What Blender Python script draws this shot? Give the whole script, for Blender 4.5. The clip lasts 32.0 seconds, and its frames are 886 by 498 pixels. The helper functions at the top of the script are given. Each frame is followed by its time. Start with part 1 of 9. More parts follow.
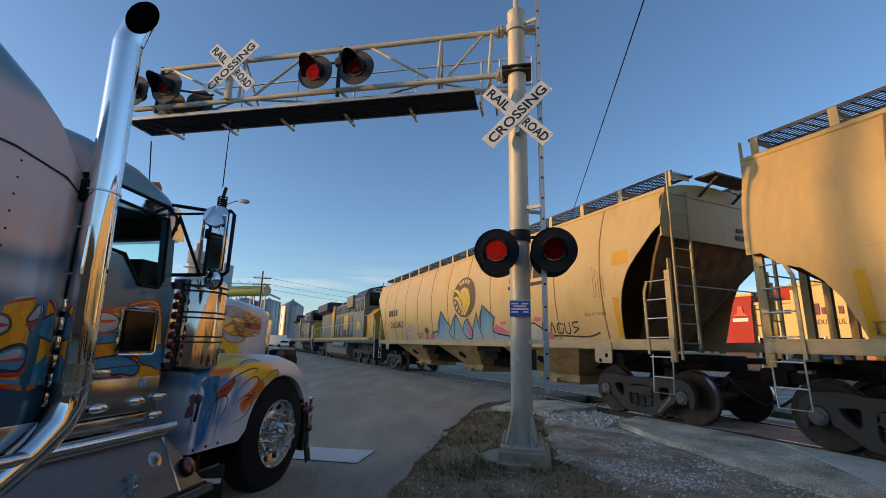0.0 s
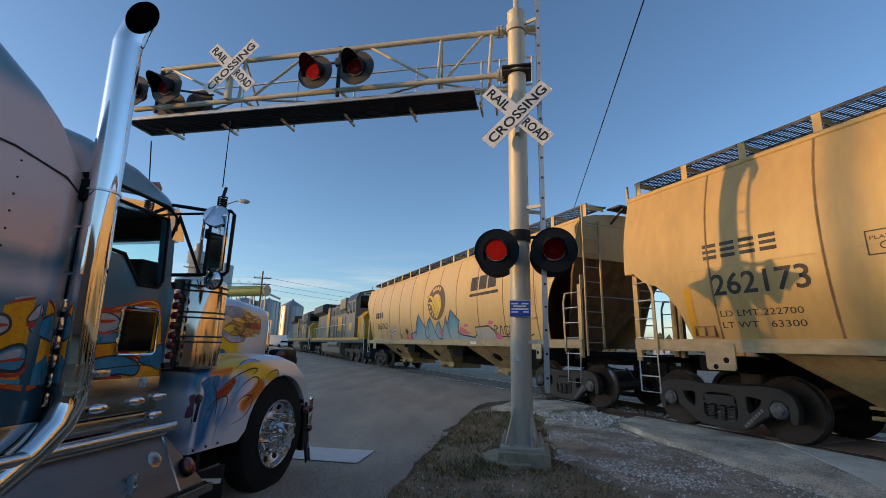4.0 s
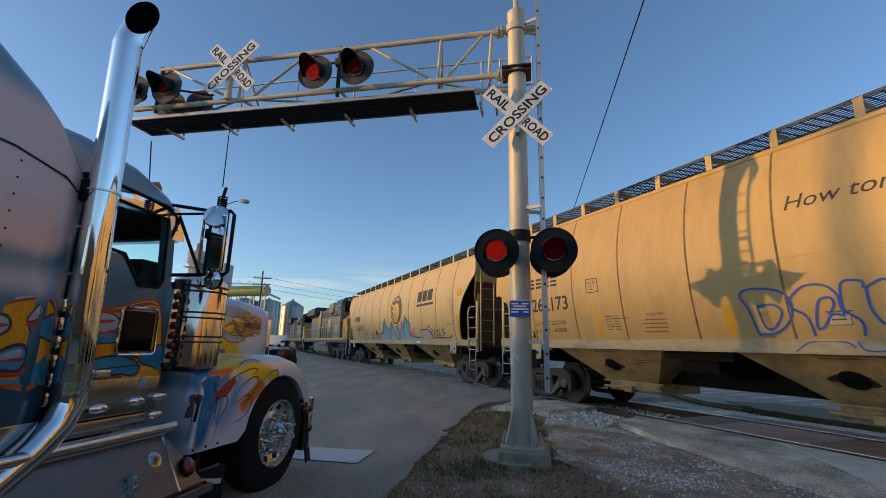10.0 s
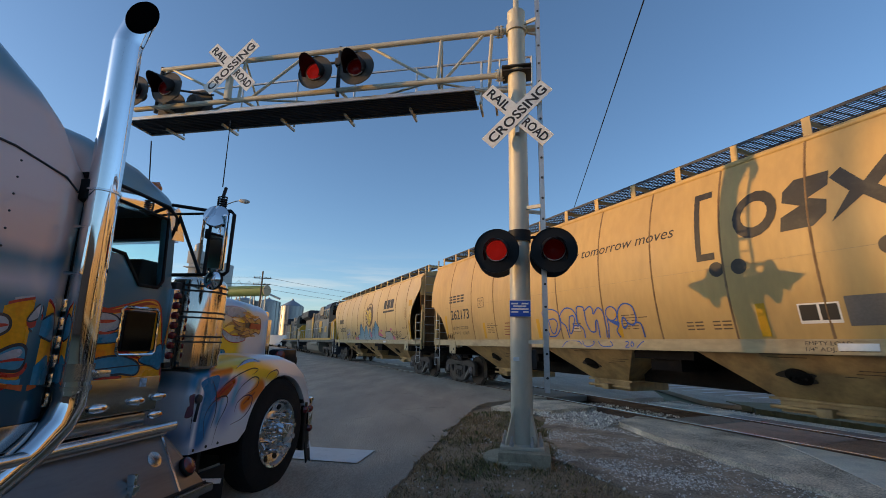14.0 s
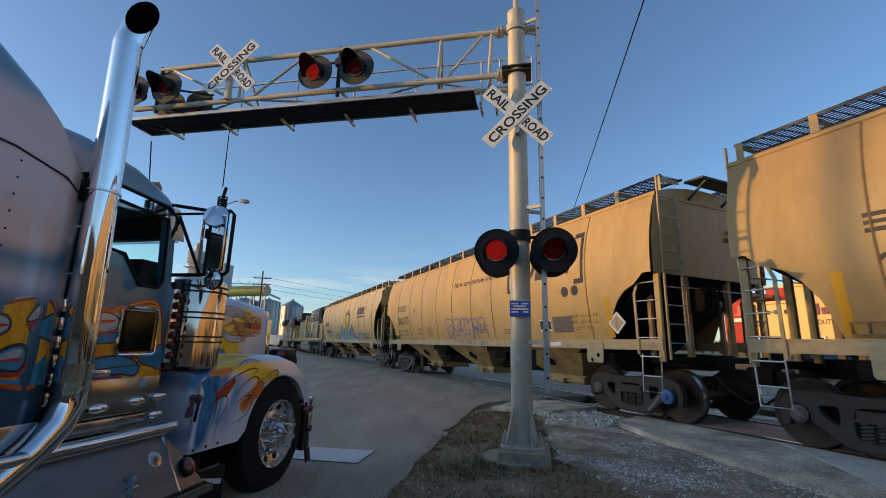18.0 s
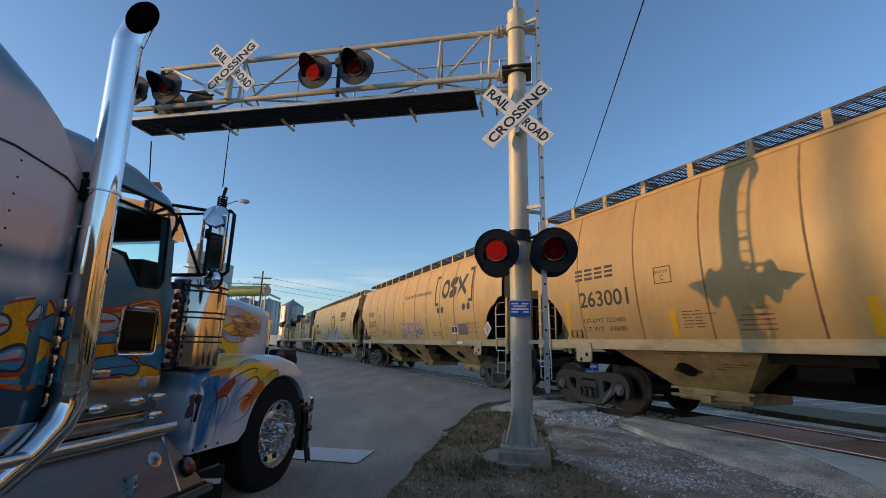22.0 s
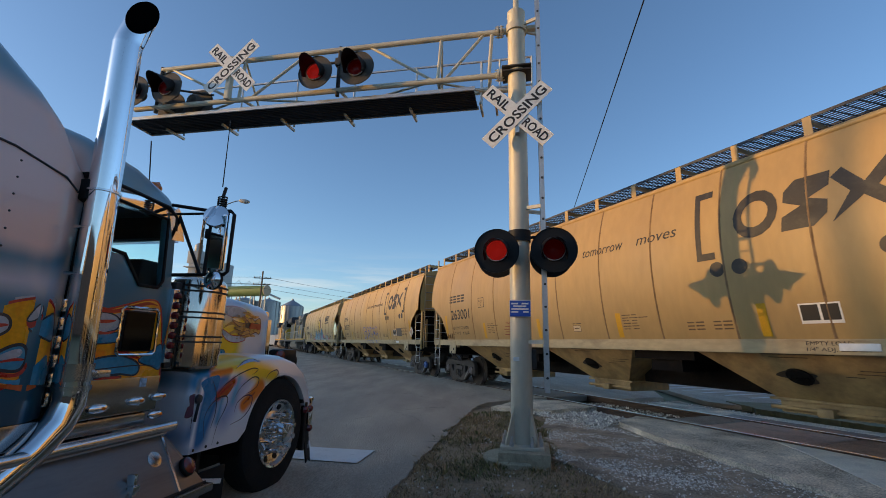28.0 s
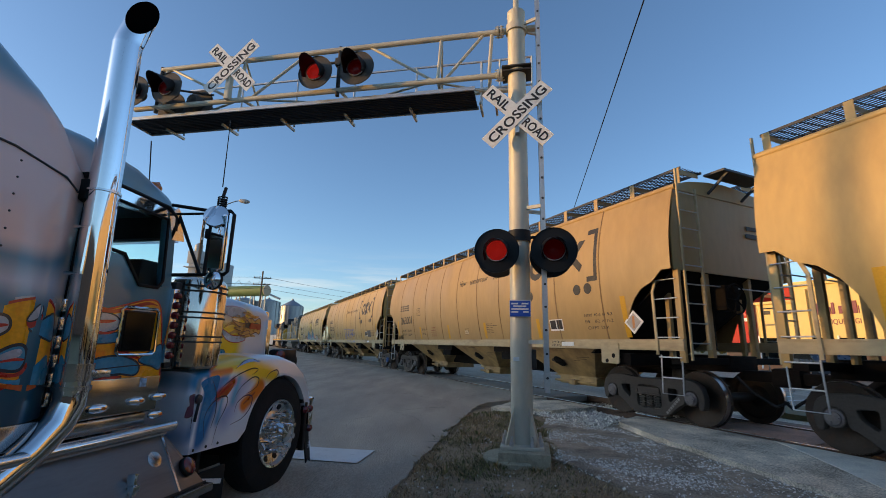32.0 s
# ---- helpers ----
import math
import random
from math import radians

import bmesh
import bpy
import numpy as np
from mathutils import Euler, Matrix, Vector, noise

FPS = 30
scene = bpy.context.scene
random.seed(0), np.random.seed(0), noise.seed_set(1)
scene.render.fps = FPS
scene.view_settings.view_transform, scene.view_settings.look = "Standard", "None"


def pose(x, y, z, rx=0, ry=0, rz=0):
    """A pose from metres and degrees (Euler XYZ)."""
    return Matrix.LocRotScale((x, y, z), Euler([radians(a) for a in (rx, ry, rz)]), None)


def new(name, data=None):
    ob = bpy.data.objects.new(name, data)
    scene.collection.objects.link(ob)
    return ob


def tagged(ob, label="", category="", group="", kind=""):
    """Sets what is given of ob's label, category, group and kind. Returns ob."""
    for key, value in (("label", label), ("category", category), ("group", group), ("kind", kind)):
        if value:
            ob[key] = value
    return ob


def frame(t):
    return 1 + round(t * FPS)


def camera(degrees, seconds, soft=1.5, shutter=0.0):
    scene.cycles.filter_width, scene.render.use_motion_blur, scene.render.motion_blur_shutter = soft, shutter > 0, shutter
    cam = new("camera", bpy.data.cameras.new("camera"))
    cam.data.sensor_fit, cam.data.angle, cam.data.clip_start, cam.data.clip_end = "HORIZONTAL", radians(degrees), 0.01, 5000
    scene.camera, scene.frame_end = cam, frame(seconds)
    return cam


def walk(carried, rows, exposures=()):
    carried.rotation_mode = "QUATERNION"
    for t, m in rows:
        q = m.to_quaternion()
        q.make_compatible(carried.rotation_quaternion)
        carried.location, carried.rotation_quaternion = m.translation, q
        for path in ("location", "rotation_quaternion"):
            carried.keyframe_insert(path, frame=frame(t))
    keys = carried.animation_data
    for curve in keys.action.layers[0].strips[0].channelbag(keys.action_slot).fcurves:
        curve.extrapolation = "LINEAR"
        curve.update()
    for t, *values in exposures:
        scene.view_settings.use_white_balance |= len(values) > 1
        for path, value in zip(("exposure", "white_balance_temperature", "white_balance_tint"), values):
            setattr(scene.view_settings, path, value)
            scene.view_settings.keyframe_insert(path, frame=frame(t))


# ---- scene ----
cam = camera(90.6, 32.0, soft=0.28, shutter=0.3)
EYE = Vector((0.0, 0.0, 1.289))
CAM_POSE = Matrix.Translation(EYE) @ pose(0, 0, 0, 90 + 12.286) @ pose(0, 0, 0, 0, 0, 1.295)
walk(cam, [(0.0, CAM_POSE), (32.0, CAM_POSE)], exposures=[(0.0, 0.63), (14.0, 0.63), (22.0, 0.66), (29.0, 0.68), (31.0, 0.76), (32.0, 0.78)])

# ---- plan: track, road, signal mast ----
TRACK_AZ = -24.35
TRACK_DIST = 8.334
TD = Vector((math.sin(radians(TRACK_AZ)), math.cos(radians(TRACK_AZ)), 0))
TN = Vector((math.cos(radians(TRACK_AZ)), -math.sin(radians(TRACK_AZ)), 0))
ROAD_AZ = 11.3
RD = Vector((math.sin(radians(ROAD_AZ)), math.cos(radians(ROAD_AZ)), 0))
RP = Vector((math.cos(radians(ROAD_AZ)), -math.sin(radians(ROAD_AZ)), 0))
MAST = Vector((1.078, 6.034, 0.0))
GROUND = -0.10
TRAIN_S = (0.0, 0.57, 1.12, 1.67, 2.26, 2.91, 3.61, 4.33, 5.12, 6.01, 6.96, 8.01, 9.16, 10.39, 11.69, 13.07, 14.51, 15.94,
           17.30, 18.59, 19.88, 21.13, 22.31, 23.43, 24.53, 25.59, 26.63, 27.67, 28.75, 29.87, 31.07, 32.44, 33.96)


def track_pose(s, lat=0.0, z=0.0):
    p = TN * (TRACK_DIST + lat) + TD * s
    return pose(p.x, p.y, z, 0, 0, 90 - TRACK_AZ)


def road_point(lat, along, z=0.0):
    p = MAST + RP * lat + RD * along
    return Vector((p.x, p.y, z))


def travelled(t):
    """How far the train has come at t seconds, metres."""
    t = min(max(t, 0.0), 32.0)
    i = min(int(t), 31)
    f = t - i
    a = TRAIN_S[max(i - 1, 0)]
    b, c = TRAIN_S[i], TRAIN_S[i + 1]
    e = TRAIN_S[min(i + 2, 32)]
    m0 = (c - a) / 2 if i > 0 else c - b
    m1 = (e - b) / 2 if i < 31 else c - b
    return (2 * f**3 - 3 * f**2 + 1) * b + (f**3 - 2 * f**2 + f) * m0 + (3 * f**2 - 2 * f**3) * c + (f**3 - f**2) * m1


# ---- light ----
SUN_AZ = -97.6
SUN_EL = 5.0
world = bpy.data.worlds.new("sky")
scene.world = world
world.use_nodes = True
wn = world.node_tree
sky = wn.nodes.new("ShaderNodeTexSky")
sky.sky_type = "NISHITA"
sky.sun_disc = False
sky.sun_elevation = radians(SUN_EL + 5)
sky.sun_rotation = radians(SUN_AZ)
sky.altitude, sky.air_density, sky.dust_density, sky.ozone_density = 900, 1.0, 1.6, 2.9
# thin streaks of high cloud near the horizon
wtc = wn.nodes.new("ShaderNodeTexCoord")
wsep = wn.nodes.new("ShaderNodeSeparateXYZ")
wn.links.new(wtc.outputs["Generated"], wsep.inputs[0])
wmap = wn.nodes.new("ShaderNodeMapping")
wmap.inputs["Scale"].default_value = (2.2, 2.2, 26.0)
wn.links.new(wtc.outputs["Generated"], wmap.inputs[0])
wno = wn.nodes.new("ShaderNodeTexNoise")
wno.inputs["Scale"].default_value, wno.inputs["Detail"].default_value, wno.inputs["Roughness"].default_value = 1.6, 7, 0.6
wn.links.new(wmap.outputs[0], wno.inputs[0])


def w_range(src, a, b, c, d):
    q = wn.nodes.new("ShaderNodeMapRange")
    q.interpolation_type = "SMOOTHSTEP"
    q.inputs["From Min"].default_value, q.inputs["From Max"].default_value, q.inputs["To Min"].default_value, q.inputs["To Max"].default_value = a, b, c, d
    wn.links.new(src, q.inputs[0])
    return q.outputs[0]


def w_mul(x, y):
    q = wn.nodes.new("ShaderNodeMath")
    q.operation = "MULTIPLY"
    wn.links.new(x, q.inputs[0]), wn.links.new(y, q.inputs[1])
    return q.outputs[0]


cloud = w_mul(w_range(wno.outputs[0], 0.46, 0.72, 0.0, 0.5), w_mul(w_range(wsep.outputs["Z"], 0.22, 0.06, 0.0, 1.0), w_range(wsep.outputs["Z"], 0.0, 0.03, 0.0, 1.0)))
wmx = wn.nodes.new("ShaderNodeMix")
wmx.data_type = "RGBA"
wn.links.new(cloud, wmx.inputs["Factor"]), wn.links.new(sky.outputs[0], wmx.inputs["A"])
wmx.inputs["B"].default_value = (4.3, 4.0, 3.5, 1)
wn.links.new(wmx.outputs["Result"], wn.nodes["Background"].inputs[0])
wn.nodes["Background"].inputs[1].default_value = 0.149
sun = new("sun", bpy.data.lights.new("sun", "SUN"))
sun.data.energy, sun.data.angle, sun.data.color = 2.45, radians(0.9), (1.0, 0.55, 0.165)
_v = Vector((math.sin(radians(SUN_AZ)) * math.cos(radians(SUN_EL)), math.cos(radians(SUN_AZ)) * math.cos(radians(SUN_EL)), math.sin(radians(SUN_EL))))
sun.matrix_world = Matrix.Translation(_v * 60) @ _v.to_track_quat("Z", "Y").to_matrix().to_4x4()


# ---- materials ----
def mat(name, color, rough=0.6, metal=0.0, var=0.15, scale=3.0, fine=40.0, bump=0.0, rvar=0.1, dirt=None, dirt_amt=0.0, coat=0.0, spec=0.5,
        emit=None, emit_s=0.0, stretch=(1, 1, 1), dirt_lo=0.5, rand=0.0):
    """Procedural surface: base colour with two scales of variation, an optional second dirt colour in blotches, fine relief."""
    m = bpy.data.materials.new(name)
    m.use_nodes = True
    t = m.node_tree
    n, l = t.nodes, t.links
    b = n["Principled BSDF"]
    tc = n.new("ShaderNodeTexCoord")
    mp = n.new("ShaderNodeMapping")
    mp.inputs["Scale"].default_value = stretch
    l.new(tc.outputs["Object"], mp.inputs[0])
    big = n.new("ShaderNodeTexNoise")
    big.inputs["Scale"].default_value, big.inputs["Detail"].default_value = scale, 5
    sm = n.new("ShaderNodeTexNoise")
    sm.inputs["Scale"].default_value, sm.inputs["Detail"].default_value = fine, 3
    l.new(mp.outputs[0], big.inputs[0]), l.new(mp.outputs[0], sm.inputs[0])
    add = n.new("ShaderNodeMath")
    add.operation = "ADD"
    l.new(big.outputs[0], add.inputs[0]), l.new(sm.outputs[0], add.inputs[1])
    rmp = n.new("ShaderNodeMapRange")
    rmp.inputs["From Min"].default_value, rmp.inputs["From Max"].default_value = 0.6, 1.4
    rmp.inputs["To Min"].default_value, rmp.inputs["To Max"].default_value = 1 - var, 1 + var
    l.new(add.outputs[0], rmp.inputs[0])
    last = rmp.outputs[0]
    if rand:
        oi = n.new("ShaderNodeObjectInfo")
        rr = n.new("ShaderNodeMapRange")
        rr.inputs["To Min"].default_value, rr.inputs["To Max"].default_value = 1 - rand, 1 + rand
        l.new(oi.outputs["Random"], rr.inputs[0])
        mu = n.new("ShaderNodeMath")
        mu.operation = "MULTIPLY"
        l.new(last, mu.inputs[0]), l.new(rr.outputs[0], mu.inputs[1])
        last = mu.outputs[0]
    vm = n.new("ShaderNodeVectorMath")
    vm.operation = "SCALE"
    vm.inputs[0].default_value = color[:3]
    l.new(last, vm.inputs["Scale"])
    col = vm.outputs[0]
    if dirt:
        dn = n.new("ShaderNodeTexNoise")
        dn.inputs["Scale"].default_value, dn.inputs["Detail"].default_value, dn.inputs["Roughness"].default_value = scale * 1.7, 8, 0.65
        l.new(mp.outputs[0], dn.inputs[0])
        dr = n.new("ShaderNodeMapRange")
        dr.inputs["From Min"].default_value, dr.inputs["From Max"].default_value = dirt_lo, dirt_lo + 0.2
        dr.inputs["To Max"].default_value = dirt_amt
        l.new(dn.outputs[0], dr.inputs[0])
        mx = n.new("ShaderNodeMix")
        mx.data_type = "RGBA"
        l.new(dr.outputs[0], mx.inputs["Factor"]), l.new(col, mx.inputs["A"])
        mx.inputs["B"].default_value = (*dirt[:3], 1)
        col = mx.outputs["Result"]
    l.new(col, b.inputs["Base Color"])
    rg = n.new("ShaderNodeMapRange")
    rg.inputs["From Min"].default_value, rg.inputs["From Max"].default_value = 0.3, 0.7
    rg.inputs["To Min"].default_value, rg.inputs["To Max"].default_value = max(0.02, rough - rvar), min(1, rough + rvar)
    l.new(big.outputs[0], rg.inputs[0]), l.new(rg.outputs[0], b.inputs["Roughness"])
    b.inputs["Metallic"].default_value = metal
    b.inputs["Specular IOR Level"].default_value = spec
    b.inputs["Coat Weight"].default_value = coat
    b.inputs["Coat Roughness"].default_value = 0.06
    if bump:
        bp = n.new("ShaderNodeBump")
        bp.inputs["Strength"].default_value, bp.inputs["Distance"].default_value = min(1.0, bump), 0.02
        l.new(sm.outputs[0], bp.inputs["Height"]), l.new(bp.outputs[0], b.inputs["Normal"])
    if emit:
        b.inputs["Emission Color"].default_value = (*emit, 1)
        b.inputs["Emission Strength"].default_value = emit_s
    return m


ASPHALT = mat("asphalt", (0.36, 0.305, 0.235), 0.85, var=0.5, scale=1.3, fine=70, bump=0.7, dirt=(0.28, 0.235, 0.18), dirt_amt=0.7, stretch=(1, 0.3, 1))
APRON = mat("old_asphalt", (0.60, 0.515, 0.39), 0.9, var=0.95, scale=1.6, fine=48, bump=1.0, dirt=(0.34, 0.30, 0.24), dirt_amt=0.6)
CONCRETE = mat("concrete", (0.74, 0.68, 0.56), 0.85, var=0.25, scale=2.5, fine=60, bump=0.4, dirt=(0.46, 0.42, 0.34), dirt_amt=0.5)
OLDCONCRETE = mat("stained_concrete", (0.36, 0.33, 0.23), 0.9, var=0.35, scale=6, fine=70, bump=0.7, dirt=(0.15, 0.14, 0.11), dirt_amt=0.7)
EARTH = mat("dry_earth", (0.30, 0.22, 0.135), 0.95, var=0.6, scale=3.2, fine=55, bump=1.0, dirt=(0.11, 0.09, 0.05), dirt_amt=0.7)
FIELD = mat("dry_grass_field", (0.16, 0.15, 0.08), 0.95, var=0.3, scale=0.15, fine=5, dirt=(0.10, 0.12, 0.05), dirt_amt=0.6)
GRAVEL = mat("gravel_bed", (0.34, 0.275, 0.20), 0.95, var=0.8, scale=3, fine=50, bump=1.0, dirt=(0.15, 0.115, 0.08), dirt_amt=0.8)
PAINTLINE = mat("road_paint", (0.62, 0.62, 0.60), 0.75, var=0.12, scale=5, fine=80, dirt=(0.2, 0.2, 0.2), dirt_amt=0.6, dirt_lo=0.56)
RAILSTEEL = mat("rail_steel", (0.10, 0.065, 0.045), 0.8, 0.3, var=0.3, scale=5, bump=0.3)
RAILTOP = mat("rail_head", (0.45, 0.44, 0.43), 0.3, 1.0, var=0.1, stretch=(0.2, 1, 1))
GALV = mat("galvanised_steel", (0.50, 0.50, 0.49), 0.45, 0.75, var=0.12, scale=3, fine=30)
MASTPAINT = mat("aluminium_paint", (0.53, 0.49, 0.385), 0.5, 0.15, var=0.08, scale=2, fine=25, dirt=(0.35, 0.33, 0.3), dirt_amt=0.4, stretch=(1, 1, 0.35))
DARKSTEEL = mat("dark_steel", (0.05, 0.048, 0.045), 0.7, 0.4, var=0.3)
BLACKPAINT = mat("black_enamel", (0.006, 0.006, 0.0065), 0.55, var=0.2, spec=0.3)
SIGNWHITE = mat("reflective_white", (0.74, 0.74, 0.72), 0.45, var=0.05, scale=5, dirt=(0.5, 0.49, 0.45), dirt_amt=0.4)
SIGNBLACK = mat("sign_black", (0.015, 0.015, 0.015), 0.5, var=0.1)
SIGNBLUE = mat("sign_blue", (0.02, 0.08, 0.42), 0.4, var=0.08)
HOPPER = mat("hopper_tan_paint", (0.47, 0.315, 0.115), 0.50, var=0.11, scale=0.9, fine=9, dirt=(0.31, 0.205, 0.085), dirt_amt=0.45, stretch=(1, 1, 0.3), spec=0.5)
HOPPER_DULL = mat("hopper_dull_tan_paint", (0.37, 0.245, 0.097), 0.50, var=0.11, scale=0.9, fine=9, dirt=(0.25, 0.165, 0.07), dirt_amt=0.45, stretch=(1, 1, 0.3), spec=0.5)
SLOPE = mat("slope_sheet_grime", (0.20, 0.12, 0.06), 0.8, var=0.3, scale=1.5, fine=12, dirt=(0.03, 0.02, 0.012), dirt_amt=0.7, stretch=(1, 1, 0.4), spec=0.25)
SILLPAINT = mat("weathered_sill_paint", (0.44, 0.345, 0.195), 0.6, var=0.2, scale=1.6, fine=14, dirt=(0.17, 0.11, 0.06), dirt_amt=0.6, stretch=(0.4, 1, 1), dirt_lo=0.52)
HOPPER_LOW = mat("hopper_grimy_paint", (0.44, 0.295, 0.12), 0.6, var=0.15, scale=1.5, fine=12, dirt=(0.15, 0.095, 0.045), dirt_amt=0.6, stretch=(1, 1, 0.5), dirt_lo=0.42)
# underframe grime, taken near-black so the shade under wagons is in the colour
UNDER = mat("underframe_shade_grime", (0.008, 0.006, 0.005), 0.9, var=0.35, scale=3, dirt=(0.022, 0.014, 0.009), dirt_amt=0.6, spec=0.2)
TRUCKSTEEL = mat("bogie_cast_steel", (0.058, 0.047, 0.038), 0.75, 0.2, var=0.3, scale=4, fine=40, bump=0.2, dirt=(0.06, 0.045, 0.035), dirt_amt=0.5)
WHEELSTEEL = mat("wheel_steel", (0.033, 0.024, 0.018), 0.6, 0.5, var=0.3, scale=4, dirt=(0.09, 0.04, 0.02), dirt_amt=0.6)
TREAD = mat("wheel_tread", (0.5, 0.48, 0.46), 0.3, 1.0)
STENCIL = mat("stencil_black", (0.02, 0.019, 0.019), 0.6, var=0.2, scale=4, dirt=(0.1, 0.085, 0.06), dirt_amt=0.3)
SEAMGRIME = mat("seam_grime", (0.24, 0.155, 0.075), 0.75, var=0.4, scale=4, fine=14, dirt=(0.11, 0.06, 0.03), dirt_amt=0.6, stretch=(1, 1, 0.5))
STENCIL_FAINT = mat("stencil_worn_brown", (0.10, 0.065, 0.035), 0.65, var=0.35, scale=9, fine=40, dirt=(0.28, 0.19, 0.09), dirt_amt=0.5)
TABYELLOW = mat("reflector_yellow", (0.52, 0.285, 0.0), 0.5, var=0.15)
GRATE = mat("walkway_grating", (0.05, 0.055, 0.07), 0.6, 0.5, var=0.2)
CHROME = mat("chrome", (0.86, 0.86, 0.86), 0.05, 1.0, var=0.02, rvar=0.03)
POLISHED = mat("polished_aluminium", (0.75, 0.75, 0.75), 0.16, 1.0, var=0.06, scale=3, fine=50, rvar=0.08)
TYRE = mat("tyre_rubber", (0.005, 0.005, 0.005), 0.95, var=0.3, bump=0.2)


# ---- mesh helpers ----
class Mesh:
    """Collects vertices and faces of one part."""

    def __init__(self):
        self.v, self.f, self.m = [], [], Matrix.Identity(4)

    def add(self, verts, faces):
        o = len(self.v)
        self.v += [tuple(self.m @ Vector(p)) for p in verts]
        self.f += [tuple(i + o for i in f) for f in faces]
        return self

    def box(self, x0, x1, y0, y1, z0, z1, c=0.0):
        if c <= 0:
            vs = [(x, y, z) for x in (x0, x1) for y in (y0, y1) for z in (z0, z1)]
            return self.add(vs, [(0, 1, 3, 2), (4, 6, 7, 5), (0, 4, 5, 1), (2, 3, 7, 6), (0, 2, 6, 4), (1, 5, 7, 3)])
        c = min(c, (x1 - x0) / 2.01, (y1 - y0) / 2.01, (z1 - z0) / 2.01)
        bm = bmesh.new()
        bmesh.ops.create_cube(bm, size=1, matrix=Matrix.Translation(((x0 + x1) / 2, (y0 + y1) / 2, (z0 + z1) / 2)) @ Matrix.Diagonal((x1 - x0, y1 - y0, z1 - z0, 1)))
        bmesh.ops.bevel(bm, geom=bm.edges[:], offset=c, segments=2, affect="EDGES", profile=0.6)
        bm.verts.index_update()
        self.add([tuple(v.co) for v in bm.verts], [[v.index for v in f.verts] for f in bm.faces])
        bm.free()
        return self

    def beam(self, p, q, w, h, up=(0, 0, 1)):
        """A square bar from p to q, w wide and h high."""
        p, q, up = Vector(p), Vector(q), Vector(up)
        a = (q - p).normalized()
        s = a.cross(up)
        s = s.normalized() if s.length > 1e-5 else a.orthogonal().normalized()
        u = s.cross(a)
        vs = [e + s * (i * w / 2) + u * (j * h / 2) for e in (p, q) for i, j in ((-1, -1), (1, -1), (1, 1), (-1, 1))]
        return self.add(vs, [(3, 2, 1, 0), (4, 5, 6, 7), (0, 1, 5, 4), (1, 2, 6, 5), (2, 3, 7, 6), (3, 0, 4, 7)])

    def cyl(self, p, q, r, r2=None, n=14, caps=True):
        p, q = Vector(p), Vector(q)
        r2 = r if r2 is None else r2
        a = (q - p).normalized()
        s = a.orthogonal().normalized()
        u = a.cross(s)
        vs = [e + (s * math.cos(2 * math.pi * i / n) + u * math.sin(2 * math.pi * i / n)) * k for e, k in ((p, r), (q, r2)) for i in range(n)]
        fs = [(i, (i + 1) % n, n + (i + 1) % n, n + i) for i in range(n)]
        if caps:
            fs += [tuple(range(n - 1, -1, -1)), tuple(range(n, 2 * n))]
        return self.add(vs, fs)

    def lathe(self, prof, p, axis, n=24):
        """Turns (distance along the axis, radius) pairs round the axis through p."""
        p, a = Vector(p), Vector(axis).normalized()
        s = a.orthogonal().normalized()
        u = a.cross(s)
        vs, k = [], len(prof)
        for d, r in prof:
            vs += [p + a * d + (s * math.cos(2 * math.pi * i / n) + u * math.sin(2 * math.pi * i / n)) * r for i in range(n)]
        fs = [(j * n + i, j * n + (i + 1) % n, (j + 1) * n + (i + 1) % n, (j + 1) * n + i) for j in range(k - 1) for i in range(n)]
        return self.add(vs, fs)

    def sweep(self, path, r, n=8, caps=True):
        """A round rod along a path."""
        path = [Vector(p) for p in path]
        vs, up = [], None
        for i, p in enumerate(path):
            a = (path[min(i + 1, len(path) - 1)] - path[max(i - 1, 0)]).normalized()
            if up is None:
                up = a.orthogonal().normalized()
            s = (up - a * up.dot(a)).normalized()
            up = s
            u = a.cross(s)
            rr = r[i] if isinstance(r, (list, tuple)) else r
            vs += [p + (s * math.cos(2 * math.pi * k / n) + u * math.sin(2 * math.pi * k / n)) * rr for k in range(n)]
        m = len(path)
        fs = [(j * n + i, j * n + (i + 1) % n, (j + 1) * n + (i + 1) % n, (j + 1) * n + i) for j in range(m - 1) for i in range(n)]
        if caps:
            fs += [tuple(range(n - 1, -1, -1)), tuple(range((m - 1) * n, m * n))]
        return self.add(vs, fs)

    def prism(self, poly, a, b, axis="y"):
        """A polygon in the two other axes, in order, drawn out from a to b along the axis."""
        def put(c, e):
            return {"x": (e, c[0], c[1]), "y": (c[0], e, c[1]), "z": (c[0], c[1], e)}[axis]
        k = len(poly)
        vs = [put(c, a) for c in poly] + [put(c, b) for c in poly]
        fs = [tuple(range(k - 1, -1, -1)), tuple(range(k, 2 * k))] + [(i, (i + 1) % k, k + (i + 1) % k, k + i) for i in range(k)]
        return self.add(vs, fs)

    def loft(self, rings, closed=True, caps=True):
        """Joins rings of equally many points."""
        k = len(rings[0])
        vs = [p for ring in rings for p in ring]
        fs = []
        for j in range(len(rings) - 1):
            for i in range(k if closed else k - 1):
                fs.append((j * k + i, j * k + (i + 1) % k, (j + 1) * k + (i + 1) % k, (j + 1) * k + i))
        if caps and closed:
            fs += [tuple(range(k - 1, -1, -1)), tuple(range((len(rings) - 1) * k, len(rings) * k))]
        return self.add(vs, fs)

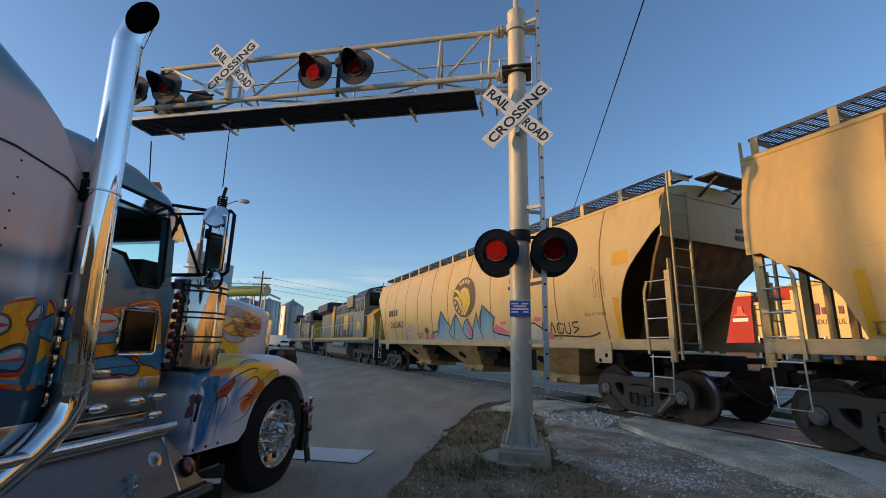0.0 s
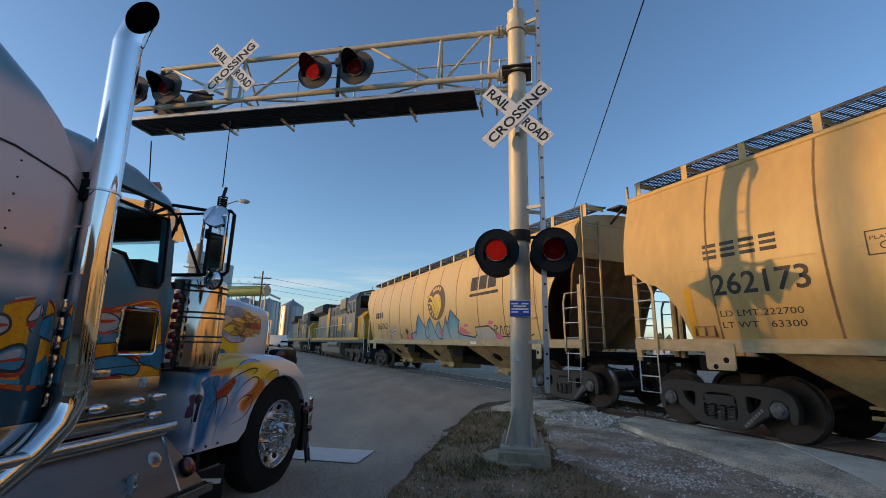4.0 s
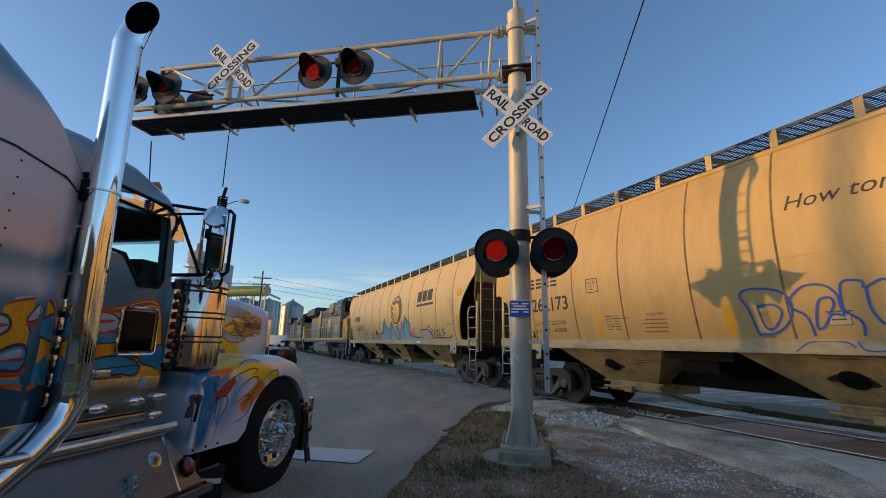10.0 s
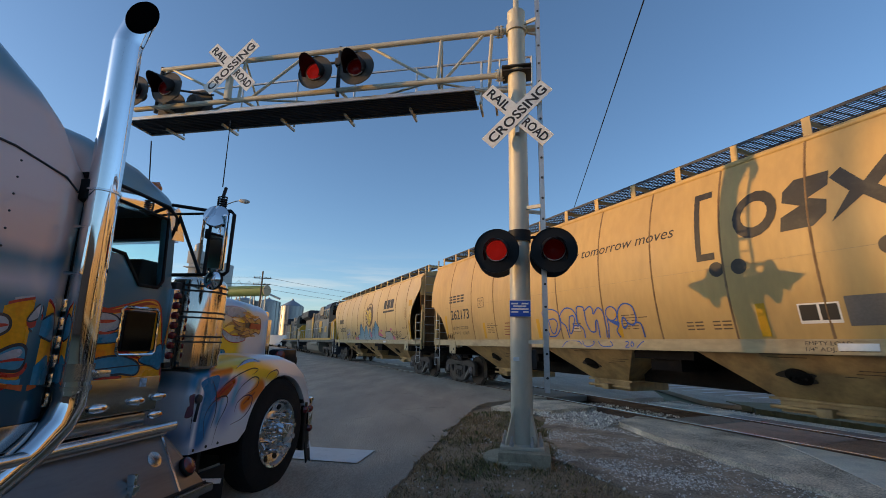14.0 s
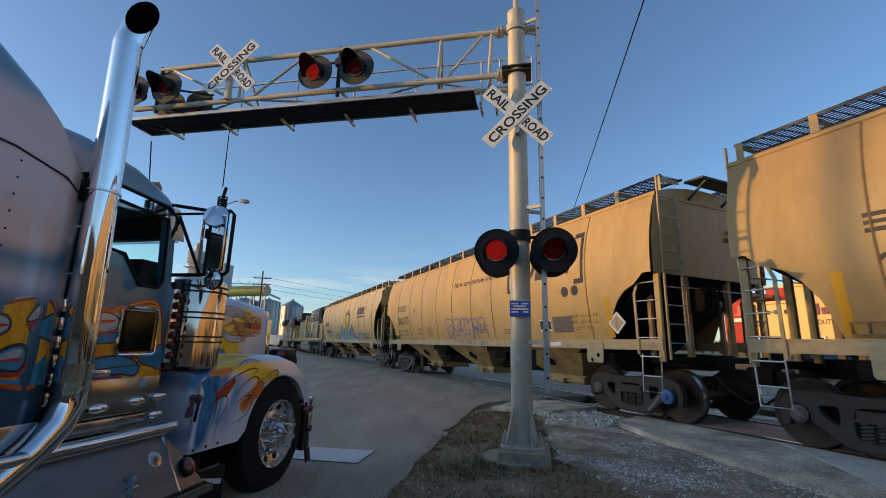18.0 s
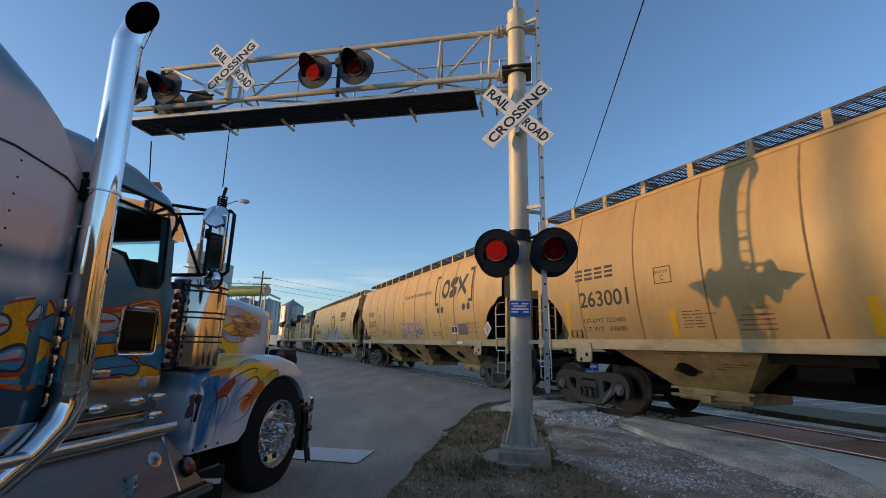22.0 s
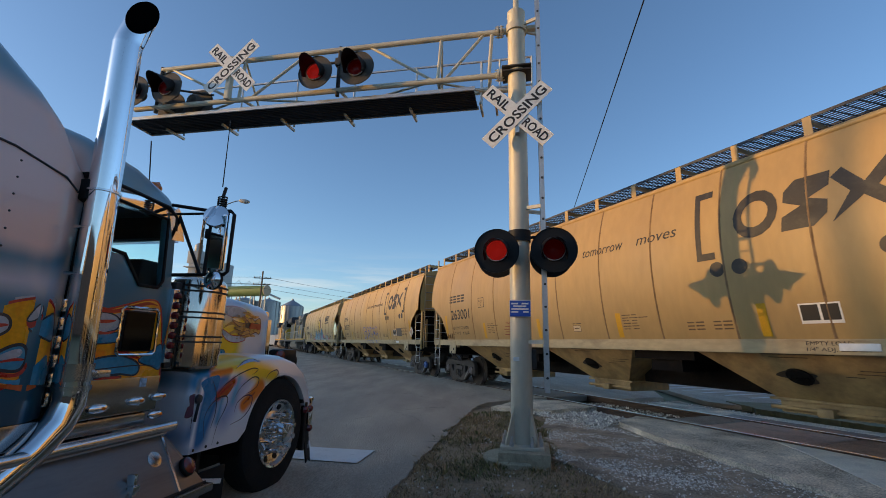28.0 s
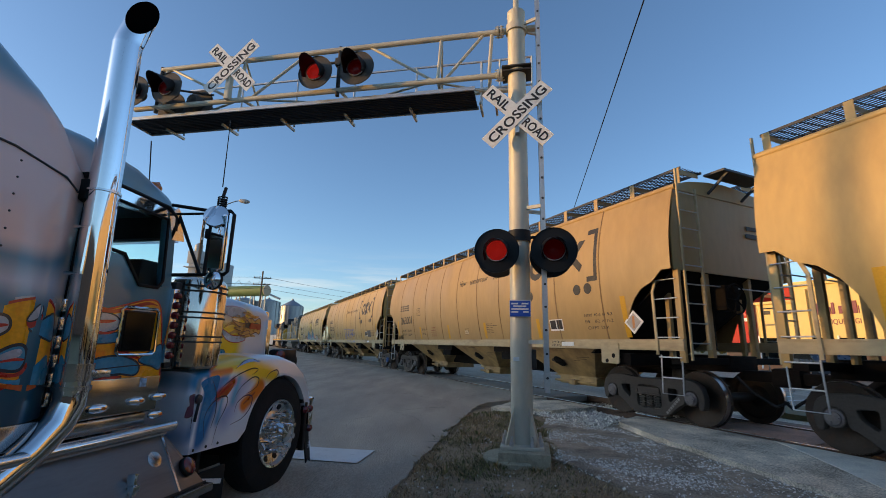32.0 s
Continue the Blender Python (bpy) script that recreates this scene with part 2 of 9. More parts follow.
    def data(self, name, material, angle=35):
        me = bpy.data.meshes.new(name)
        me.from_pydata(self.v, [], self.f)
        bm = bmesh.new()
        bm.from_mesh(me)
        bmesh.ops.recalc_face_normals(bm, faces=bm.faces[:])
        bm.to_mesh(me)
        bm.free()
        me.polygons.foreach_set("use_smooth", [True] * len(me.polygons))
        me.set_sharp_from_angle(angle=radians(angle))
        me.materials.append(material)
        return me


def part(name, mesh, material, parent=None, label="", at=None, angle=35):
    """One mesh object under a thing or a part."""
    me = mesh if isinstance(mesh, bpy.types.Mesh) else mesh.data(name, material, angle)
    ob = new(name, me)
    if parent is not None:
        ob.parent = parent
    if at is not None:
        ob.matrix_basis = at
    if label:
        ob["label"] = label
    return ob


def thing(name, label, category, group="", at=None, kind=""):
    ob = new(name)
    if at is not None:
        ob.matrix_basis = at
    return tagged(ob, label, category, group, kind)


def lettering(name, body, size, material, parent, at, width=None, shear=0.0, bold=0.0, thick=0.003):
    """Letters as a thin mesh in the xy plane of the pose, their left end and base line at its origin; width sets the length of the line."""
    cu = bpy.data.curves.new(name, "FONT")
    cu.body, cu.size, cu.extrude, cu.shear, cu.offset, cu.resolution_u = body, size / 0.7, thick, shear, bold, 3
    ob = bpy.data.objects.new(name, cu)
    scene.collection.objects.link(ob)
    bpy.context.view_layer.update()
    me = bpy.data.meshes.new_from_object(ob.evaluated_get(bpy.context.evaluated_depsgraph_get()))
    bpy.data.objects.remove(ob)
    xs = [v.co.x for v in me.vertices]
    k = width / (max(xs) - min(xs)) if width else 1.0
    x0 = min(xs)
    for v in me.vertices:
        v.co.x = (v.co.x - x0) * k
    me.materials.append(material)
    me.name = name
    ob = new(name, me)
    ob.parent, ob.matrix_basis = parent, at
    return ob


# ---- ground ----
def smooth(a, b, x):
    k = min(1, max(0, (x - a) / (b - a)))
    return k * k * (3 - 2 * k)


def height(x, y):
    """The paved surface: it climbs a little to the rails."""
    lat = abs(Vector((x, y, 0)).dot(TN) - TRACK_DIST)
    return -0.005 - 0.095 * smooth(1.2, 4.4, lat) - 0.065 * smooth(4.6, 7.2, lat)


def patch(name, poly, material, lift=0.0, step=0.5, level=None, label="", rough=0.0, skirt=0.12, category="", jag=0.0):
    """A piece of ground with the outline poly (world points), draped over the plan's heights."""
    bm = bmesh.new()
    if jag:
        fine = []
        for i, p in enumerate(poly):
            q = poly[(i + 1) % len(poly)]
            k = max(1, min(60, int(math.hypot(q[0] - p[0], q[1] - p[1]) / 0.09)))
            for j in range(k):
                w = Vector((p[0] + (q[0] - p[0]) * j / k, p[1] + (q[1] - p[1]) * j / k, 0))
                w += Vector((noise.noise(w * 2.1), noise.noise(w * 2.1 + Vector((9, 4, 2))), 0)) * jag + Vector((noise.noise(w * 9), noise.noise(w * 9 + Vector((3, 7, 1))), 0)) * jag * 0.6
                fine.append((w.x, w.y))
        poly = fine
    bm.faces.new([bm.verts.new((p[0], p[1], 0)) for p in poly])
    for ax in (0, 1):
        lo, hi = min(p[ax] for p in poly), max(p[ax] for p in poly)
        c = math.ceil(lo / step) * step
        while c < hi:
            no = (1, 0, 0) if ax == 0 else (0, 1, 0)
            bmesh.ops.bisect_plane(bm, geom=bm.verts[:] + bm.edges[:] + bm.faces[:], plane_co=(c, c, 0), plane_no=no)
            c += step
    edge = [e for e in bm.edges if e.is_boundary]
    for v in bm.verts:
        z = height(v.co.x, v.co.y) if level is None else level(v.co.x, v.co.y)
        v.co.z = z + lift + rough * noise.noise(v.co * 1.7)
    if skirt:
        r = bmesh.ops.extrude_edge_only(bm, edges=edge)
        for v in r["geom"]:
            if isinstance(v, bmesh.types.BMVert):
                v.co.z -= skirt
    bmesh.ops.recalc_face_normals(bm, faces=bm.faces[:])
    me = bpy.data.meshes.new(name)
    bm.to_mesh(me)
    bm.free()
    me.materials.append(material)
    me.polygons.foreach_set("use_smooth", [True] * len(me.polygons))
    me.set_sharp_from_angle(angle=radians(40))
    return tagged(new(name, me), label or name, category or name, kind="structure")


def trk(lat, s):
    p = TN * (TRACK_DIST + lat) + TD * s
    return (p.x, p.y)


def rpt(lat, along):
    p = road_point(lat, along)
    return (p.x, p.y)


g = Mesh()
g.add([(-2500, -2500, 0), (2500, -2500, 0), (2500, 2500, 0), (-2500, 2500, 0)], [(0, 1, 2, 3)])
tagged(part("ground", g, FIELD, at=pose(0, 0, GROUND - 0.20)), "flat dry field reaching to the horizon", "ground", kind="structure")
patch("road", [rpt(-1.35, -14), rpt(-1.27, -1.5), rpt(-1.2, 3.4), rpt(-1.12, 4.3), rpt(-0.9, 4.95), rpt(-0.3, 5.5), trk(-0.86, 9.75), trk(-0.86, 130), trk(-30, 130), rpt(-45, -14)], ASPHALT,
      label="worn grey asphalt road climbing gently to the rails", step=1.0, jag=0.07)
patch("road_beyond", [trk(0.86, 9.0), trk(3.0, 9.4), trk(7.5, 14.0), trk(60, 60), trk(60, 150), trk(0.86, 130)], ASPHALT, label="grey asphalt road beyond the rails", step=2.0, category="road")
patch("verge", [rpt(-1.3, -9), rpt(6, -9), trk(-2.6, 1.2), trk(-2.3, 4.8), trk(-1.9, 6.4), trk(-1.9, 9.3), rpt(-0.9, 4.9), rpt(-1.3, 3.8)], EARTH, 0.0, 0.4,
      level=lambda x, y: min(height(x, y), GROUND) - 0.03, rough=0.012, label="dry trampled roadside verge with thin grass")
patch("gravel_patch", [rpt(0.42, 0.1), rpt(0.75, -0.55), rpt(1.25, -1.3), rpt(2.6, -1.9), trk(-2.75, 2.4), trk(-2.3, 4.8), trk(-1.85, 6.45), trk(-0.9, 6.9), trk(-0.9, 9.1), rpt(0.6, 5.2), rpt(0.35, 2.8)],
      GRAVEL, 0.012, 0.25, level=lambda x, y: min(height(x, y), GROUND) - 0.014 + 0.012 * noise.noise(Vector((x * 2, y * 2, 0))), rough=0.006, label="pale crushed stone spread beside the track", category="gravel", jag=0.12)
patch("apron", [trk(-1.05, 6.7), trk(-1.9, 6.35), trk(-2.4, 4.8), trk(-2.65, 3.6), trk(-2.9, 2.6), trk(-3.4, -2), trk(-0.95, -2), trk(-0.95, 6.5)], APRON, 0.004, 0.4,
      label="old patched asphalt driveway along the rails", jag=0.06)
patch("concrete_strip", [trk(-0.97, 4.25), trk(-1.35, 3.7), trk(-2.35, 2.45), trk(-3.0, 0.5), trk(-0.97, -2)], CONCRETE, 0.012, 0.4, label="pale concrete driveway slab beside the rails", category="pavement")
patch("ballast_bed", [trk(-0.88, 6.4), trk(0.9, 6.4), trk(3.2, 7.2), trk(3.4, 9.3), trk(0.88, 9.4), trk(-0.88, 9.8)], GRAVEL, 0.0, 0.3, level=lambda x, y: GROUND - 0.07, rough=0.03,
      label="dark soiled ballast between the rails")
patch("ballast_beyond", [trk(0.86, -30), trk(2.6, -30), trk(2.6, 9), trk(0.86, 9)], APRON, 0.0, 0.8, level=lambda x, y: GROUND - 0.02, label="dark cinder strip beside the far rail", category="gravel")
patch("parking_lot", [trk(4.2, -30), trk(75, -45), trk(75, 30), trk(12.5, 20), trk(6.5, 12.5), trk(4.2, 9)], ASPHALT, 0.0, 3.0, level=lambda x, y: GROUND - 0.05, label="grey asphalt car park with painted bays", category="car park")
patch("grass_strip", [trk(3.1, -25), trk(5.9, -25), trk(5.9, 5.6), trk(5.5, 8.0), trk(4.6, 8.6), trk(3.7, 7.2), trk(3.5, 4.8)], FIELD, 0.0, 0.5, level=lambda x, y: GROUND - 0.02, rough=0.02, label="dull green grass strip before the car park", category="grass", jag=0.1)
patch("track_apron", [rpt(-0.75, 4.2), rpt(-0.45, 4.9), rpt(-0.2, 5.6), trk(-0.95, 9.1), trk(-0.95, 7.9), rpt(1.0, 4.2), rpt(0.5, 3.9)], APRON, 0.012, 0.3, label="pale broken asphalt patch beside the rail", category="pavement", jag=0.08)
# painted bay lines and stop bar
m = Mesh()
for i in range(-6, 14):
    a, b = trk(6.5 + 0.02 * i * i, 9.9 - 0.8 * i), trk(8.7 + 0.03 * i * i, 9.9 - 0.8 * i)
    m.beam((*a, GROUND - 0.046), (*b, GROUND - 0.046), 0.09, 0.006)
tagged(part("bay_lines", m, PAINTLINE), "white painted parking bay lines", "road marking", kind="structure")
patch("stop_bar", [rpt(-1.98, 0.0), rpt(-4.9, 0.0), rpt(-4.9, -0.64), rpt(-1.98, -0.64)], PAINTLINE, 0.014, 0.25, label="wide white painted stop line on the asphalt", skirt=0, category="road marking")


CRACK = mat("crack_filler", (0.035, 0.034, 0.034), 0.9, var=0.3)
random.seed(5)
m = Mesh()
for lat, al, hd, ln in ((-1.9, 2.2, 100, 1.6), (-2.6, 3.4, 60, 2.4), (-1.6, 5.2, 120, 1.8), (-3.4, 7.5, 80, 3.5), (-4.5, 5.6, 20, 2.8), (-2.4, 10.0, 100, 4.0), (-1.5, 0.6, 10, 1.5), (-5.5, 12.0, 70, 4.5), (-3.0, 1.2, 95, 1.5)):
    q, rings = Vector((lat, al, 0)), []
    for k in range(int(ln / 0.1)):
        hd += random.uniform(-22, 22)
        q = q + Vector((math.cos(math.radians(hd)), math.sin(math.radians(hd)), 0)) * 0.1
        w = road_point(q.x, q.y)
        wd = random.uniform(0.004, 0.012)
        z = height(w.x, w.y) + 0.003
        rings.append([(w.x, w.y - wd, z), (w.x, w.y + wd, z)])
    m.loft(rings, closed=False, caps=False)
tagged(part("road_cracks", m, CRACK), "thin dark cracks wandering over the asphalt", "crack", kind="structure")

# unseen plain block added to the west; it keeps the low sun off the ground
tagged(part("sun_block_west", Mesh().box(-215, -190, -230, 55, GROUND, 19.3), CONCRETE), "unseen plain block added far west to block the low sun", "building", kind="structure")

# unseen plain blocks added behind the camera for the chrome to reflect
tagged(part("reflect_block_south", Mesh().box(-40, 55, -34, -26, GROUND, 6.0), mat("dark_block", (0.16, 0.10, 0.07), 0.9, var=0.3, scale=0.6)), "unseen dark block added south for the chrome to reflect", "building", kind="structure")
tagged(part("reflect_block_east", Mesh().box(58, 66, -45, -4, GROUND, 7.0), CONCRETE), "unseen pale sunlit block added east for the chrome to reflect", "building", kind="structure")

# ---- track ----
RAIL_PROF = [(-0.036, 0), (-0.033, -0.012), (-0.033, -0.035), (-0.009, -0.05), (-0.009, -0.145), (-0.07, -0.16), (-0.07, -0.172), (0.07, -0.172), (0.07, -0.16), (0.009, -0.145), (0.009, -0.05), (0.033, -0.035), (0.033, -0.012), (0.036, 0)]
track = thing("railway_track", "pair of worn steel rails set in a skewed level crossing", "railway track", at=track_pose(0), kind="structure")
for y in (0.753, -0.753):
    m = Mesh().prism([(y + a, b) for a, b in RAIL_PROF], -60, 170, "x")
    rail = part("rail", m, RAILSTEEL, track)
    part("rail_head", Mesh().box(-60, 170, y - 0.028, y + 0.028, 0.0005, 0.0025), RAILTOP, rail, "bright worn running surface")
m = Mesh()
for i in range(-6, 18):
    if not 0 <= i * 0.55 + 6.45 <= 9.6:
        continue
    m.box(i * 0.55 + 6.45, i * 0.55 + 6.67, -1.3, 1.3, -0.30, -0.168)
part("sleepers", m, mat("old_timber", (0.07, 0.055, 0.04), 0.9, var=0.4, scale=6, stretch=(1, 0.1, 1)), track)
RUBBER = mat("crossing_panel", (0.21, 0.19, 0.165), 0.8, var=0.25, scale=4, fine=50, bump=0.3)
RUSTPANEL = mat("rust_stained_panel", (0.44, 0.285, 0.215), 0.8, var=0.3, scale=2.5, fine=40, dirt=(0.24, 0.18, 0.14), dirt_amt=0.7)
STUDPANEL = mat("studded_rubber_panel", (0.24, 0.215, 0.19), 0.7, var=0.3, scale=5, fine=50, bump=0.3, dirt=(0.10, 0.085, 0.07), dirt_amt=0.6)
OXIDEPANEL = mat("oxide_brown_panel", (0.27, 0.165, 0.11), 0.85, var=0.35, scale=2.5, fine=40, bump=0.3, dirt=(0.11, 0.075, 0.055), dirt_amt=0.7)
FLANGE = mat("flangeway_dark", (0.02, 0.018, 0.016), 0.9)
x = 6.35
for k, ln in enumerate((0.72, 1.70, 2.35, 2.35, 2.35, 2.35)):
    a, b = x - ln, x
    me = Mesh().box(a + 0.02, b - 0.02, -0.64, 0.64, -0.16, -0.012, 0.012)
    if k == 1:  # worn flat steel cover with bolt heads
        for j in range(5):
            for yy in (-0.56, 0.56):
                me.cyl((a + 0.12 + 0.36 * j, yy, -0.014), (a + 0.12 + 0.36 * j, yy, 0.002), 0.022, n=8)
    elif k == 0:  # studded tread
        for j in range(22):
            for i in range(13):
                xx, yy = a + 0.05 + 0.0483 * i, -0.59 + j * 0.055
                me.box(xx, xx + 0.026, yy, yy + 0.03, -0.014, -0.003)
    else:
        for j in range(26):
            yy = -0.6 + j * 0.048
            me.box(a + 0.05, b - 0.05, yy, yy + 0.026, -0.014, -0.004)
    part("panel", me, (STUDPANEL, RUSTPANEL, OXIDEPANEL)[min(k, 2)] if k < 4 else RUBBER, track)
    part("panel", Mesh().box(a + 0.02, b - 0.02, 0.83, 1.0, -0.16, -0.014, 0.01), RUBBER, track)
    part("panel", Mesh().box(a + 0.02, b - 0.02, -1.35, -0.83, -0.16, -0.014, 0.01), (STUDPANEL, OXIDEPANEL)[min(k, 1)] if k < 4 else RUBBER, track)
    x -= ln
x = 9.9
for k in range(18):
    ln = 2.4
    part("panel", Mesh().box(x + 0.01, x + ln - 0.01, -0.64, 0.64, -0.16, -0.01, 0.012), RUBBER, track)
    x += ln

# ---- cantilever signal ----
SIG = Matrix.Translation((MAST.x, MAST.y, 0)) @ pose(0, 0, 0, 0, 0, -ROAD_AZ)
FOUNDATION = tagged(part("mast_foundation", Mesh().box(-0.29, 0.34, -0.40, 0.36, -0.2, 0.035, 0.03).lathe([(-0.3, 0.0), (-0.3, 0.42), (-0.09, 0.42), (-0.07, 0.40), (-0.07, 0.0)], (-0.08, -0.03, 0), (0, 0, 1), 36), OLDCONCRETE, at=SIG), "weathered square concrete plinth on a round footing", "foundation")
signal = thing("crossing_signal", "silver cantilever mast with railway crossing lights over the road", "crossing signal", at=SIG)
m = Mesh().lathe([(0.035, 0.0), (0.035, 0.135), (0.09, 0.142), (3.0, 0.139), (6.38, 0.134), (6.40, 0.142), (6.47, 0.142), (6.50, 0.11), (6.55, 0.05), (6.6, 0.045), (6.95, 0.045), (6.97, 0.0)], (0, 0, 0), (0, 0, 1), 32)
part("mast", m, MASTPAINT, signal)
part("base_plate", Mesh().box(-0.27, 0.27, -0.27, 0.27, 0.035, 0.075, 0.008), MASTPAINT, signal)
for i in range(4):
    a = math.radians(45 + 90 * i)
    rot = pose(0, 0, 0, 0, 0, 45 + 90 * i)
    fin = Mesh()
    fin.m = rot
    fin.prism([(0.13, 0.07), (0.29, 0.07), (0.29, 0.10), (0.145, 0.52), (0.13, 0.52)], -0.009, 0.009, "y")
    part("gusset", fin, MASTPAINT, signal)
    for dx in (-0.07, 0.07):
        b = Mesh()
        b.m = rot
        b.cyl((0.25, dx, 0.07), (0.25, dx, 0.19), 0.018, n=8).cyl((0.25, dx, 0.075), (0.25, dx, 0.115), 0.036, n=6)
        part("anchor_bolt", b, GALV, signal)
ARM_Z0, ARM_Z1, ARM_END = 5.40, 6.17, -6.95
part("chord", Mesh().cyl((-0.05, 0, ARM_Z0), (ARM_END, 0, ARM_Z0), 0.045, n=16), MASTPAINT, signal, "lower pipe chord of the arm")
part("chord", Mesh().cyl((-0.05, 0, ARM_Z1), (ARM_END + 0.45, 0, ARM_Z1), 0.045, n=16), MASTPAINT, signal, "upper pipe chord of the arm")
part("chord", Mesh().cyl((-0.1, 0.72, 5.58), (ARM_END + 0.55, 0.72, 5.58), 0.04, n=12), MASTPAINT, signal, "far pipe chord of the arm")
for z in (ARM_Z0, ARM_Z1):
    c = Mesh().cyl((-0.30, 0, z), (-0.27, 0, z), 0.095, n=20).cyl((-0.25, 0, z), (-0.22, 0, z), 0.095, n=20)
    for k in range(6):
        a = k * math.pi / 3
        c.cyl((-0.33, math.cos(a) * 0.075, z + math.sin(a) * 0.075), (-0.19, math.cos(a) * 0.075, z + math.sin(a) * 0.075), 0.009, n=6)
    part("flange", c, MASTPAINT, signal)
part("clamp", Mesh().box(-0.22, 0.22, -0.17, 0.17, 5.355, 5.38, 0.006).box(-0.22, 0.22, -0.17, 0.17, 5.43, 5.455, 0.006), DARKSTEEL, signal, "dark steel clamp round the mast")
part("clamp", Mesh().lathe([(0, 0.14), (0, 0.165), (0.12, 0.165), (0.12, 0.14)], (0, 0, 6.11), (0, 0, 1), 24).box(0.15, 0.3, -0.05, 0.05, 6.14, 6.2, 0.01), MASTPAINT, signal)
for x in (-0.40, -1.22, -4.79, -6.4):
    part("truss_post", Mesh().cyl((x + 0.02, 0, ARM_Z1), (x - 0.03, 0, ARM_Z0), 0.028, n=10), MASTPAINT, signal)
    part("truss_brace", Mesh().cyl((x + 0.02, 0, ARM_Z1), (x - 0.1, 0.72, 5.58), 0.022, n=8), MASTPAINT, signal)
for x in (-0.40, -1.24, -2.92, -4.75, -6.4):
    part("truss_strut", Mesh().cyl((x, 0, ARM_Z0), (x - 0.1, 0.72, 5.58), 0.028, n=8), MASTPAINT, signal)
for x0, x1 in ((-1.35, -0.5), (-1.35, -2.9), (-4.7, -3.0), (-4.8, -6.4)):
    part("lower_diagonal", Mesh().cyl((x0, 0.0, ARM_Z0), (x1, 0.72, 5.58), 0.02, n=8), MASTPAINT, signal)
for a, b in (((-0.50, ARM_Z1), (-1.14, ARM_Z0)), ((-2.44, ARM_Z1), (-1.30, ARM_Z0)), ((-3.56, ARM_Z1), (-4.60, ARM_Z0)), ((-6.3, ARM_Z1), (-4.9, ARM_Z0))):
    part("truss_diagonal", Mesh().cyl((a[0], 0, a[1]), (b[0], 0, b[1]), 0.024, n=10), MASTPAINT, signal)
# walkway behind the arm
walkway = part("walkway", Mesh().box(ARM_END - 0.28, -0.66, 0.06, 0.085, 5.23, 5.29).box(ARM_END - 0.28, -0.66, 0.66, 0.685, 5.23, 5.29).box(ARM_END - 0.28, ARM_END - 0.25, 0.085, 0.66, 5.23, 5.29), GALV, signal, "steel grating walkway")
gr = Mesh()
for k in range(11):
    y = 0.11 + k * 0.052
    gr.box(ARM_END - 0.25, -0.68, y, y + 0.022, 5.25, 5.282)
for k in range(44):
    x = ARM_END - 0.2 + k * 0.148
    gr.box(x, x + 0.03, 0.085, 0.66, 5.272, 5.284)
part("grating", gr, mat("grating_black", (0.022, 0.021, 0.022), 0.75, var=0.3, spec=0.25), walkway)
for x in (-6.64, -5.43, -4.22, -3.0, -1.81, -0.61, -0.36):
    part("walkway_bracket", Mesh().beam((x, 0.42, 5.205), (x, 0.87, 5.215), 0.035, 0.045), MASTPAINT, signal)
for x in (-6.5, -5.3, -4.13, -2.97, -1.79, -0.62, -0.30, 0.24):
    part("rail_post", Mesh().beam((x, 0.7, 5.2), (x, 0.7, 6.17), 0.03, 0.03), GALV, signal)
for z in (5.64, 6.17):
    part("handrail", Mesh().beam((-6.5, 0.7, z), (0.25, 0.7, z), 0.028, 0.028), GALV, signal)
# ladder beside the mast, seen edge on
ladder = part("ladder", Mesh().box(0.30, 0.36, -0.205, -0.18, 0.72, 7.4).box(0.30, 0.36, 0.18, 0.205, 0.72, 7.4), GALV, signal, "bolted galvanised ladder")
for k in range(22):
    part("rung", Mesh().cyl((0.33, -0.2, 0.9 + k * 0.3), (0.33, 0.2, 0.9 + k * 0.3), 0.011, n=8), GALV, ladder)
    part("rung_bolt", Mesh().cyl((0.33, -0.212, 0.9 + k * 0.3), (0.33, -0.2, 0.9 + k * 0.3), 0.018, n=6), DARKSTEEL, ladder)
for z in (1.35, 3.2, 4.95, 6.2):
    for sy in (-1, 1):
        part("ladder_bracket", Mesh().beam((0.10, sy * 0.08, z), (0.31, sy * 0.17, z), 0.03, 0.05), MASTPAINT, signal)

# faded arm discs painted lighter for the sun on them; mast discs stay black
LITFADEDBLACK = mat("sunlit_faded_black_paint", (0.075, 0.068, 0.060), 0.6, var=0.3, scale=4, spec=0.3)
LENS_ON = mat("red_lens_lit", (0.22, 0.004, 0.004), 0.35, var=0.2, fine=25, emit=(1.0, 0.03, 0.02), emit_s=0.13, spec=0.2)
# moulded cells in the lit lens
_n, _l = LENS_ON.node_tree.nodes, LENS_ON.node_tree.links
_vo, _mr = _n.new("ShaderNodeTexVoronoi"), _n.new("ShaderNodeMapRange")
_vo.inputs["Scale"].default_value = 75.0
_l.new(_n.new("ShaderNodeTexCoord").outputs["Object"], _vo.inputs["Vector"])
_mr.inputs["From Min"].default_value, _mr.inputs["From Max"].default_value = 0.75, 0.1
_mr.inputs["To Min"].default_value, _mr.inputs["To Max"].default_value = 0.06, 0.20
_l.new(_vo.outputs["Distance"], _mr.inputs[0]), _l.new(_mr.outputs[0], _n["Principled BSDF"].inputs["Emission Strength"])
LENS_OFF = mat("red_lens_dim", (0.10, 0.004, 0.005), 0.3, var=0.3, spec=0.25, emit=(1.0, 0.01, 0.01), emit_s=0.006)


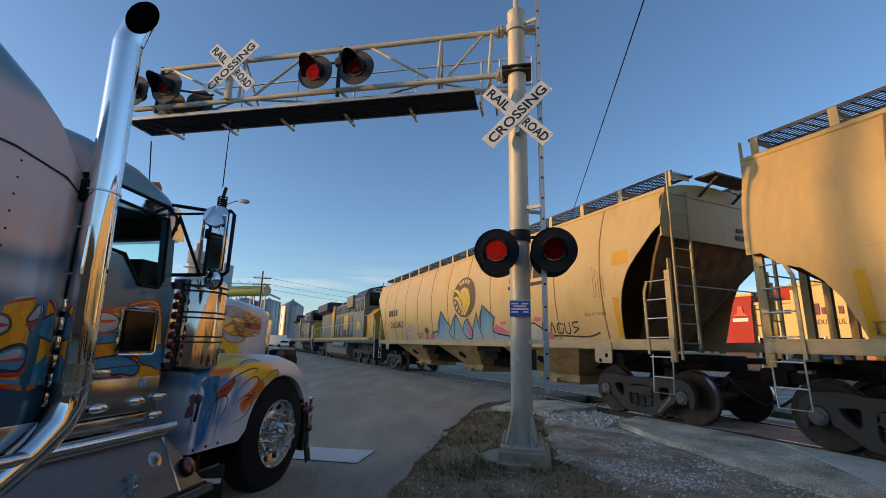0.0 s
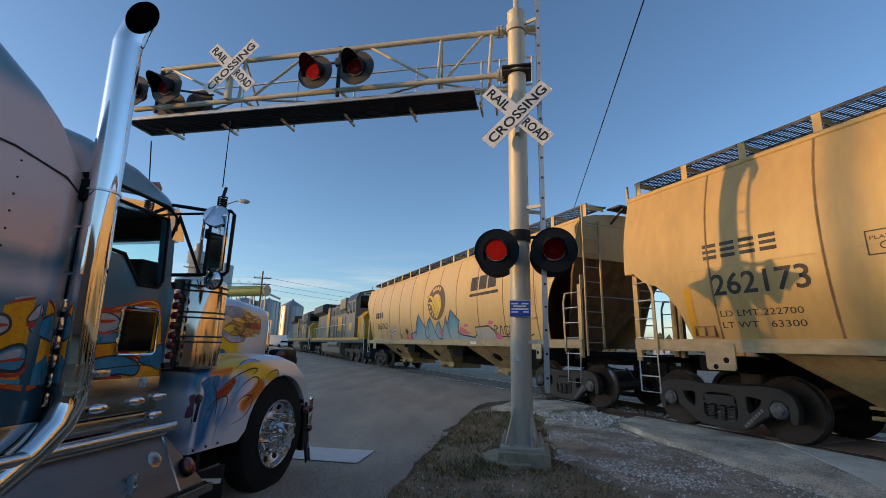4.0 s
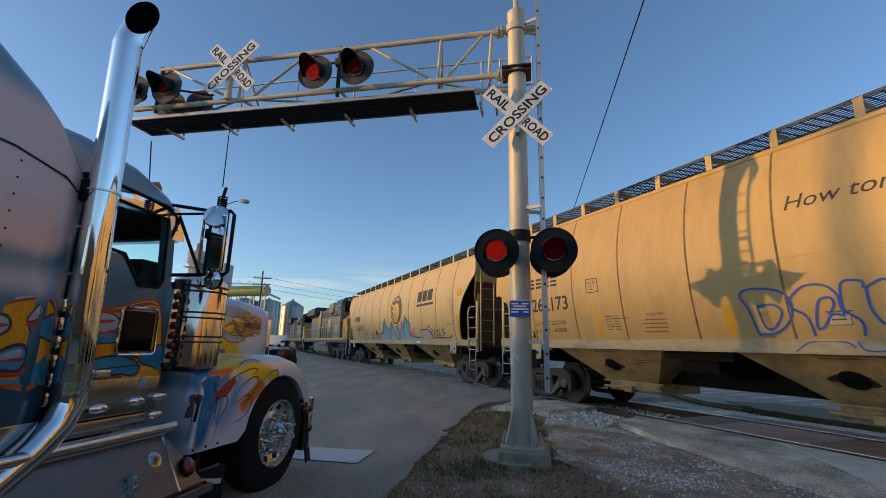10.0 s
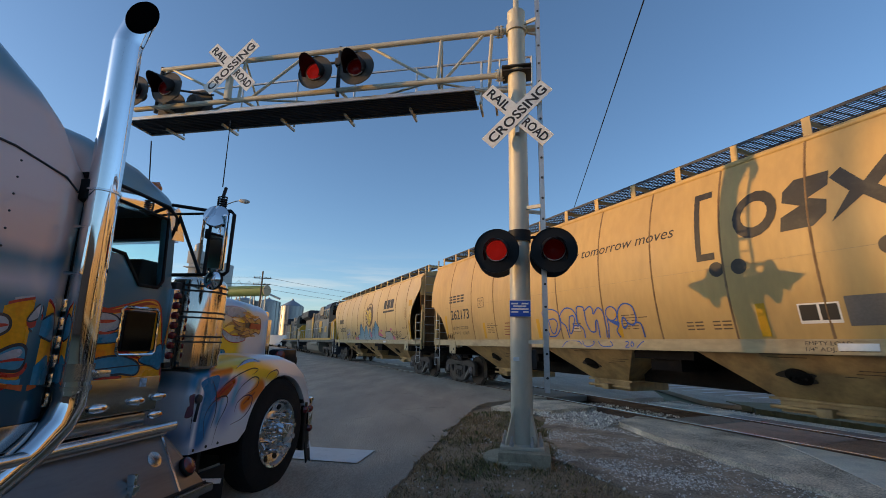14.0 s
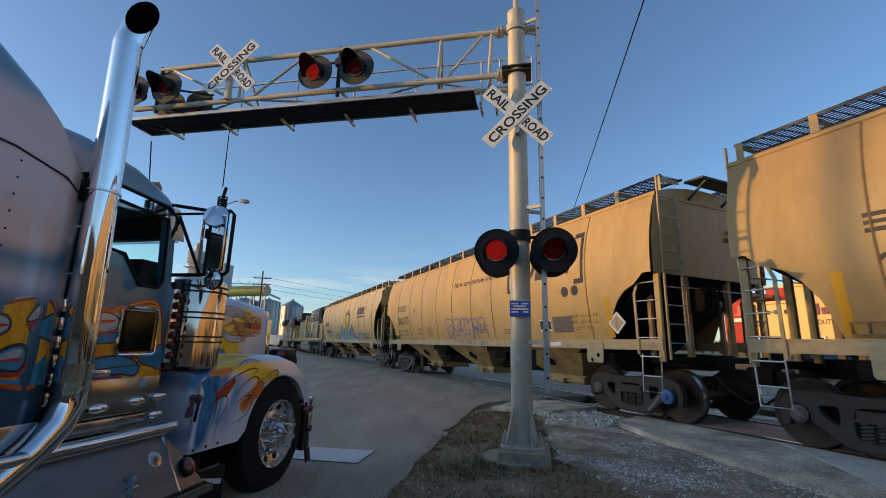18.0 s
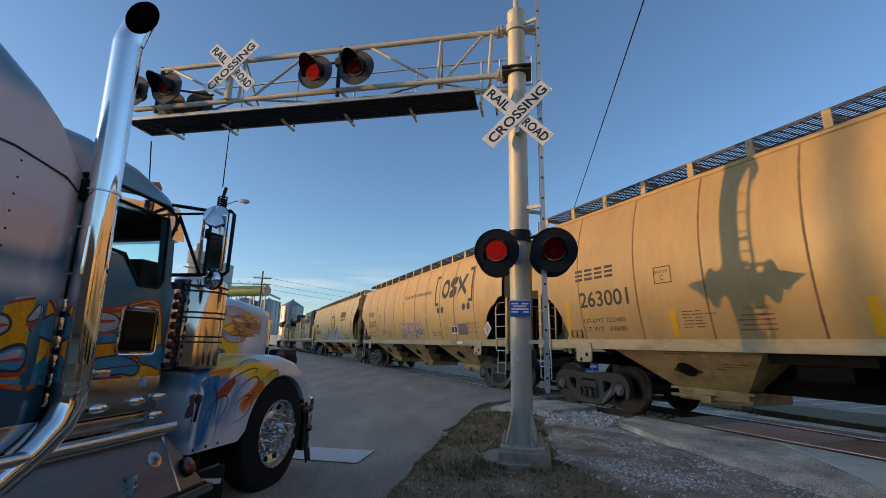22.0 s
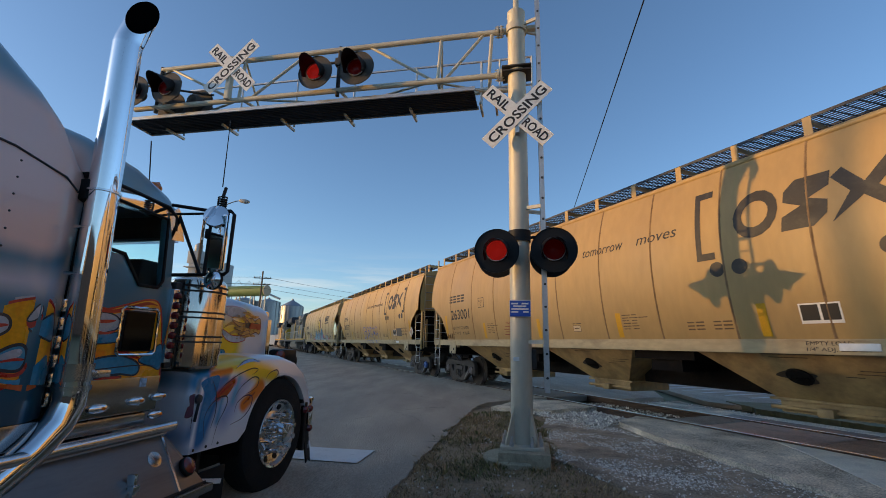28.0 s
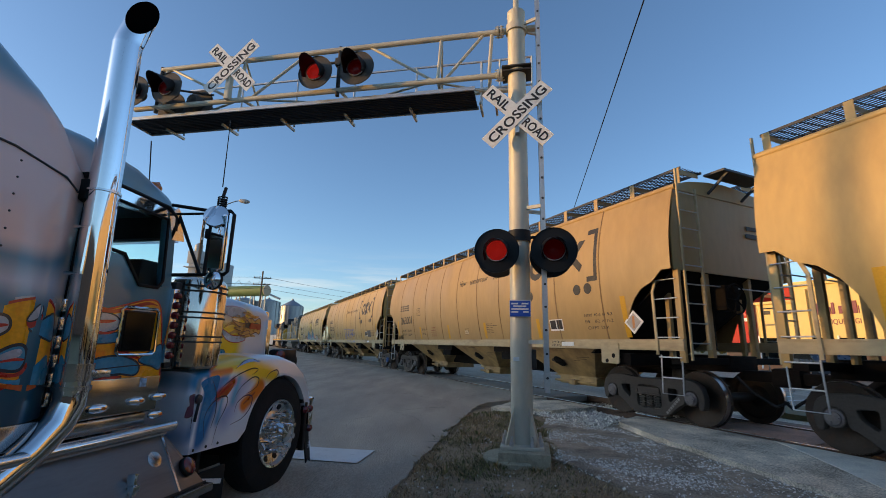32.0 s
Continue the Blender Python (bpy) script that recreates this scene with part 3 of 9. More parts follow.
def lamp_unit(parent, x, y, z, facing, lit, disc_paint=None):
    """A flashing light with its round background, hood and lens. facing -1: towards the near traffic."""
    head = part("light_unit", Mesh().lathe([(0, 0.30), (0.012, 0.302), (0.02, 0.296), (0.02, 0.15), (0.16, 0.13), (0.2, 0.10), (0.21, 0.0)], (x, y, z), (0, -facing, 0), 40), disc_paint or LITFADEDBLACK, parent, "black round flashing light")
    part("lens", Mesh().lathe([(-0.05, 0.0), (-0.045, 0.07), (-0.03, 0.11), (-0.005, 0.134), (0.0, 0.136)], (x, y, z), (0, -facing, 0), 32), LENS_ON if lit else LENS_OFF, head, "glowing red lens" if lit else "dark red lens")
    h = Mesh()
    rings = []
    for d in (0.0, 0.40):
        ring = []
        for k in range(21):
            a = math.radians(-30 + 240 * k / 20)
            r = 0.172 if d == 0 else 0.162
            dd = d * (0.35 + 0.65 * max(0.0, math.sin(a)))
            ring.append((x + r * math.cos(a), y + facing * dd, z + r * math.sin(a) - d * 0.22))
        rings.append(ring)
    h.loft(rings, closed=False, caps=False)
    rings = [[(x + (px - x) * 0.96, py, z + (pz - z) * 0.96) for px, py, pz in ring] for ring in rings]
    h.loft(rings, closed=False, caps=False)
    part("hood", h, BLACKPAINT, head)
    part("lens_ring", Mesh().lathe([(0.0, 0.137), (-0.02, 0.142), (-0.02, 0.148), (0, 0.15)], (x, y, z), (0, -facing, 0), 32), GALV, head)
    return head


for x, lit in ((-0.30, True), (0.46, False)):
    lamp_unit(signal, x * 0.985, -0.36, 2.535, -1, lit, BLACKPAINT)
    lamp_unit(signal, x - 0.02, 0.26, 2.56, 1, False, BLACKPAINT)
part("lamp_bracket", Mesh().cyl((-0.34, 0.04, 2.80), (0.5, 0.04, 2.80), 0.022, n=10).cyl((-0.30, -0.3, 2.78), (-0.30, 0.25, 2.78), 0.022, n=8).cyl((0.46, -0.3, 2.78), (0.46, 0.25, 2.78), 0.022, n=8).lathe([(-0.08, 0.16), (0.08, 0.16)], (0, 0, 2.80), (0, 0, 1), 20).box(-0.36, -0.24, -0.06, 0.12, 2.77, 2.84, 0.01).box(0.4, 0.52, -0.06, 0.12, 2.77, 2.84, 0.01), BLACKPAINT, signal, "black pipe crossarm")
for x, lit in ((-3.28, True), (-2.56, False), (-6.13, False), (-6.82, True)):
    lamp_unit(signal, x, -0.22, 5.64, -1, lit)
for x in (-5.92, -6.52):
    lamp_unit(signal, x, 0.34, 5.60, 1, False)
for xa in (-2.96, -6.5):
    part("lamp_bracket", Mesh().cyl((xa, 0.0, 5.3), (xa, 0.0, 6.22), 0.035, n=12).cyl((xa - 0.42, -0.02, 5.92), (xa + 0.42, -0.02, 5.92), 0.022, n=8).box(xa - 0.06, xa + 0.06, -0.06, 0.06, 5.85, 5.99, 0.01)
         .cyl((xa - 0.38, -0.16, 5.88), (xa - 0.38, 0.05, 5.92), 0.03, n=8).cyl((xa + 0.38, -0.16, 5.88), (xa + 0.38, 0.05, 5.92), 0.03, n=8), DARKSTEEL, signal, "dark pipe bracket")
part("lamp_bracket", Mesh().cyl((-6.9, 0.1, 5.95), (-5.6, 0.3, 5.75), 0.02, n=8), DARKSTEEL, signal, "dark pipe bracket")


def crossbuck(x, y, z):
    """Two crossed boards with the words on them."""
    for deg, words, off in ((-45, (("RAIL", -0.565, 0.40), ("ROAD", 0.15, 0.43)), 0.0), (45, (("CROSSING", -0.555, 1.11),), -0.012)):
        at = Matrix.Translation((x, y + off, z)) @ pose(0, 0, 0, 90) @ pose(0, 0, 0, 0, 0, deg)
        board = part("sign_board", Mesh().box(-0.61, 0.61, -0.114, 0.114, -0.004, 0.004), SIGNWHITE, signal, "white reflective board with black words", at=at)
        for word, x0, wid in words:
            lettering("word", word, 0.135, SIGNBLACK, board, Matrix.Translation((x0, -0.0675, 0.0055)), width=wid, bold=0.004, thick=0.001)


crossbuck(0.0, -0.24, 4.575)
crossbuck(-4.93, -0.14, 5.97)
part("sign_strap", Mesh().box(-0.03, 0.03, -0.23, -0.13, 4.3, 4.8, 0.005), GALV, signal)
part("sign_strap", Mesh().box(-5.02, -4.94, -0.13, -0.03, 5.38, 6.2, 0.005), MASTPAINT, signal)
plate = part("notice_plate", Mesh().box(-0.135, 0.135, -0.165, -0.158, 1.675, 1.885, 0.003), SIGNBLUE, signal, "small blue notice plate with white lines")
for z, w, x0 in ((1.845, 0.09, -0.115), (1.845, 0.09, 0.02), (1.81, 0.17, -0.09), (1.772, 0.225, -0.115), (1.735, 0.09, -0.115), (1.735, 0.07, 0.04)):
    part("bar", Mesh().box(x0, x0 + w, -0.168, -0.166, z - 0.010, z + 0.010), SIGNWHITE, plate)
part("plate_edge", Mesh().box(-0.14, 0.14, -0.1575, -0.150, 1.67, 1.89), SIGNWHITE, plate)
part("sticker", Mesh().box(-0.1, -0.02, -0.144, -0.14, 1.10, 1.15), SIGNWHITE, signal, "small worn white sticker")
part("junction_box", Mesh().box(0.14, 0.2, -0.02, 0.1, 1.0, 1.25, 0.01), DARKSTEEL, signal)


# ---- train ----
GREASE = mat("grease_stain", (0.035, 0.022, 0.012), 0.5, var=0.4, scale=8)
CAR_LEN, HALF = 15.63, 7.815
SILL_LO, SILL_HI, EAVE = 1.27, 1.46, 4.19


def side_y(z):
    dz = z - 2.85
    return 1.71 - (0.138 if dz > 0 else 0.098) * dz * dz


CUTS = {"modern": ((0.0, 2.66), (0.20, 2.66), (0.42, 2.47), (0.66, 2.38), (0.86, 2.20), (1.02, 1.95), (1.10, 1.70), (1.16, SILL_HI), (99, SILL_HI)),
        "older": ((0.0, 3.50), (0.15, 3.40), (0.40, 3.13), (0.62, 2.92), (0.80, 2.70), (0.94, 2.40), (1.02, 2.05), (1.06, 1.75), (1.08, SILL_HI), (99, SILL_HI))}


def cut_z(w, style):
    """Lower edge of the side sheet, w metres in from the end post."""
    pts = CUTS[style]
    for (a, b), (c, e) in zip(pts, pts[1:]):
        if w <= c:
            return b + (e - b) * (w - a) / (c - a)
    return SILL_HI


def curved_sheet(h, style, y_sign=1):
    """The bulged side of a hopper car, with the cut-outs at its ends."""
    m = Mesh()
    xs = sorted(set([round(-h + h / 6 * k, 3) for k in range(13)] + [round(s * (h - w), 3) for w in (0.0, 0.1, 0.2, 0.3, 0.42, 0.54, 0.66, 0.76, 0.86, 0.95, 1.02, 1.06, 1.10, 1.16, 1.3) for s in (-1, 1)]))
    rows = 12
    for off in (0.0, -0.012):
        rings = []
        for x in xs:
            zb = cut_z(h - abs(x), style)
            rings.append([(x, y_sign * (side_y(zb + (EAVE - zb) * j / rows) + off), zb + (EAVE - zb) * j / rows) for j in range(rows + 1)])
        m.loft(rings, closed=False, caps=False)
    return m


def bay_mesh(x0, x1, b0, b1):
    """A hopper bay: a funnel below the sill."""
    top = [(x0, -1.42, SILL_LO + 0.05), (x1, -1.42, SILL_LO + 0.05), (x1, 1.42, SILL_LO + 0.05), (x0, 1.42, SILL_LO + 0.05)]
    bot = [(b0, -0.62, 0.60), (b1, -0.62, 0.60), (b1, 0.62, 0.60), (b0, 0.62, 0.60)]
    return Mesh().loft([top, bot], closed=True)


def car_shapes(h, style, paint):
    """The large meshes of one kind of hopper car."""
    k = h / 7.815
    bays = [tuple(v * k for v in b) for b in ((5.6, 2.65, 4.75, 3.45), (1.42, -1.42, 0.52, -0.52), (-2.65, -5.6, -3.45, -4.75))]
    prof = ((1, 1.44, 4.14), (1, 1.47, 4.18), (1, 1.44, 4.24), (1, 1.0, 4.36), (1, 0.5, 4.43), (0, 0, 4.46), (-1, 0.5, 4.43), (-1, 1.0, 4.36), (-1, 1.44, 4.24), (-1, 1.47, 4.18), (-1, 1.44, 4.14))
    return {"near": curved_sheet(h, style, 1).data("side_sheet", paint, 30), "far": curved_sheet(h, style, -1).data("side_sheet", paint, 30),
            "roof": Mesh().loft([[(x, y * s, z) for s, y, z in prof] for x in (-h, h)], closed=True).data("roof", paint, 30),
            "edge": Mesh().cyl((-h - 0.03, 1.44, 4.19), (h + 0.03, 1.44, 4.19), 0.055, n=12).data("roof_edge", paint),
            "bays": bays, "bay_data": [bay_mesh(*b).data("bay", HOPPER_LOW) for b in bays]}


def wheelset_parts():
    prof = [(-0.068, 0.0), (-0.068, 0.11), (-0.02, 0.13), (-0.03, 0.26), (-0.055, 0.385), (-0.065, 0.44), (-0.065, 0.457), (0.045, 0.462), (0.055, 0.487), (0.07, 0.487), (0.072, 0.40), (0.02, 0.37), (0.005, 0.2), (0.06, 0.13), (0.06, 0.0)]
    near = Mesh().lathe([(-d, r) for d, r in prof], (0, 0.78, 0), (0, 1, 0), 40).data("wheel", WHEELSTEEL)
    far = Mesh().lathe([(-d, r) for d, r in prof], (0, -0.78, 0), (0, -1, 0), 40).data("wheel", WHEELSTEEL)
    axle = Mesh().cyl((0, -1.05, 0), (0, 1.05, 0), 0.085, n=16).data("axle", WHEELSTEEL)
    cap = Mesh().lathe([(0, 0.115), (0.05, 0.115), (0.06, 0.09), (0.075, 0.085), (0.08, 0.0)], (0, 1.06, 0), (0, 1, 0), 18)
    for k in range(3):
        a = k * 2.0944
        cap.cyl((math.cos(a) * 0.06, 1.13, math.sin(a) * 0.06), (math.cos(a) * 0.06, 1.155, math.sin(a) * 0.06), 0.015, n=6)
    tread = [Mesh().lathe([(-0.06, 0.4585), (0.044, 0.4635)], (0, s * 0.78, 0), (0, -s, 0), 40).data("tread", TREAD) for s in (1, -1)]
    return near, far, axle, cap.data("bearing_cap", mat("bearing_cap_steel", (0.13, 0.12, 0.12), 0.5, 0.5, var=0.3, dirt=(0.06, 0.07, 0.13), dirt_amt=0.4)), tread


WHEELS = wheelset_parts()


def rounded_loop(pts, n=3, k=0.28):
    """Cuts the corners of a closed outline with small arcs."""
    out, c = [], len(pts)
    for i in range(c):
        p, q, r = Vector(pts[i - 1]), Vector(pts[i]), Vector(pts[(i + 1) % c])
        a, b = q.lerp(p, k), q.lerp(r, k)
        for j in range(n + 1):
            t = j / n
            out.append(tuple(a * (1 - t) ** 2 + q * 2 * t * (1 - t) + b * t * t))
    return out


def cast_plate(name, outer, holes, y0, y1, bevel, material):
    """A cast plate in the xz plane with holes through it and softened edges."""
    cu = bpy.data.curves.new(name, "CURVE")
    cu.dimensions, cu.fill_mode, cu.extrude, cu.bevel_depth, cu.bevel_resolution = "2D", "BOTH", (y1 - y0) / 2 - bevel, bevel, 1
    for loop in [outer, *holes]:
        sp = cu.splines.new("POLY")
        sp.points.add(len(loop) - 1)
        for pt, (px, pz) in zip(sp.points, loop):
            pt.co = (px, pz, 0, 1)
        sp.use_cyclic_u = True
    ob = bpy.data.objects.new(name, cu)
    scene.collection.objects.link(ob)
    bpy.context.view_layer.update()
    me = bpy.data.meshes.new_from_object(ob.evaluated_get(bpy.context.evaluated_depsgraph_get()))
    bpy.data.objects.remove(ob)
    me.transform(Matrix(((1, 0, 0, 0), (0, 0, -1, (y0 + y1) / 2), (0, 1, 0, 0), (0, 0, 0, 1))))
    me.materials.clear()
    me.materials.append(material)
    me.polygons.foreach_set("use_smooth", [True] * len(me.polygons))
    me.set_sharp_from_angle(angle=radians(45))
    return me


_half = [(0.30, 0.735), (0.62, 0.775), (0.92, 0.755), (1.07, 0.67), (1.13, 0.50), (1.10, 0.30), (1.03, 0.30), (1.025, 0.53), (0.96, 0.60), (0.82, 0.60), (0.755, 0.53), (0.74, 0.36), (0.66, 0.33), (0.37, 0.10)]
SIDE_FRAME = cast_plate("side_frame", rounded_loop(_half + [(-px, pz) for px, pz in reversed(_half)]),
                        [rounded_loop(q) for q in ([(-0.28, 0.63), (0.28, 0.63), (0.30, 0.19), (-0.30, 0.19)], [(0.41, 0.62), (0.67, 0.60), (0.63, 0.47), (0.47, 0.34), (0.42, 0.38)], [(-0.41, 0.62), (-0.67, 0.60), (-0.63, 0.47), (-0.47, 0.34), (-0.42, 0.38)])], 0.955, 1.09, 0.014, TRUCKSTEEL)
_m = Mesh()
for yy in (0.985, 1.06):
    _m.sweep([(0.062 * math.cos(a * 0.9), yy + 0.028 * math.sin(a * 0.9), 0.205 + a * 0.0062) for a in range(0, 38)], 0.0155, n=5)
SPRING = _m.data("spring", mat("spring_steel", (0.10, 0.085, 0.07), 0.6, 0.3, var=0.3))
BOLSTER = Mesh().box(-0.25, 0.25, -1.10, 1.10, 0.45, 0.585, 0.02).box(-0.2, 0.2, -0.95, 0.95, 0.55, 0.74, 0.02).box(-0.28, 0.28, 1.0, 1.105, 0.44, 0.475, 0.008).cyl((0, 0, 0.6), (0, 0, 0.95), 0.25, n=16).data("bolster", TRUCKSTEEL)
ADAPTER = Mesh().box(-0.14, 0.14, 0.94, 1.075, 0.46, 0.605, 0.02).lathe([(-0.05, 0.125), (0.10, 0.125), (0.105, 0.10)], (0, 1.0, 0.457), (0, 1, 0), 20).data("bearing_adapter", TRUCKSTEEL)
BRAKES = Mesh().box(-0.42, -0.36, -0.85, 0.85, 0.28, 0.36, 0.01).box(0.36, 0.42, -0.85, 0.85, 0.28, 0.36, 0.01).box(-0.46, -0.40, 0.70, 0.83, 0.28, 0.58, 0.02).box(0.40, 0.46, 0.70, 0.83, 0.28, 0.58, 0.02).box(-0.46, -0.40, -0.83, -0.70, 0.28, 0.58, 0.02).box(0.40, 0.46, -0.83, -0.70, 0.28, 0.58, 0.02).data("brake_beams", TRUCKSTEEL)
MARKLINE = mat("faded_stencil_grey", (0.22, 0.21, 0.19), 0.8, var=0.4, scale=30)
_m = Mesh()
for k in range(7):
    p, q = Vector((-0.66 + 0.042 * k, 1.0912, 0.44 - 0.042 * k)), Vector((-0.63 + 0.042 * k, 1.0912, 0.41 - 0.042 * k))
    _m.beam(p, q, 0.002, 0.045)
FRAME_MARK = _m.data("stencil_bars", MARKLINE)
SPINNERS, CARS = [], []


def bogie(parent, x):
    """A freight bogie under a car: side frames, springs, bolster and two wheelsets that turn."""
    b = part("bogie", BOLSTER, None, parent, at=pose(x, 0, 0))
    for s in (1, -1):
        part("side_frame", SIDE_FRAME, None, b, at=pose(0, 0, 0, 0, 0, 0 if s > 0 else 180))
    for dx in (-0.17, 0.0, 0.17):
        part("spring", SPRING, None, b, at=pose(dx, 0, 0))
    for dx in (-0.889, 0.889):
        part("bearing_adapter", ADAPTER, None, b, at=pose(dx, 0, 0))
    part("brake_beams", BRAKES, None, b)
    part("stencil_bars", FRAME_MARK, None, b)
    for dx in (0.889, -0.889):
        ws = part("wheelset", WHEELS[2], None, b, at=pose(dx, 0, 0.457))
        SPINNERS.append((ws, dx, 0.457))
    return b


def joined(name, datas, mats):
    """One mesh of several, each with its own material."""
    bm = bmesh.new()
    me = bpy.data.meshes.new(name)
    for i, (d, mt) in enumerate(zip(datas, mats)):
        n0 = len(bm.faces)
        bm.from_mesh(d)
        bm.faces.ensure_lookup_table()
        for f in bm.faces[n0:]:
            f.material_index = i
        me.materials.append(mt)
    bm.to_mesh(me)
    bm.free()
    return me


WHEELS = list(WHEELS)
WHEELS[2] = joined("wheelset", [WHEELS[0], WHEELS[1], WHEELS[2], WHEELS[3], *WHEELS[4]], [WHEELSTEEL, WHEELSTEEL, WHEELSTEEL, WHEELS[3].materials[0], TREAD, TREAD])

BODY_TEXT = Matrix(((-1, 0, 0, 0), (0, 0, 1, 0), (0, 1, 0, 0), (0, 0, 0, 1)))


def on_side(ob, lift=0.004):
    """Bends a flat decal (x along the car, z up, in the car's space) on to the bulged side."""
    me = ob.data
    bm = bmesh.new()
    bm.from_mesh(me)
    zs = [v.co.z for v in bm.verts]
    z = min(zs) + 0.1
    while z < max(zs):
        bmesh.ops.bisect_plane(bm, geom=bm.verts[:] + bm.edges[:] + bm.faces[:], plane_co=(0, 0, z), plane_no=(0, 0, 1))
        z += 0.1
    for v in bm.verts:
        v.co.y = v.co.y + side_y(v.co.z) + lift
    bm.to_mesh(me)
    bm.free()
    return ob


def side_text(parent, name, body, x, z, size, width, material=None, shear=0.0, bold=0.0):
    ob = lettering(name, body, size, material or STENCIL, parent, Matrix.Identity(4), width=width, shear=shear, bold=bold, thick=0.0008)
    ob.data.transform(Matrix.Translation((x, 0, z)) @ BODY_TEXT)
    return on_side(ob)


def side_poly(parent, name, polys, material, lift=0.004, label=""):
    """Flat shapes, each a list of (x, z), painted on the near side."""
    m = Mesh()
    for p in polys:
        m.prism(p, -0.0008, 0.0008, "y")
    ob = part(name, m, material, parent, label)
    return on_side(ob, lift)


def rect(x0, x1, z0, z1, lean=0.0):
    return [(x0, z0), (x1, z0), (x1 + lean, z1), (x0 + lean, z1)]


def disc(x, z, r, n=20):
    return [(x + r * math.cos(2 * math.pi * k / n), z + r * math.sin(2 * math.pi * k / n)) for k in range(n)]


def hopper_car(label, front, shapes, h=HALF, style="modern", HOPPER=HOPPER):
    """A three-bay covered hopper wagon; its space has x forward, y towards the near side, z up from the rails. front: train metres of its front post."""
    car = thing("hopper_car", label, "hopper wagon", "train wagons")
    CARS.append((car, front, h))
    zc = 2.66 if style == "modern" else 3.30
    part("side_sheet", shapes["near"], None, car)
    part("side_sheet", shapes["far"], None, car)
    roof = part("roof", shapes["roof"], None, car)
    part("roof_edge", shapes["edge"], None, roof)
    for k, w in enumerate((1.67, 3.19, 4.53, 6.0, 7.36, 8.75, 10.03, 11.33, 12.52, 13.96) if style == "modern" else [h / 6 * i for i in range(1, 12)]):
        x = h - w
        m = Mesh()
        zs = [SILL_HI + (EAVE - SILL_HI) * j / 10 for j in range(11)]
        m.loft([[(x - 0.022, side_y(z) - 0.002, z), (x, side_y(z) + 0.014, z), (x + 0.022, side_y(z) - 0.002, z)] for z in zs], closed=False, caps=False)
        part("seam", m, SEAMGRIME, car)
    for s in (1, -1):
        sill = part("side_sill", Mesh().box(-h, h, s * 1.52 - 0.035, s * 1.52 + 0.035, SILL_LO, SILL_HI, 0.008).box(-h, h, s * 1.54 - 0.06, s * 1.54 + 0.03, SILL_HI - 0.025, SILL_HI + 0.004), SILLPAINT, car)
    for i, d in enumerate(shapes["bay_data"]):
        bay = part("bay", d, None, car)
        b0, b1 = shapes["bays"][i][2], shapes["bays"][i][3]
        part("outlet", Mesh().box(b1 - 0.12, b0 + 0.12, -0.66, 0.66, 0.575, 0.615, 0.008).box(b1, b0, -0.6, 0.6, 0.40, 0.58, 0.02).cyl((b1 - 0.1, 0.66, 0.47), (b0 + 0.1, 0.66, 0.47), 0.03, n=8)
             .box((b0 + b1) / 2 - 0.1, (b0 + b1) / 2 + 0.1, 0.6, 0.78, 0.40, 0.52, 0.02), HOPPER_LOW, bay)
        m = Mesh()
        xm = (b0 + b1) / 2 + 0.12
        nrm = Vector((0, 0.72, -0.8)).normalized()
        c = Vector((xm, 1.02, 0.955))
        m.lathe([(0.0, 0.17), (0.02, 0.165), (0.035, 0.12), (0.035, 0.0)], c, nrm, 18)
        for k in range(4):
            m.cyl(c + Vector((-0.1 + 0.066 * k, 0, 0)) + nrm * 0.02, c + Vector((-0.1 + 0.066 * k, 0, 0)) + nrm * 0.06, 0.02, n=8)
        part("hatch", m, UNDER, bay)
        for dx, dn, wid in ((0.75, 0.16, 0.42), (0.70, 0.10, 0.34), (0.55, 0.04, 0.2), (-0.30, 0.42, 0.9), (-0.22, 0.36, 0.5)):
            p = Vector((xm - dx, c.y + 0.8 * dn, c.z + 0.72 * dn)) + nrm * 0.003
            up = Vector((0, 0.8, 0.72)).normalized() * 0.018
            ln = Mesh()
            ln.add([tuple(p), tuple(p - Vector((wid, 0, 0))), tuple(p - Vector((wid, 0, 0)) + up), tuple(p + up)], [(0, 1, 2, 3)])
            part("stencil_line", ln, STENCIL_FAINT, bay)
        st = Mesh()
        u = nrm.cross(Vector((1, 0, 0))).normalized()
        st.add([tuple(c + nrm * 0.004 + Vector((1, 0, 0)) * (0.25 * math.cos(a) * (1 + 0.25 * math.sin(3 * a + i))) + u * (0.12 * math.sin(a) * (1 + 0.3 * math.cos(2 * a + i)))) for a in [2 * math.pi * k / 22 for k in range(22)]], [tuple(range(22))])
        part("grease_stain", st, GREASE, bay)
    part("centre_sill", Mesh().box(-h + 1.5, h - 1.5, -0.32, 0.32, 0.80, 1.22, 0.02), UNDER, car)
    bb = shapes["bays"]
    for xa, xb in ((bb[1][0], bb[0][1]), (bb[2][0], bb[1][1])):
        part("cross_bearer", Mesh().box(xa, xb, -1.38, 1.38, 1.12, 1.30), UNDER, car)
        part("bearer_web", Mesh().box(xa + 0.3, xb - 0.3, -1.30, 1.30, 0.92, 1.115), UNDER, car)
        # black plate added to stand in for the shade between the bays
        part("gap_shade_plate", Mesh().box(xa - 0.7, xb + 0.7, 0.33, 0.36, 0.62, 1.115), UNDER, car)
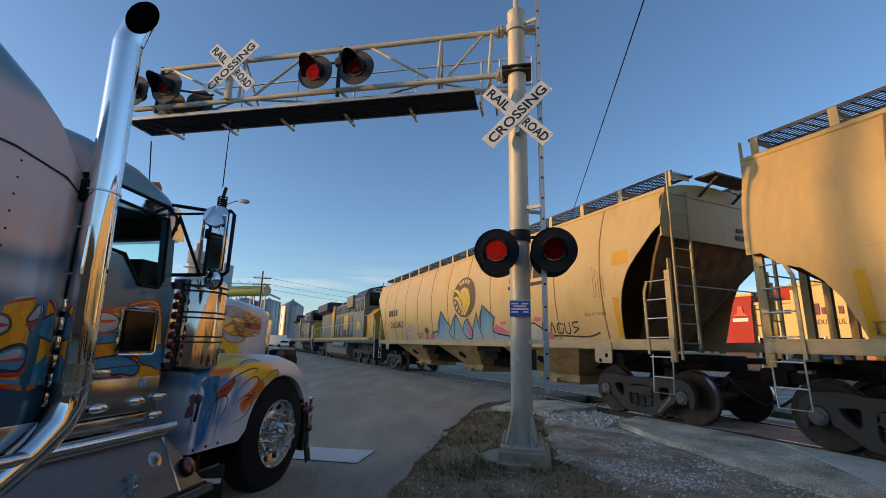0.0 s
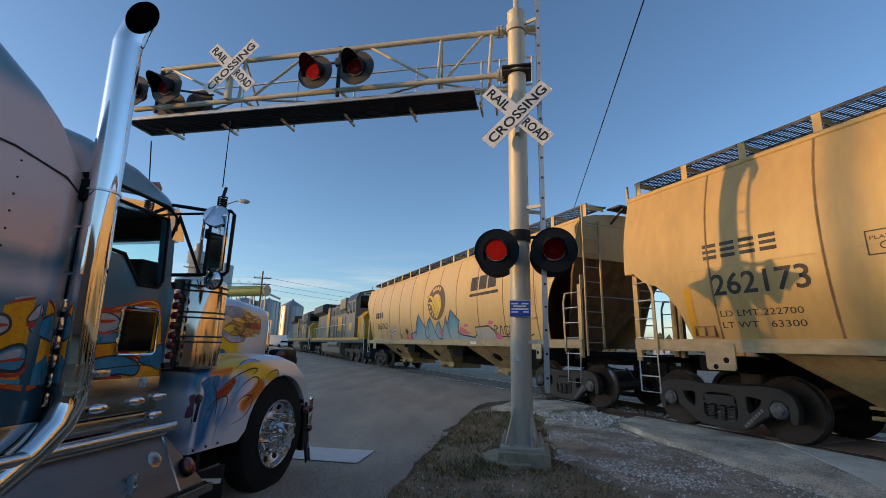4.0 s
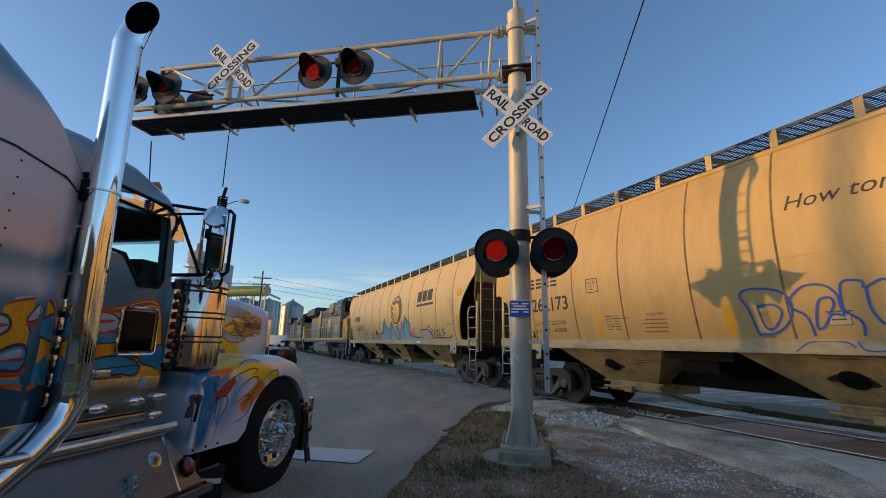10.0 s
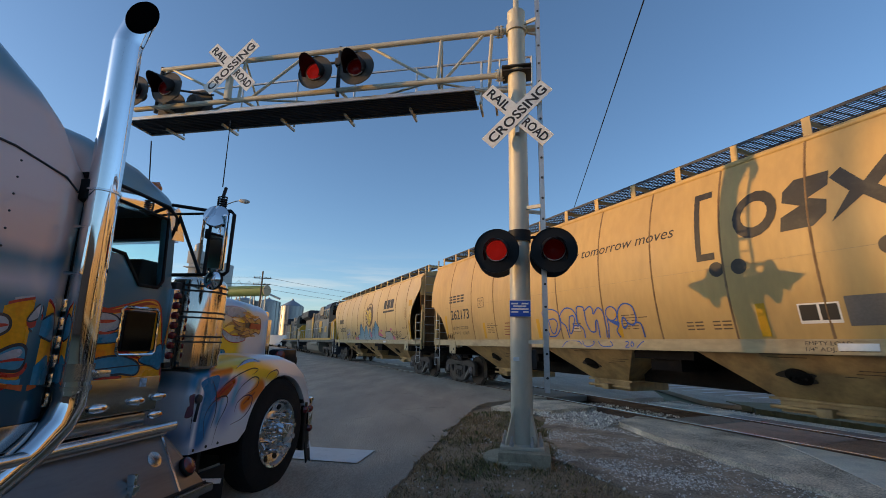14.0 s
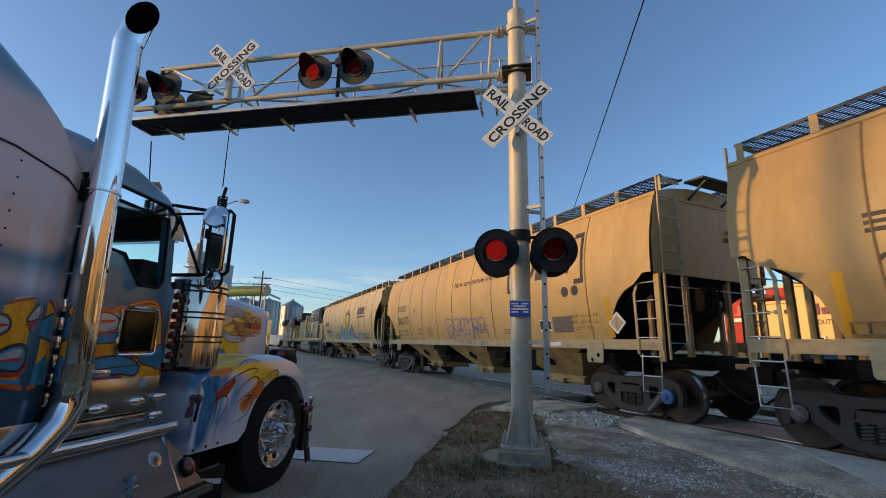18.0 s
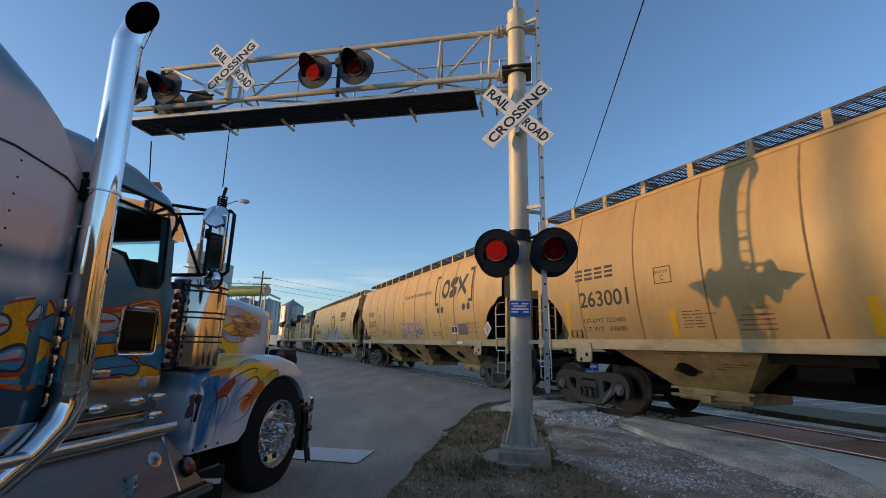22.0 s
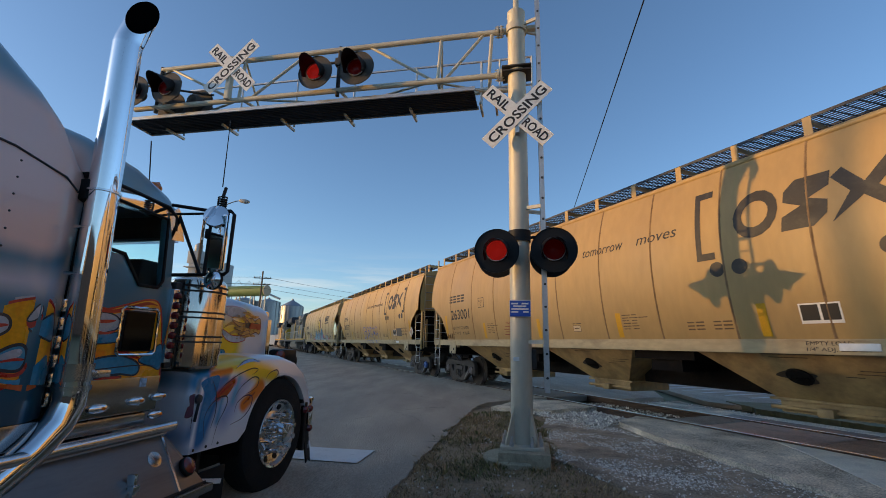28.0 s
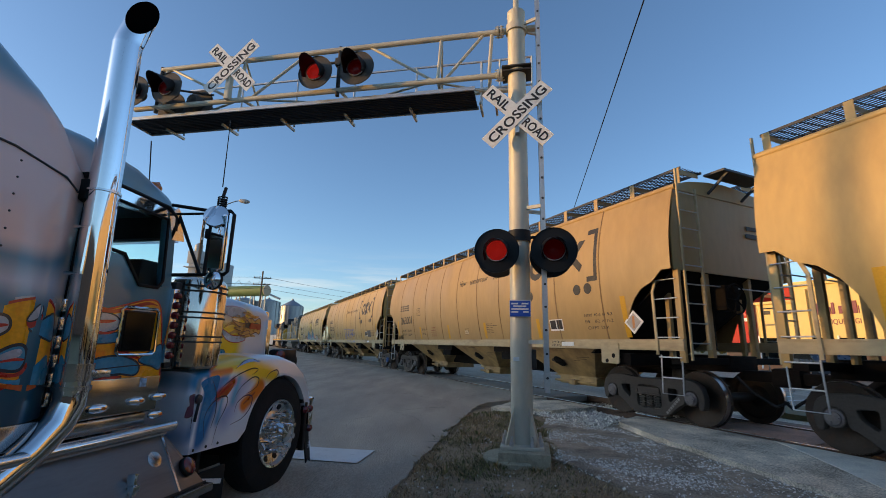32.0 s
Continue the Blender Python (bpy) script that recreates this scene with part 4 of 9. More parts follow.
    # slope sheets, centre sill and end platforms
    for s in (1, -1):
        e = s * h
        m = Mesh()
        m.loft([[(e - s * 0.02, -1.60, zc), (e - s * 0.02, 1.60, zc), (e - s * 0.02, 1.60, zc + 0.7), (e - s * 0.02, 1.44, EAVE), (e - s * 0.02, 0.7, 4.38), (e - s * 0.02, -0.7, 4.38), (e - s * 0.02, -1.44, EAVE), (e - s * 0.02, -1.60, zc + 0.7)],
                [(e - s * 0.05, -1.60, zc), (e - s * 0.05, 1.60, zc), (e - s * 0.05, 1.60, zc + 0.7), (e - s * 0.05, 1.44, EAVE), (e - s * 0.05, 0.7, 4.38), (e - s * 0.05, -0.7, 4.38), (e - s * 0.05, -1.44, EAVE), (e - s * 0.05, -1.60, zc + 0.7)]], closed=True)
        part("end_wall", m, HOPPER, car)
        m = Mesh().loft([[(e - s * 0.06, -1.5, zc + 0.04), (e - s * 0.06, 1.5, zc + 0.04), (e - s * 0.12, 1.5, zc + 0.04), (e - s * 0.12, -1.5, zc + 0.04)],
                         [(e - s * 2.2, -1.47, 1.18), (e - s * 2.2, 1.47, 1.18), (e - s * 2.27, 1.47, 1.18), (e - s * 2.27, -1.47, 1.18)]] if style == "modern" else
                        [[(e - s * (0.06 + d), -w, z), (e - s * (0.06 + d), w, z), (e - s * (0.12 + d), w, z), (e - s * (0.12 + d), -w, z)] for d, w, z in ((0.0, 1.56, zc + 0.04), (0.25, 1.46, 2.95), (0.7, 1.12, 2.35), (1.15, 0.82, 1.75), (1.6, 0.60, 1.18))])
        # modern slope sheets: shade of the end recess is put in as near-black
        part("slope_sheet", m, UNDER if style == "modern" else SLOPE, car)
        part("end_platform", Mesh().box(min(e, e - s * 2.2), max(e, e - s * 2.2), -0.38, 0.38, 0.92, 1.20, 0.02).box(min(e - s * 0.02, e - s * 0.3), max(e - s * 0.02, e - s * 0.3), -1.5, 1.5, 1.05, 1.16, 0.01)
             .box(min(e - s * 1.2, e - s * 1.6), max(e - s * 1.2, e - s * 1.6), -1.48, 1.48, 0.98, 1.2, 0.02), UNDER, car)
        part("coupler", Mesh().box(min(e, e + s * 0.55), max(e, e + s * 0.55), -0.09, 0.09, 0.78, 0.96, 0.03).box(min(e + s * 0.5, e + s * 0.76), max(e + s * 0.5, e + s * 0.76), -0.16, 0.16, 0.72, 1.02, 0.05), UNDER, car)
        part("air_hose", Mesh().sweep([(e + s * 0.05, 0.35, 0.85), (e + s * 0.3, 0.36, 0.62), (e + s * 0.6, 0.3, 0.42), (e + s * 0.75, 0.2, 0.5)], 0.025, n=8), BLACKPAINT, car)
        for sy in (1, -1):
            post = part("corner_post", Mesh().box(min(e, e - s * 0.11), max(e, e - s * 0.11), sy * 1.50 - 0.03, sy * 1.50 + 0.03, 1.08, 2.68, 0.01).box(e - 0.012 - s * 0.05, e + 0.012 - s * 0.05, sy * 1.45 - 0.04, sy * 1.45 + 0.04, 2.6, 2.9), HOPPER, car)
            if style == "modern":
                part("end_post", Mesh().box(e - 0.05 - s * 0.16, e + 0.05 - s * 0.16, sy * 0.62 - 0.045, sy * 0.62 + 0.045, 1.15, 2.70), HOPPER_LOW, car)
                part("end_post", Mesh().box(e - 0.04 - s * 0.62, e + 0.04 - s * 0.62, sy * 1.05 - 0.04, sy * 1.05 + 0.04, 1.15, 2.40), HOPPER_LOW, car)
            # ladders on the side
            lad = part("side_ladder", Mesh().beam((e - s * 0.42, sy * 1.61, 2.50), (e - s * 0.50, sy * 1.60, 2.30), 0.05, 0.02, (0, 1, 0)).beam((e - s * 0.50, sy * 1.60, 2.30), (e - s * 0.50, sy * 1.575, 1.2), 0.05, 0.02, (0, 1, 0)), SILLPAINT, car)
            for k in range(5):
                z = 2.50 - 0.335 * k
                part("rung", Mesh().cyl((e - s * 0.05, sy * 1.56, z), (e - s * 0.47, sy * 1.59, z), 0.012, n=6), GALV, lad)
            part("stirrup", Mesh().sweep([(e - s * 0.06, sy * 1.54, 1.1), (e - s * 0.08, sy * 1.55, 0.55), (e - s * 0.48, sy * 1.55, 0.55), (e - s * 0.46, sy * 1.54, 1.2)], 0.013, n=6).cyl((e - s * 0.07, sy * 1.55, 0.82), (e - s * 0.47, sy * 1.55, 0.82), 0.012, n=6), GALV, car)
        # ladder on the end wall
        xe = e + s * 0.05
        lad = part("end_ladder", Mesh().box(xe - 0.015, xe + 0.015, 1.41, 1.45, 1.12, 4.52).box(xe - 0.02, xe + 0.02, 0.93, 0.97, 1.3, 4.2), SILLPAINT, car)
        for k in range(9):
            part("rung", Mesh().cyl((xe, 0.94, 1.4 + 0.335 * k), (xe, 1.40, 1.4 + 0.335 * k), 0.012, n=6), GALV, lad)
        part("grab_rail", Mesh().cyl((e + s * 0.04, -1.4, 2.42), (e + s * 0.04, 0.95, 2.42), 0.012, n=6), GALV, car)
    # brake wheel at the rear end
    if style == "modern":
        bw = Mesh()
        c = Vector((-h - 0.16, 0.28, 2.2))
        bw.sweep([c + Vector((0, math.cos(a * 0.2618) * 0.27, math.sin(a * 0.2618) * 0.27)) for a in range(25)], 0.016, n=6, caps=False)
        for k in range(5):
            a = k * 2 * math.pi / 5
            bw.beam(c, c + Vector((0, math.cos(a) * 0.27, math.sin(a) * 0.27)), 0.03, 0.012)
        part("brake_wheel", bw, UNDER, car)
        part("brake_housing", Mesh().box(-h - 0.12, -h + 0.2, 0.1, 0.5, 2.0, 2.45, 0.03).cyl((-h + 0.3, 0.3, 1.3), (-h + 0.3, 0.3, 2.2), 0.03, n=8), UNDER, car)
    part("brake_step", Mesh().box(-h - 0.45, -h - 0.05, -0.65, 0.65, 4.50, 4.54).beam((-h, -0.5, 4.2), (-h - 0.42, -0.5, 4.5), 0.04, 0.04).beam((-h, 0.5, 4.2), (-h - 0.42, 0.5, 4.5), 0.04, 0.04), GRATE, car)
    # jacking pads at the bolsters
    for bx in (h - 1.62, -h + 1.62):
        pad = part("jacking_pad", Mesh().prism([(bx - 0.20, 1.0), (bx + 0.20, 1.0), (bx + 0.23, 1.04), (bx + 0.23, 1.37), (bx + 0.20, 1.40), (bx - 0.20, 1.40), (bx - 0.23, 1.37), (bx - 0.23, 1.04)], 1.558, 1.582, "y"), SILLPAINT, car)
        part("pad_hole", Mesh().cyl((bx - 0.09, 1.575, 1.15), (bx - 0.09, 1.5845, 1.15), 0.045, n=12), UNDER, pad)
        part("pad_hole", Mesh().cyl((bx + 0.08, 1.575, 1.05), (bx + 0.08, 1.5845, 1.05), 0.04, n=12), UNDER, pad)
    # running boards: posts, frames and open grating along both eaves
    for sy in (1, -1):
        board = part("running_board", Mesh().box(-h - 0.02, h + 0.02, sy * 1.235 - 0.012, sy * 1.235 + 0.012, 4.565, 4.61).box(-h - 0.02, h + 0.02, sy * 0.66 - 0.012, sy * 0.66 + 0.012, 4.565, 4.61), GRATE, car, "open steel grating walkway on the roof")
        gm = Mesh()
        for k in range(8):
            y = 0.72 + 0.068 * k
            gm.box(-h, h, sy * y - 0.006, sy * y + 0.006, 4.588, 4.602)
        n = int(h * 13)
        for k in range(n):
            x = -h + (k + 0.5) * 2 * h / n
            gm.beam((x - 0.05, sy * 0.67, 4.594), (x + 0.05, sy * 1.23, 4.594), 0.012, 0.018)
        part("grating", gm, GRATE, board)
        for k in range(16):
            x = -h + 0.06 + k * (2 * h - 0.12) / 15
            part("board_post", Mesh().box(x - 0.055, x + 0.055, sy * 1.245 - 0.006, sy * 1.245 + 0.006, 4.22, 4.60).box(x - 0.006, x + 0.006, sy * 0.66 if sy > 0 else sy * 1.24, sy * 1.24 if sy > 0 else sy * 0.66, 4.50, 4.585), HOPPER, board)
    for bx in (h - 1.195, -h + 1.195):
        bogie(car, bx)
    # yellow reflector tabs
    for w in (1.24, 3.87, 6.54, 9.10, 11.74, 2 * h - 1.13):
        x = h - w
        tall = 0.78 if w < 2 or w > 13 else 0.46
        side_poly(car, "reflector", [rect(x - 0.062, x + 0.062, 1.50, 1.50 + tall)], TABYELLOW, label="yellow reflective tab")
    part("light_tag", Mesh().box(h - 12.95, h - 12.55, 1.556, 1.572, 1.32, 1.41, 0.01), SIGNWHITE, car, "small pale framed tag")
    return car


def worn_line(car, x, z, words, tall=0.026):
    """One line of stencilled writing too small to read: a bar for each word, running back from x."""
    for w, gap in words:
        side_poly(car, "stencil_bar", [rect(x - w, x, z, z + tall)], STENCIL_FAINT)
        x -= w + gap


def car_data_boxes(car, w):
    """A block of small worn stencil lines, w metres from the front post."""
    x = HALF - w
    for k, words in enumerate((((0.20, 0.03), (0.11, 0)), ((0.15, 0.02), (0.20, 0.02), (0.20, 0)), ((0.08, 0.02), (0.05, 0.08), (0.12, 0)), ((0.17, 0.02), (0.13, 0)), ((0.19, 0.02), (0.16, 0)), ((0.08, 0.02), (0.05, 0.08), (0.13, 0)))):
        worn_line(car, x - 0.02 * (k == 3), 1.905 - 0.051 * k, words, 0.017)


def repair_box(car, x):
    """Small framed white card with a line of writing over it."""
    worn_line(car, x, 1.79, ((0.09, 0.02), (0.17, 0)), 0.018)
    side_poly(car, "notice_frame", [rect(x - 0.25, x - 0.01, 1.63, 1.765)], STENCIL_FAINT, 0.004)
    side_poly(car, "notice", [rect(x - 0.242, x - 0.018, 1.638, 1.757)], NOTICE, 0.007)
    side_poly(car, "stencil_line", [rect(x - 0.20, x - 0.05, 1.69, 1.71)], STENCIL_FAINT, 0.010)


NOTICE = mat("notice_cream", (0.52, 0.42, 0.27), 0.6, var=0.1)
SHAPES = car_shapes(HALF, "modern", HOPPER)
PALE = mat("hopper_pale_paint", (0.52, 0.385, 0.17), 0.42, var=0.08, scale=0.9, fine=7, dirt=(0.36, 0.25, 0.11), dirt_amt=0.35, stretch=(1, 1, 0.3), spec=0.4)
car_a = hopper_car("tan covered hopper wagon with blue graffiti and a slogan", 3.88, SHAPES)
car_c = hopper_car("dull tan covered hopper wagon with a large dark emblem and slogan", 3.88 - 17.07, car_shapes(HALF, "modern", HOPPER_DULL), HOPPER=HOPPER_DULL)
car_b = hopper_car("tan covered hopper wagon with sunflower graffiti", 22.97, car_shapes(8.825, "older", PALE), 8.825, "older", PALE)
car_d = hopper_car("pale tan covered hopper wagon, plain and clean", 3.88 - 34.14, SHAPES)


def emblem(car, x, z, hgt, w):
    """A plain dark emblem: a slanted broad ring, three stacked bars and a bow-tie."""
    lean = -0.12 * hgt
    def sl(q):
        return [(px + lean * (pz - z) / hgt, pz) for px, pz in q]
    c = (x - w * 0.5, z + hgt * 0.5)
    n = 16
    for k in range(n):
        a, b = 2 * math.pi * k / n, 2 * math.pi * (k + 1) / n
        side_poly(car, "emblem_ring", [sl([(c[0] + math.cos(e) * w * r, c[1] + math.sin(e) * hgt * q) for e, r, q in ((a, 0.30, 0.28), (b, 0.30, 0.28), (b, 0.5, 0.5), (a, 0.5, 0.5))])], STENCIL)
    x -= w + 0.06
    side_poly(car, "emblem_step", [sl([(x, z), (x - w * 0.62, z), (x - w * 0.85, z + hgt * 0.2), (x - w * 0.85, z + hgt * 0.45), (x - w * 0.5, z + hgt * 0.56), (x - w * 0.85, z + hgt * 0.72), (x - w * 0.85, z + hgt), (x - w * 0.2, z + hgt), (x, z + hgt * 0.8), (x, z + hgt * 0.58), (x - w * 0.36, z + hgt * 0.44), (x, z + hgt * 0.28)])], STENCIL)
    x -= w * 0.85 + 0.06
    side_poly(car, "emblem_bow", [sl([(x, z), (x - w * 0.5, z + hgt * 0.38), (x - w, z), (x - w * 1.12, z + hgt * 0.2), (x - w * 0.72, z + hgt * 0.5), (x - w * 1.12, z + hgt), (x - w * 0.8, z + hgt), (x - w * 0.5, z + hgt * 0.62), (x - w * 0.1, z + hgt), (x + w * 0.08, z + hgt * 0.85), (x - w * 0.28, z + hgt * 0.5)])], STENCIL)


def dress_modern(car, number, ld, lt):
    h = HALF
    for k in range(4):  # the owner's mark as plain blocks
        x = h - 1.60 - 0.285 * k
        side_poly(car, "mark_block", [rect(x - 0.22, x, 2.69, 2.745), rect(x - 0.22, x, 2.785, 2.835), rect(x - 0.22, x, 2.875, 2.93)], STENCIL)
    side_text(car, "number", number, h - 1.68, 2.13, 0.31, 1.32, bold=0.006)
    side_text(car, "data_line", "LD LMT " + ld, h - 1.72, 1.80, 0.09, 1.12)
    side_text(car, "data_line", "LT WT   " + lt, h - 1.72, 1.63, 0.09, 1.12)
    side_text(car, "plate_word", "PLATE", h - 3.66, 2.60, 0.05, 0.24)
    side_text(car, "plate_word", "C", h - 3.74, 2.48, 0.09, 0.08)
    side_poly(car, "plate_frame", [rect(h - 3.97, h - 3.62, 2.70, 2.715), rect(h - 3.97, h - 3.62, 2.42, 2.435), rect(h - 3.635, h - 3.62, 2.42, 2.71), rect(h - 3.97, h - 3.955, 2.42, 2.71)], STENCIL)
    if car is car_a:
        side_text(car, "slogan", "How tomorrow moves", h - 7.52, 3.19, 0.20, 3.02, shear=0.25)
    else:
        for word, w0, wid in (("How", 7.55, 0.45), ("tomorrow", 8.28, 1.12), ("moves", 9.72, 0.86)):
            side_text(car, "slogan", word, h - w0, 3.19, 0.20, wid, shear=0.25)
    # bracketed emblem as plain heavy shapes
    b = h - 10.92
    side_poly(car, "bracket", [rect(b - 0.09, b, 2.68, 3.82), rect(b - 0.30, b - 0.088, 3.71, 3.82), rect(b - 0.30, b - 0.088, 2.68, 2.79)], STENCIL)
    e = h - 13.90
    side_poly(car, "bracket", [rect(e, e + 0.09, 2.66, 3.80), rect(e + 0.088, e + 0.30, 3.69, 3.80), rect(e + 0.088, e + 0.30, 2.66, 2.77)], STENCIL)
    x = h - 11.50
    emblem(car, x, 2.90, 0.70, 0.62)
    for w in (11.22, 11.56, 13.27, 13.60):
        side_poly(car, "dot", [disc(h - w, 2.52, 0.115)], STENCIL)
    side_text(car, "warning", "WARNING", h - 5.05, 1.88, 0.055, 0.40, mat("stencil_red", (0.22, 0.07, 0.035), 0.6))
    for k in range(4):
        side_poly(car, "stencil_line", [rect(h - 5.46, h - 5.0 + 0.05 * (k % 2), 1.80 - 0.07 * k, 1.82 - 0.07 * k)], bpy.data.materials["stencil_red"])
    side_poly(car, "data_panel", [rect(h - 12.66, h - 12.20, 1.66, 1.92)], SIGNWHITE, 0.004)
    side_poly(car, "data_panel", [rect(h - 12.42, h - 12.22, 1.70, 1.90), rect(h - 12.64, h - 12.45, 1.70, 1.90)], SIGNBLACK, 0.007)
    side_text(car, "dimension", "EXW  10-6  H  9-3", h - 13.40, 1.93, 0.065, 0.78)
    side_text(car, "dimension", "EW     8-2  H  15-2", h - 13.40, 1.80, 0.065, 0.78)
    side_text(car, "dimension", "CU FT  5201", h - 13.45, 1.67, 0.065, 0.58)
    ob = lettering("block_note", "EMPTY LOAD", 0.05, STENCIL, car, Matrix.Translation((h - 12.2, 1.560, 1.385)) @ BODY_TEXT, width=0.5, thick=0.0008)
    ob = lettering("block_note", '1/4" ADJ. BLOCK', 0.05, STENCIL, car, Matrix.Translation((h - 12.2, 1.560, 1.31)) @ BODY_TEXT, width=0.66, thick=0.0008)
    cx = h - 1.42
    part("card_frame", Mesh().box(cx - 0.17, cx + 0.17, 1.53, 1.575, 1.50, 1.52).box(cx - 0.17, cx + 0.17, 1.56, 1.60, 1.65, 1.67).box(cx - 0.17, cx - 0.15, 1.54, 1.59, 1.52, 1.65).box(cx + 0.15, cx + 0.17, 1.54, 1.59, 1.52, 1.65).box(cx - 0.01, cx + 0.01, 1.54, 1.585, 1.52, 1.65), SEAMGRIME, car, "small rusty card holder")
    car_data_boxes(car, 4.05)
    car_data_boxes(car, 9.20)
    repair_box(car, 0.05)
    for w in (10.55, 11.0):
        for k in range(3):
            worn_line(car, h - w, 1.72 - 0.055 * k, ((0.12, 0.03), (0.14, 0)), 0.022)
    # diamond placard board at the rear cut-out
    x, z = -h + 0.95, 1.78
    part("placard", Mesh().prism([(x - 0.22, z), (x, z - 0.22), (x + 0.22, z), (x, z + 0.22)], 1.60, 1.615, "y"), SIGNWHITE, car, "white diamond placard board")
    part("placard_mark", Mesh().prism([(x - 0.17, z), (x, z - 0.17), (x + 0.17, z), (x, z + 0.17)], 1.6155, 1.618, "y"), mat("placard_grey", (0.35, 0.33, 0.30), 0.6), car)
    part("placard_mark", Mesh().box(x - 0.025, x + 0.025, 1.6185, 1.6205, z - 0.11, z + 0.11), mat("placard_orange", (0.5, 0.2, 0.06), 0.6), car)


dress_modern(car_a, "262173", "222700", "63300")
side_poly(car_a, "weld_line", [rect(-HALF + 1.2, HALF - 1.2, 2.538, 2.548)], mat("weld_bead", (0.40, 0.28, 0.12), 0.6, var=0.3), 0.003)
part("bearing_cover", Mesh().lathe([(0, 0.13), (0.05, 0.13), (0.07, 0.10), (0.07, 0.05), (0.10, 0.045), (0.105, 0)], (-HALF + 1.195 - 0.889, 1.14, 0.457), (0, 1, 0), 20), mat("blue_cap_paint", (0.05, 0.12, 0.32), 0.5, var=0.2), car_a, "blue painted bearing cap")
dress_modern(car_c, "263001", "222400", "63600")
side_poly(car_a, "painted_patch", [rect(HALF - 13.40, HALF - 12.72, 1.62, 1.98)], mat("patch_grey", (0.12, 0.11, 0.10), 0.7, var=0.2))




# ---- lorry ----
def paint_mat(name, stops, strokes_, lo=1.0, hi=2.9, wob=0.5):
    """Airbrushed lorry paint: a ramp of colours by height, and soft strokes (colour, x0, z0, x1, z1, half width, softness)."""
    m = bpy.data.materials.new(name)
    m.use_nodes = True
    n, l = m.node_tree.nodes, m.node_tree.links
    b = n["Principled BSDF"]
    tc = n.new("ShaderNodeTexCoord")
    sep = n.new("ShaderNodeSeparateXYZ")
    l.new(tc.outputs["Object"], sep.inputs[0])
    no = n.new("ShaderNodeTexNoise")
    no.inputs["Scale"].default_value, no.inputs["Detail"].default_value = 1.6, 3
    l.new(tc.outputs["Object"], no.inputs[0])

    def op(kind, x, y, clamp=False):
        q = n.new("ShaderNodeMath")
        q.operation, q.use_clamp = kind, clamp
        for i, v in enumerate((x, y)):
            if isinstance(v, (int, float)):
                q.inputs[i].default_value = v
            else:
                l.new(v, q.inputs[i])
        return q.outputs[0]
    h = op("ADD", sep.outputs["Z"], op("MULTIPLY", no.outputs[0], wob))
    mr = n.new("ShaderNodeMapRange")
    mr.inputs["From Min"].default_value, mr.inputs["From Max"].default_value = lo, hi
    l.new(h, mr.inputs[0])
    cr = n.new("ShaderNodeValToRGB")
    e = cr.color_ramp.elements
    e[0].position, e[0].color = stops[0][0], (*stops[0][1], 1)
    e[1].position, e[1].color = stops[-1][0], (*stops[-1][1], 1)
    for pos, c in stops[1:-1]:
        e.new(pos).color = (*c, 1)
    l.new(mr.outputs[0], cr.inputs[0])
    col = cr.outputs[0]
    for c, x0, z0, x1, z1, hw, soft in strokes_:
        dx, dz = x1 - x0, z1 - z0
        ll = dx * dx + dz * dz
        px, pz = op("SUBTRACT", sep.outputs["X"], x0), op("SUBTRACT", sep.outputs["Z"], z0)
        t = op("ADD", op("MULTIPLY", px, dx / ll), op("MULTIPLY", pz, dz / ll), True)
        ex, ez = op("SUBTRACT", px, op("MULTIPLY", t, dx)), op("SUBTRACT", pz, op("MULTIPLY", t, dz))
        dist = op("SQRT", op("ADD", op("MULTIPLY", ex, ex), op("MULTIPLY", ez, ez)), 0)
        dist = op("ADD", dist, op("MULTIPLY", op("SUBTRACT", no.outputs[0], 0.5), 0.12))
        mk = n.new("ShaderNodeMapRange")
        mk.interpolation_type = "SMOOTHSTEP"
        mk.inputs["From Min"].default_value, mk.inputs["From Max"].default_value = hw + soft, max(0.001, hw - soft)
        l.new(dist, mk.inputs[0])
        mx = n.new("ShaderNodeMix")
        mx.data_type = "RGBA"
        l.new(mk.outputs[0], mx.inputs["Factor"]), l.new(col, mx.inputs["A"])
        mx.inputs["B"].default_value = (*c, 1)
        col = mx.outputs["Result"]
    l.new(col, b.inputs["Base Color"])
    b.inputs["Metallic"].default_value, b.inputs["Roughness"].default_value = 0.1, 0.3
    b.inputs["Coat Weight"].default_value, b.inputs["Coat Roughness"].default_value = 0.55, 0.04
    return m


TEAL, DEEP, YEL, ORA, WHT = (0.012, 0.13, 0.24), (0.008, 0.045, 0.10), (0.88, 0.56, 0.01), (0.82, 0.20, 0.006), (0.50, 0.51, 0.56)
# rose strokes paint in the pink sky reflection on the upper sleeper
REFLECTED_ROSE = (0.74, 0.52, 0.45)
PAINT = paint_mat("airbrushed_paint_reflection", ((0.0, (0.006, 0.028, 0.05)), (0.28, (0.010, 0.09, 0.15)), (0.52, (0.03, 0.17, 0.25)), (0.70, (0.10, 0.25, 0.32)), (1.0, (0.16, 0.30, 0.36))),
                  ((WHT, -3.4, 1.72, -2.3, 1.74, 0.06, 0.09), (REFLECTED_ROSE, -3.6, 2.15, -2.62, 2.10, 0.22, 0.06), (REFLECTED_ROSE, -3.6, 2.60, -2.50, 2.45, 0.24, 0.08), (REFLECTED_ROSE, -2.75, 2.30, -2.52, 2.10, 0.07, 0.05)))
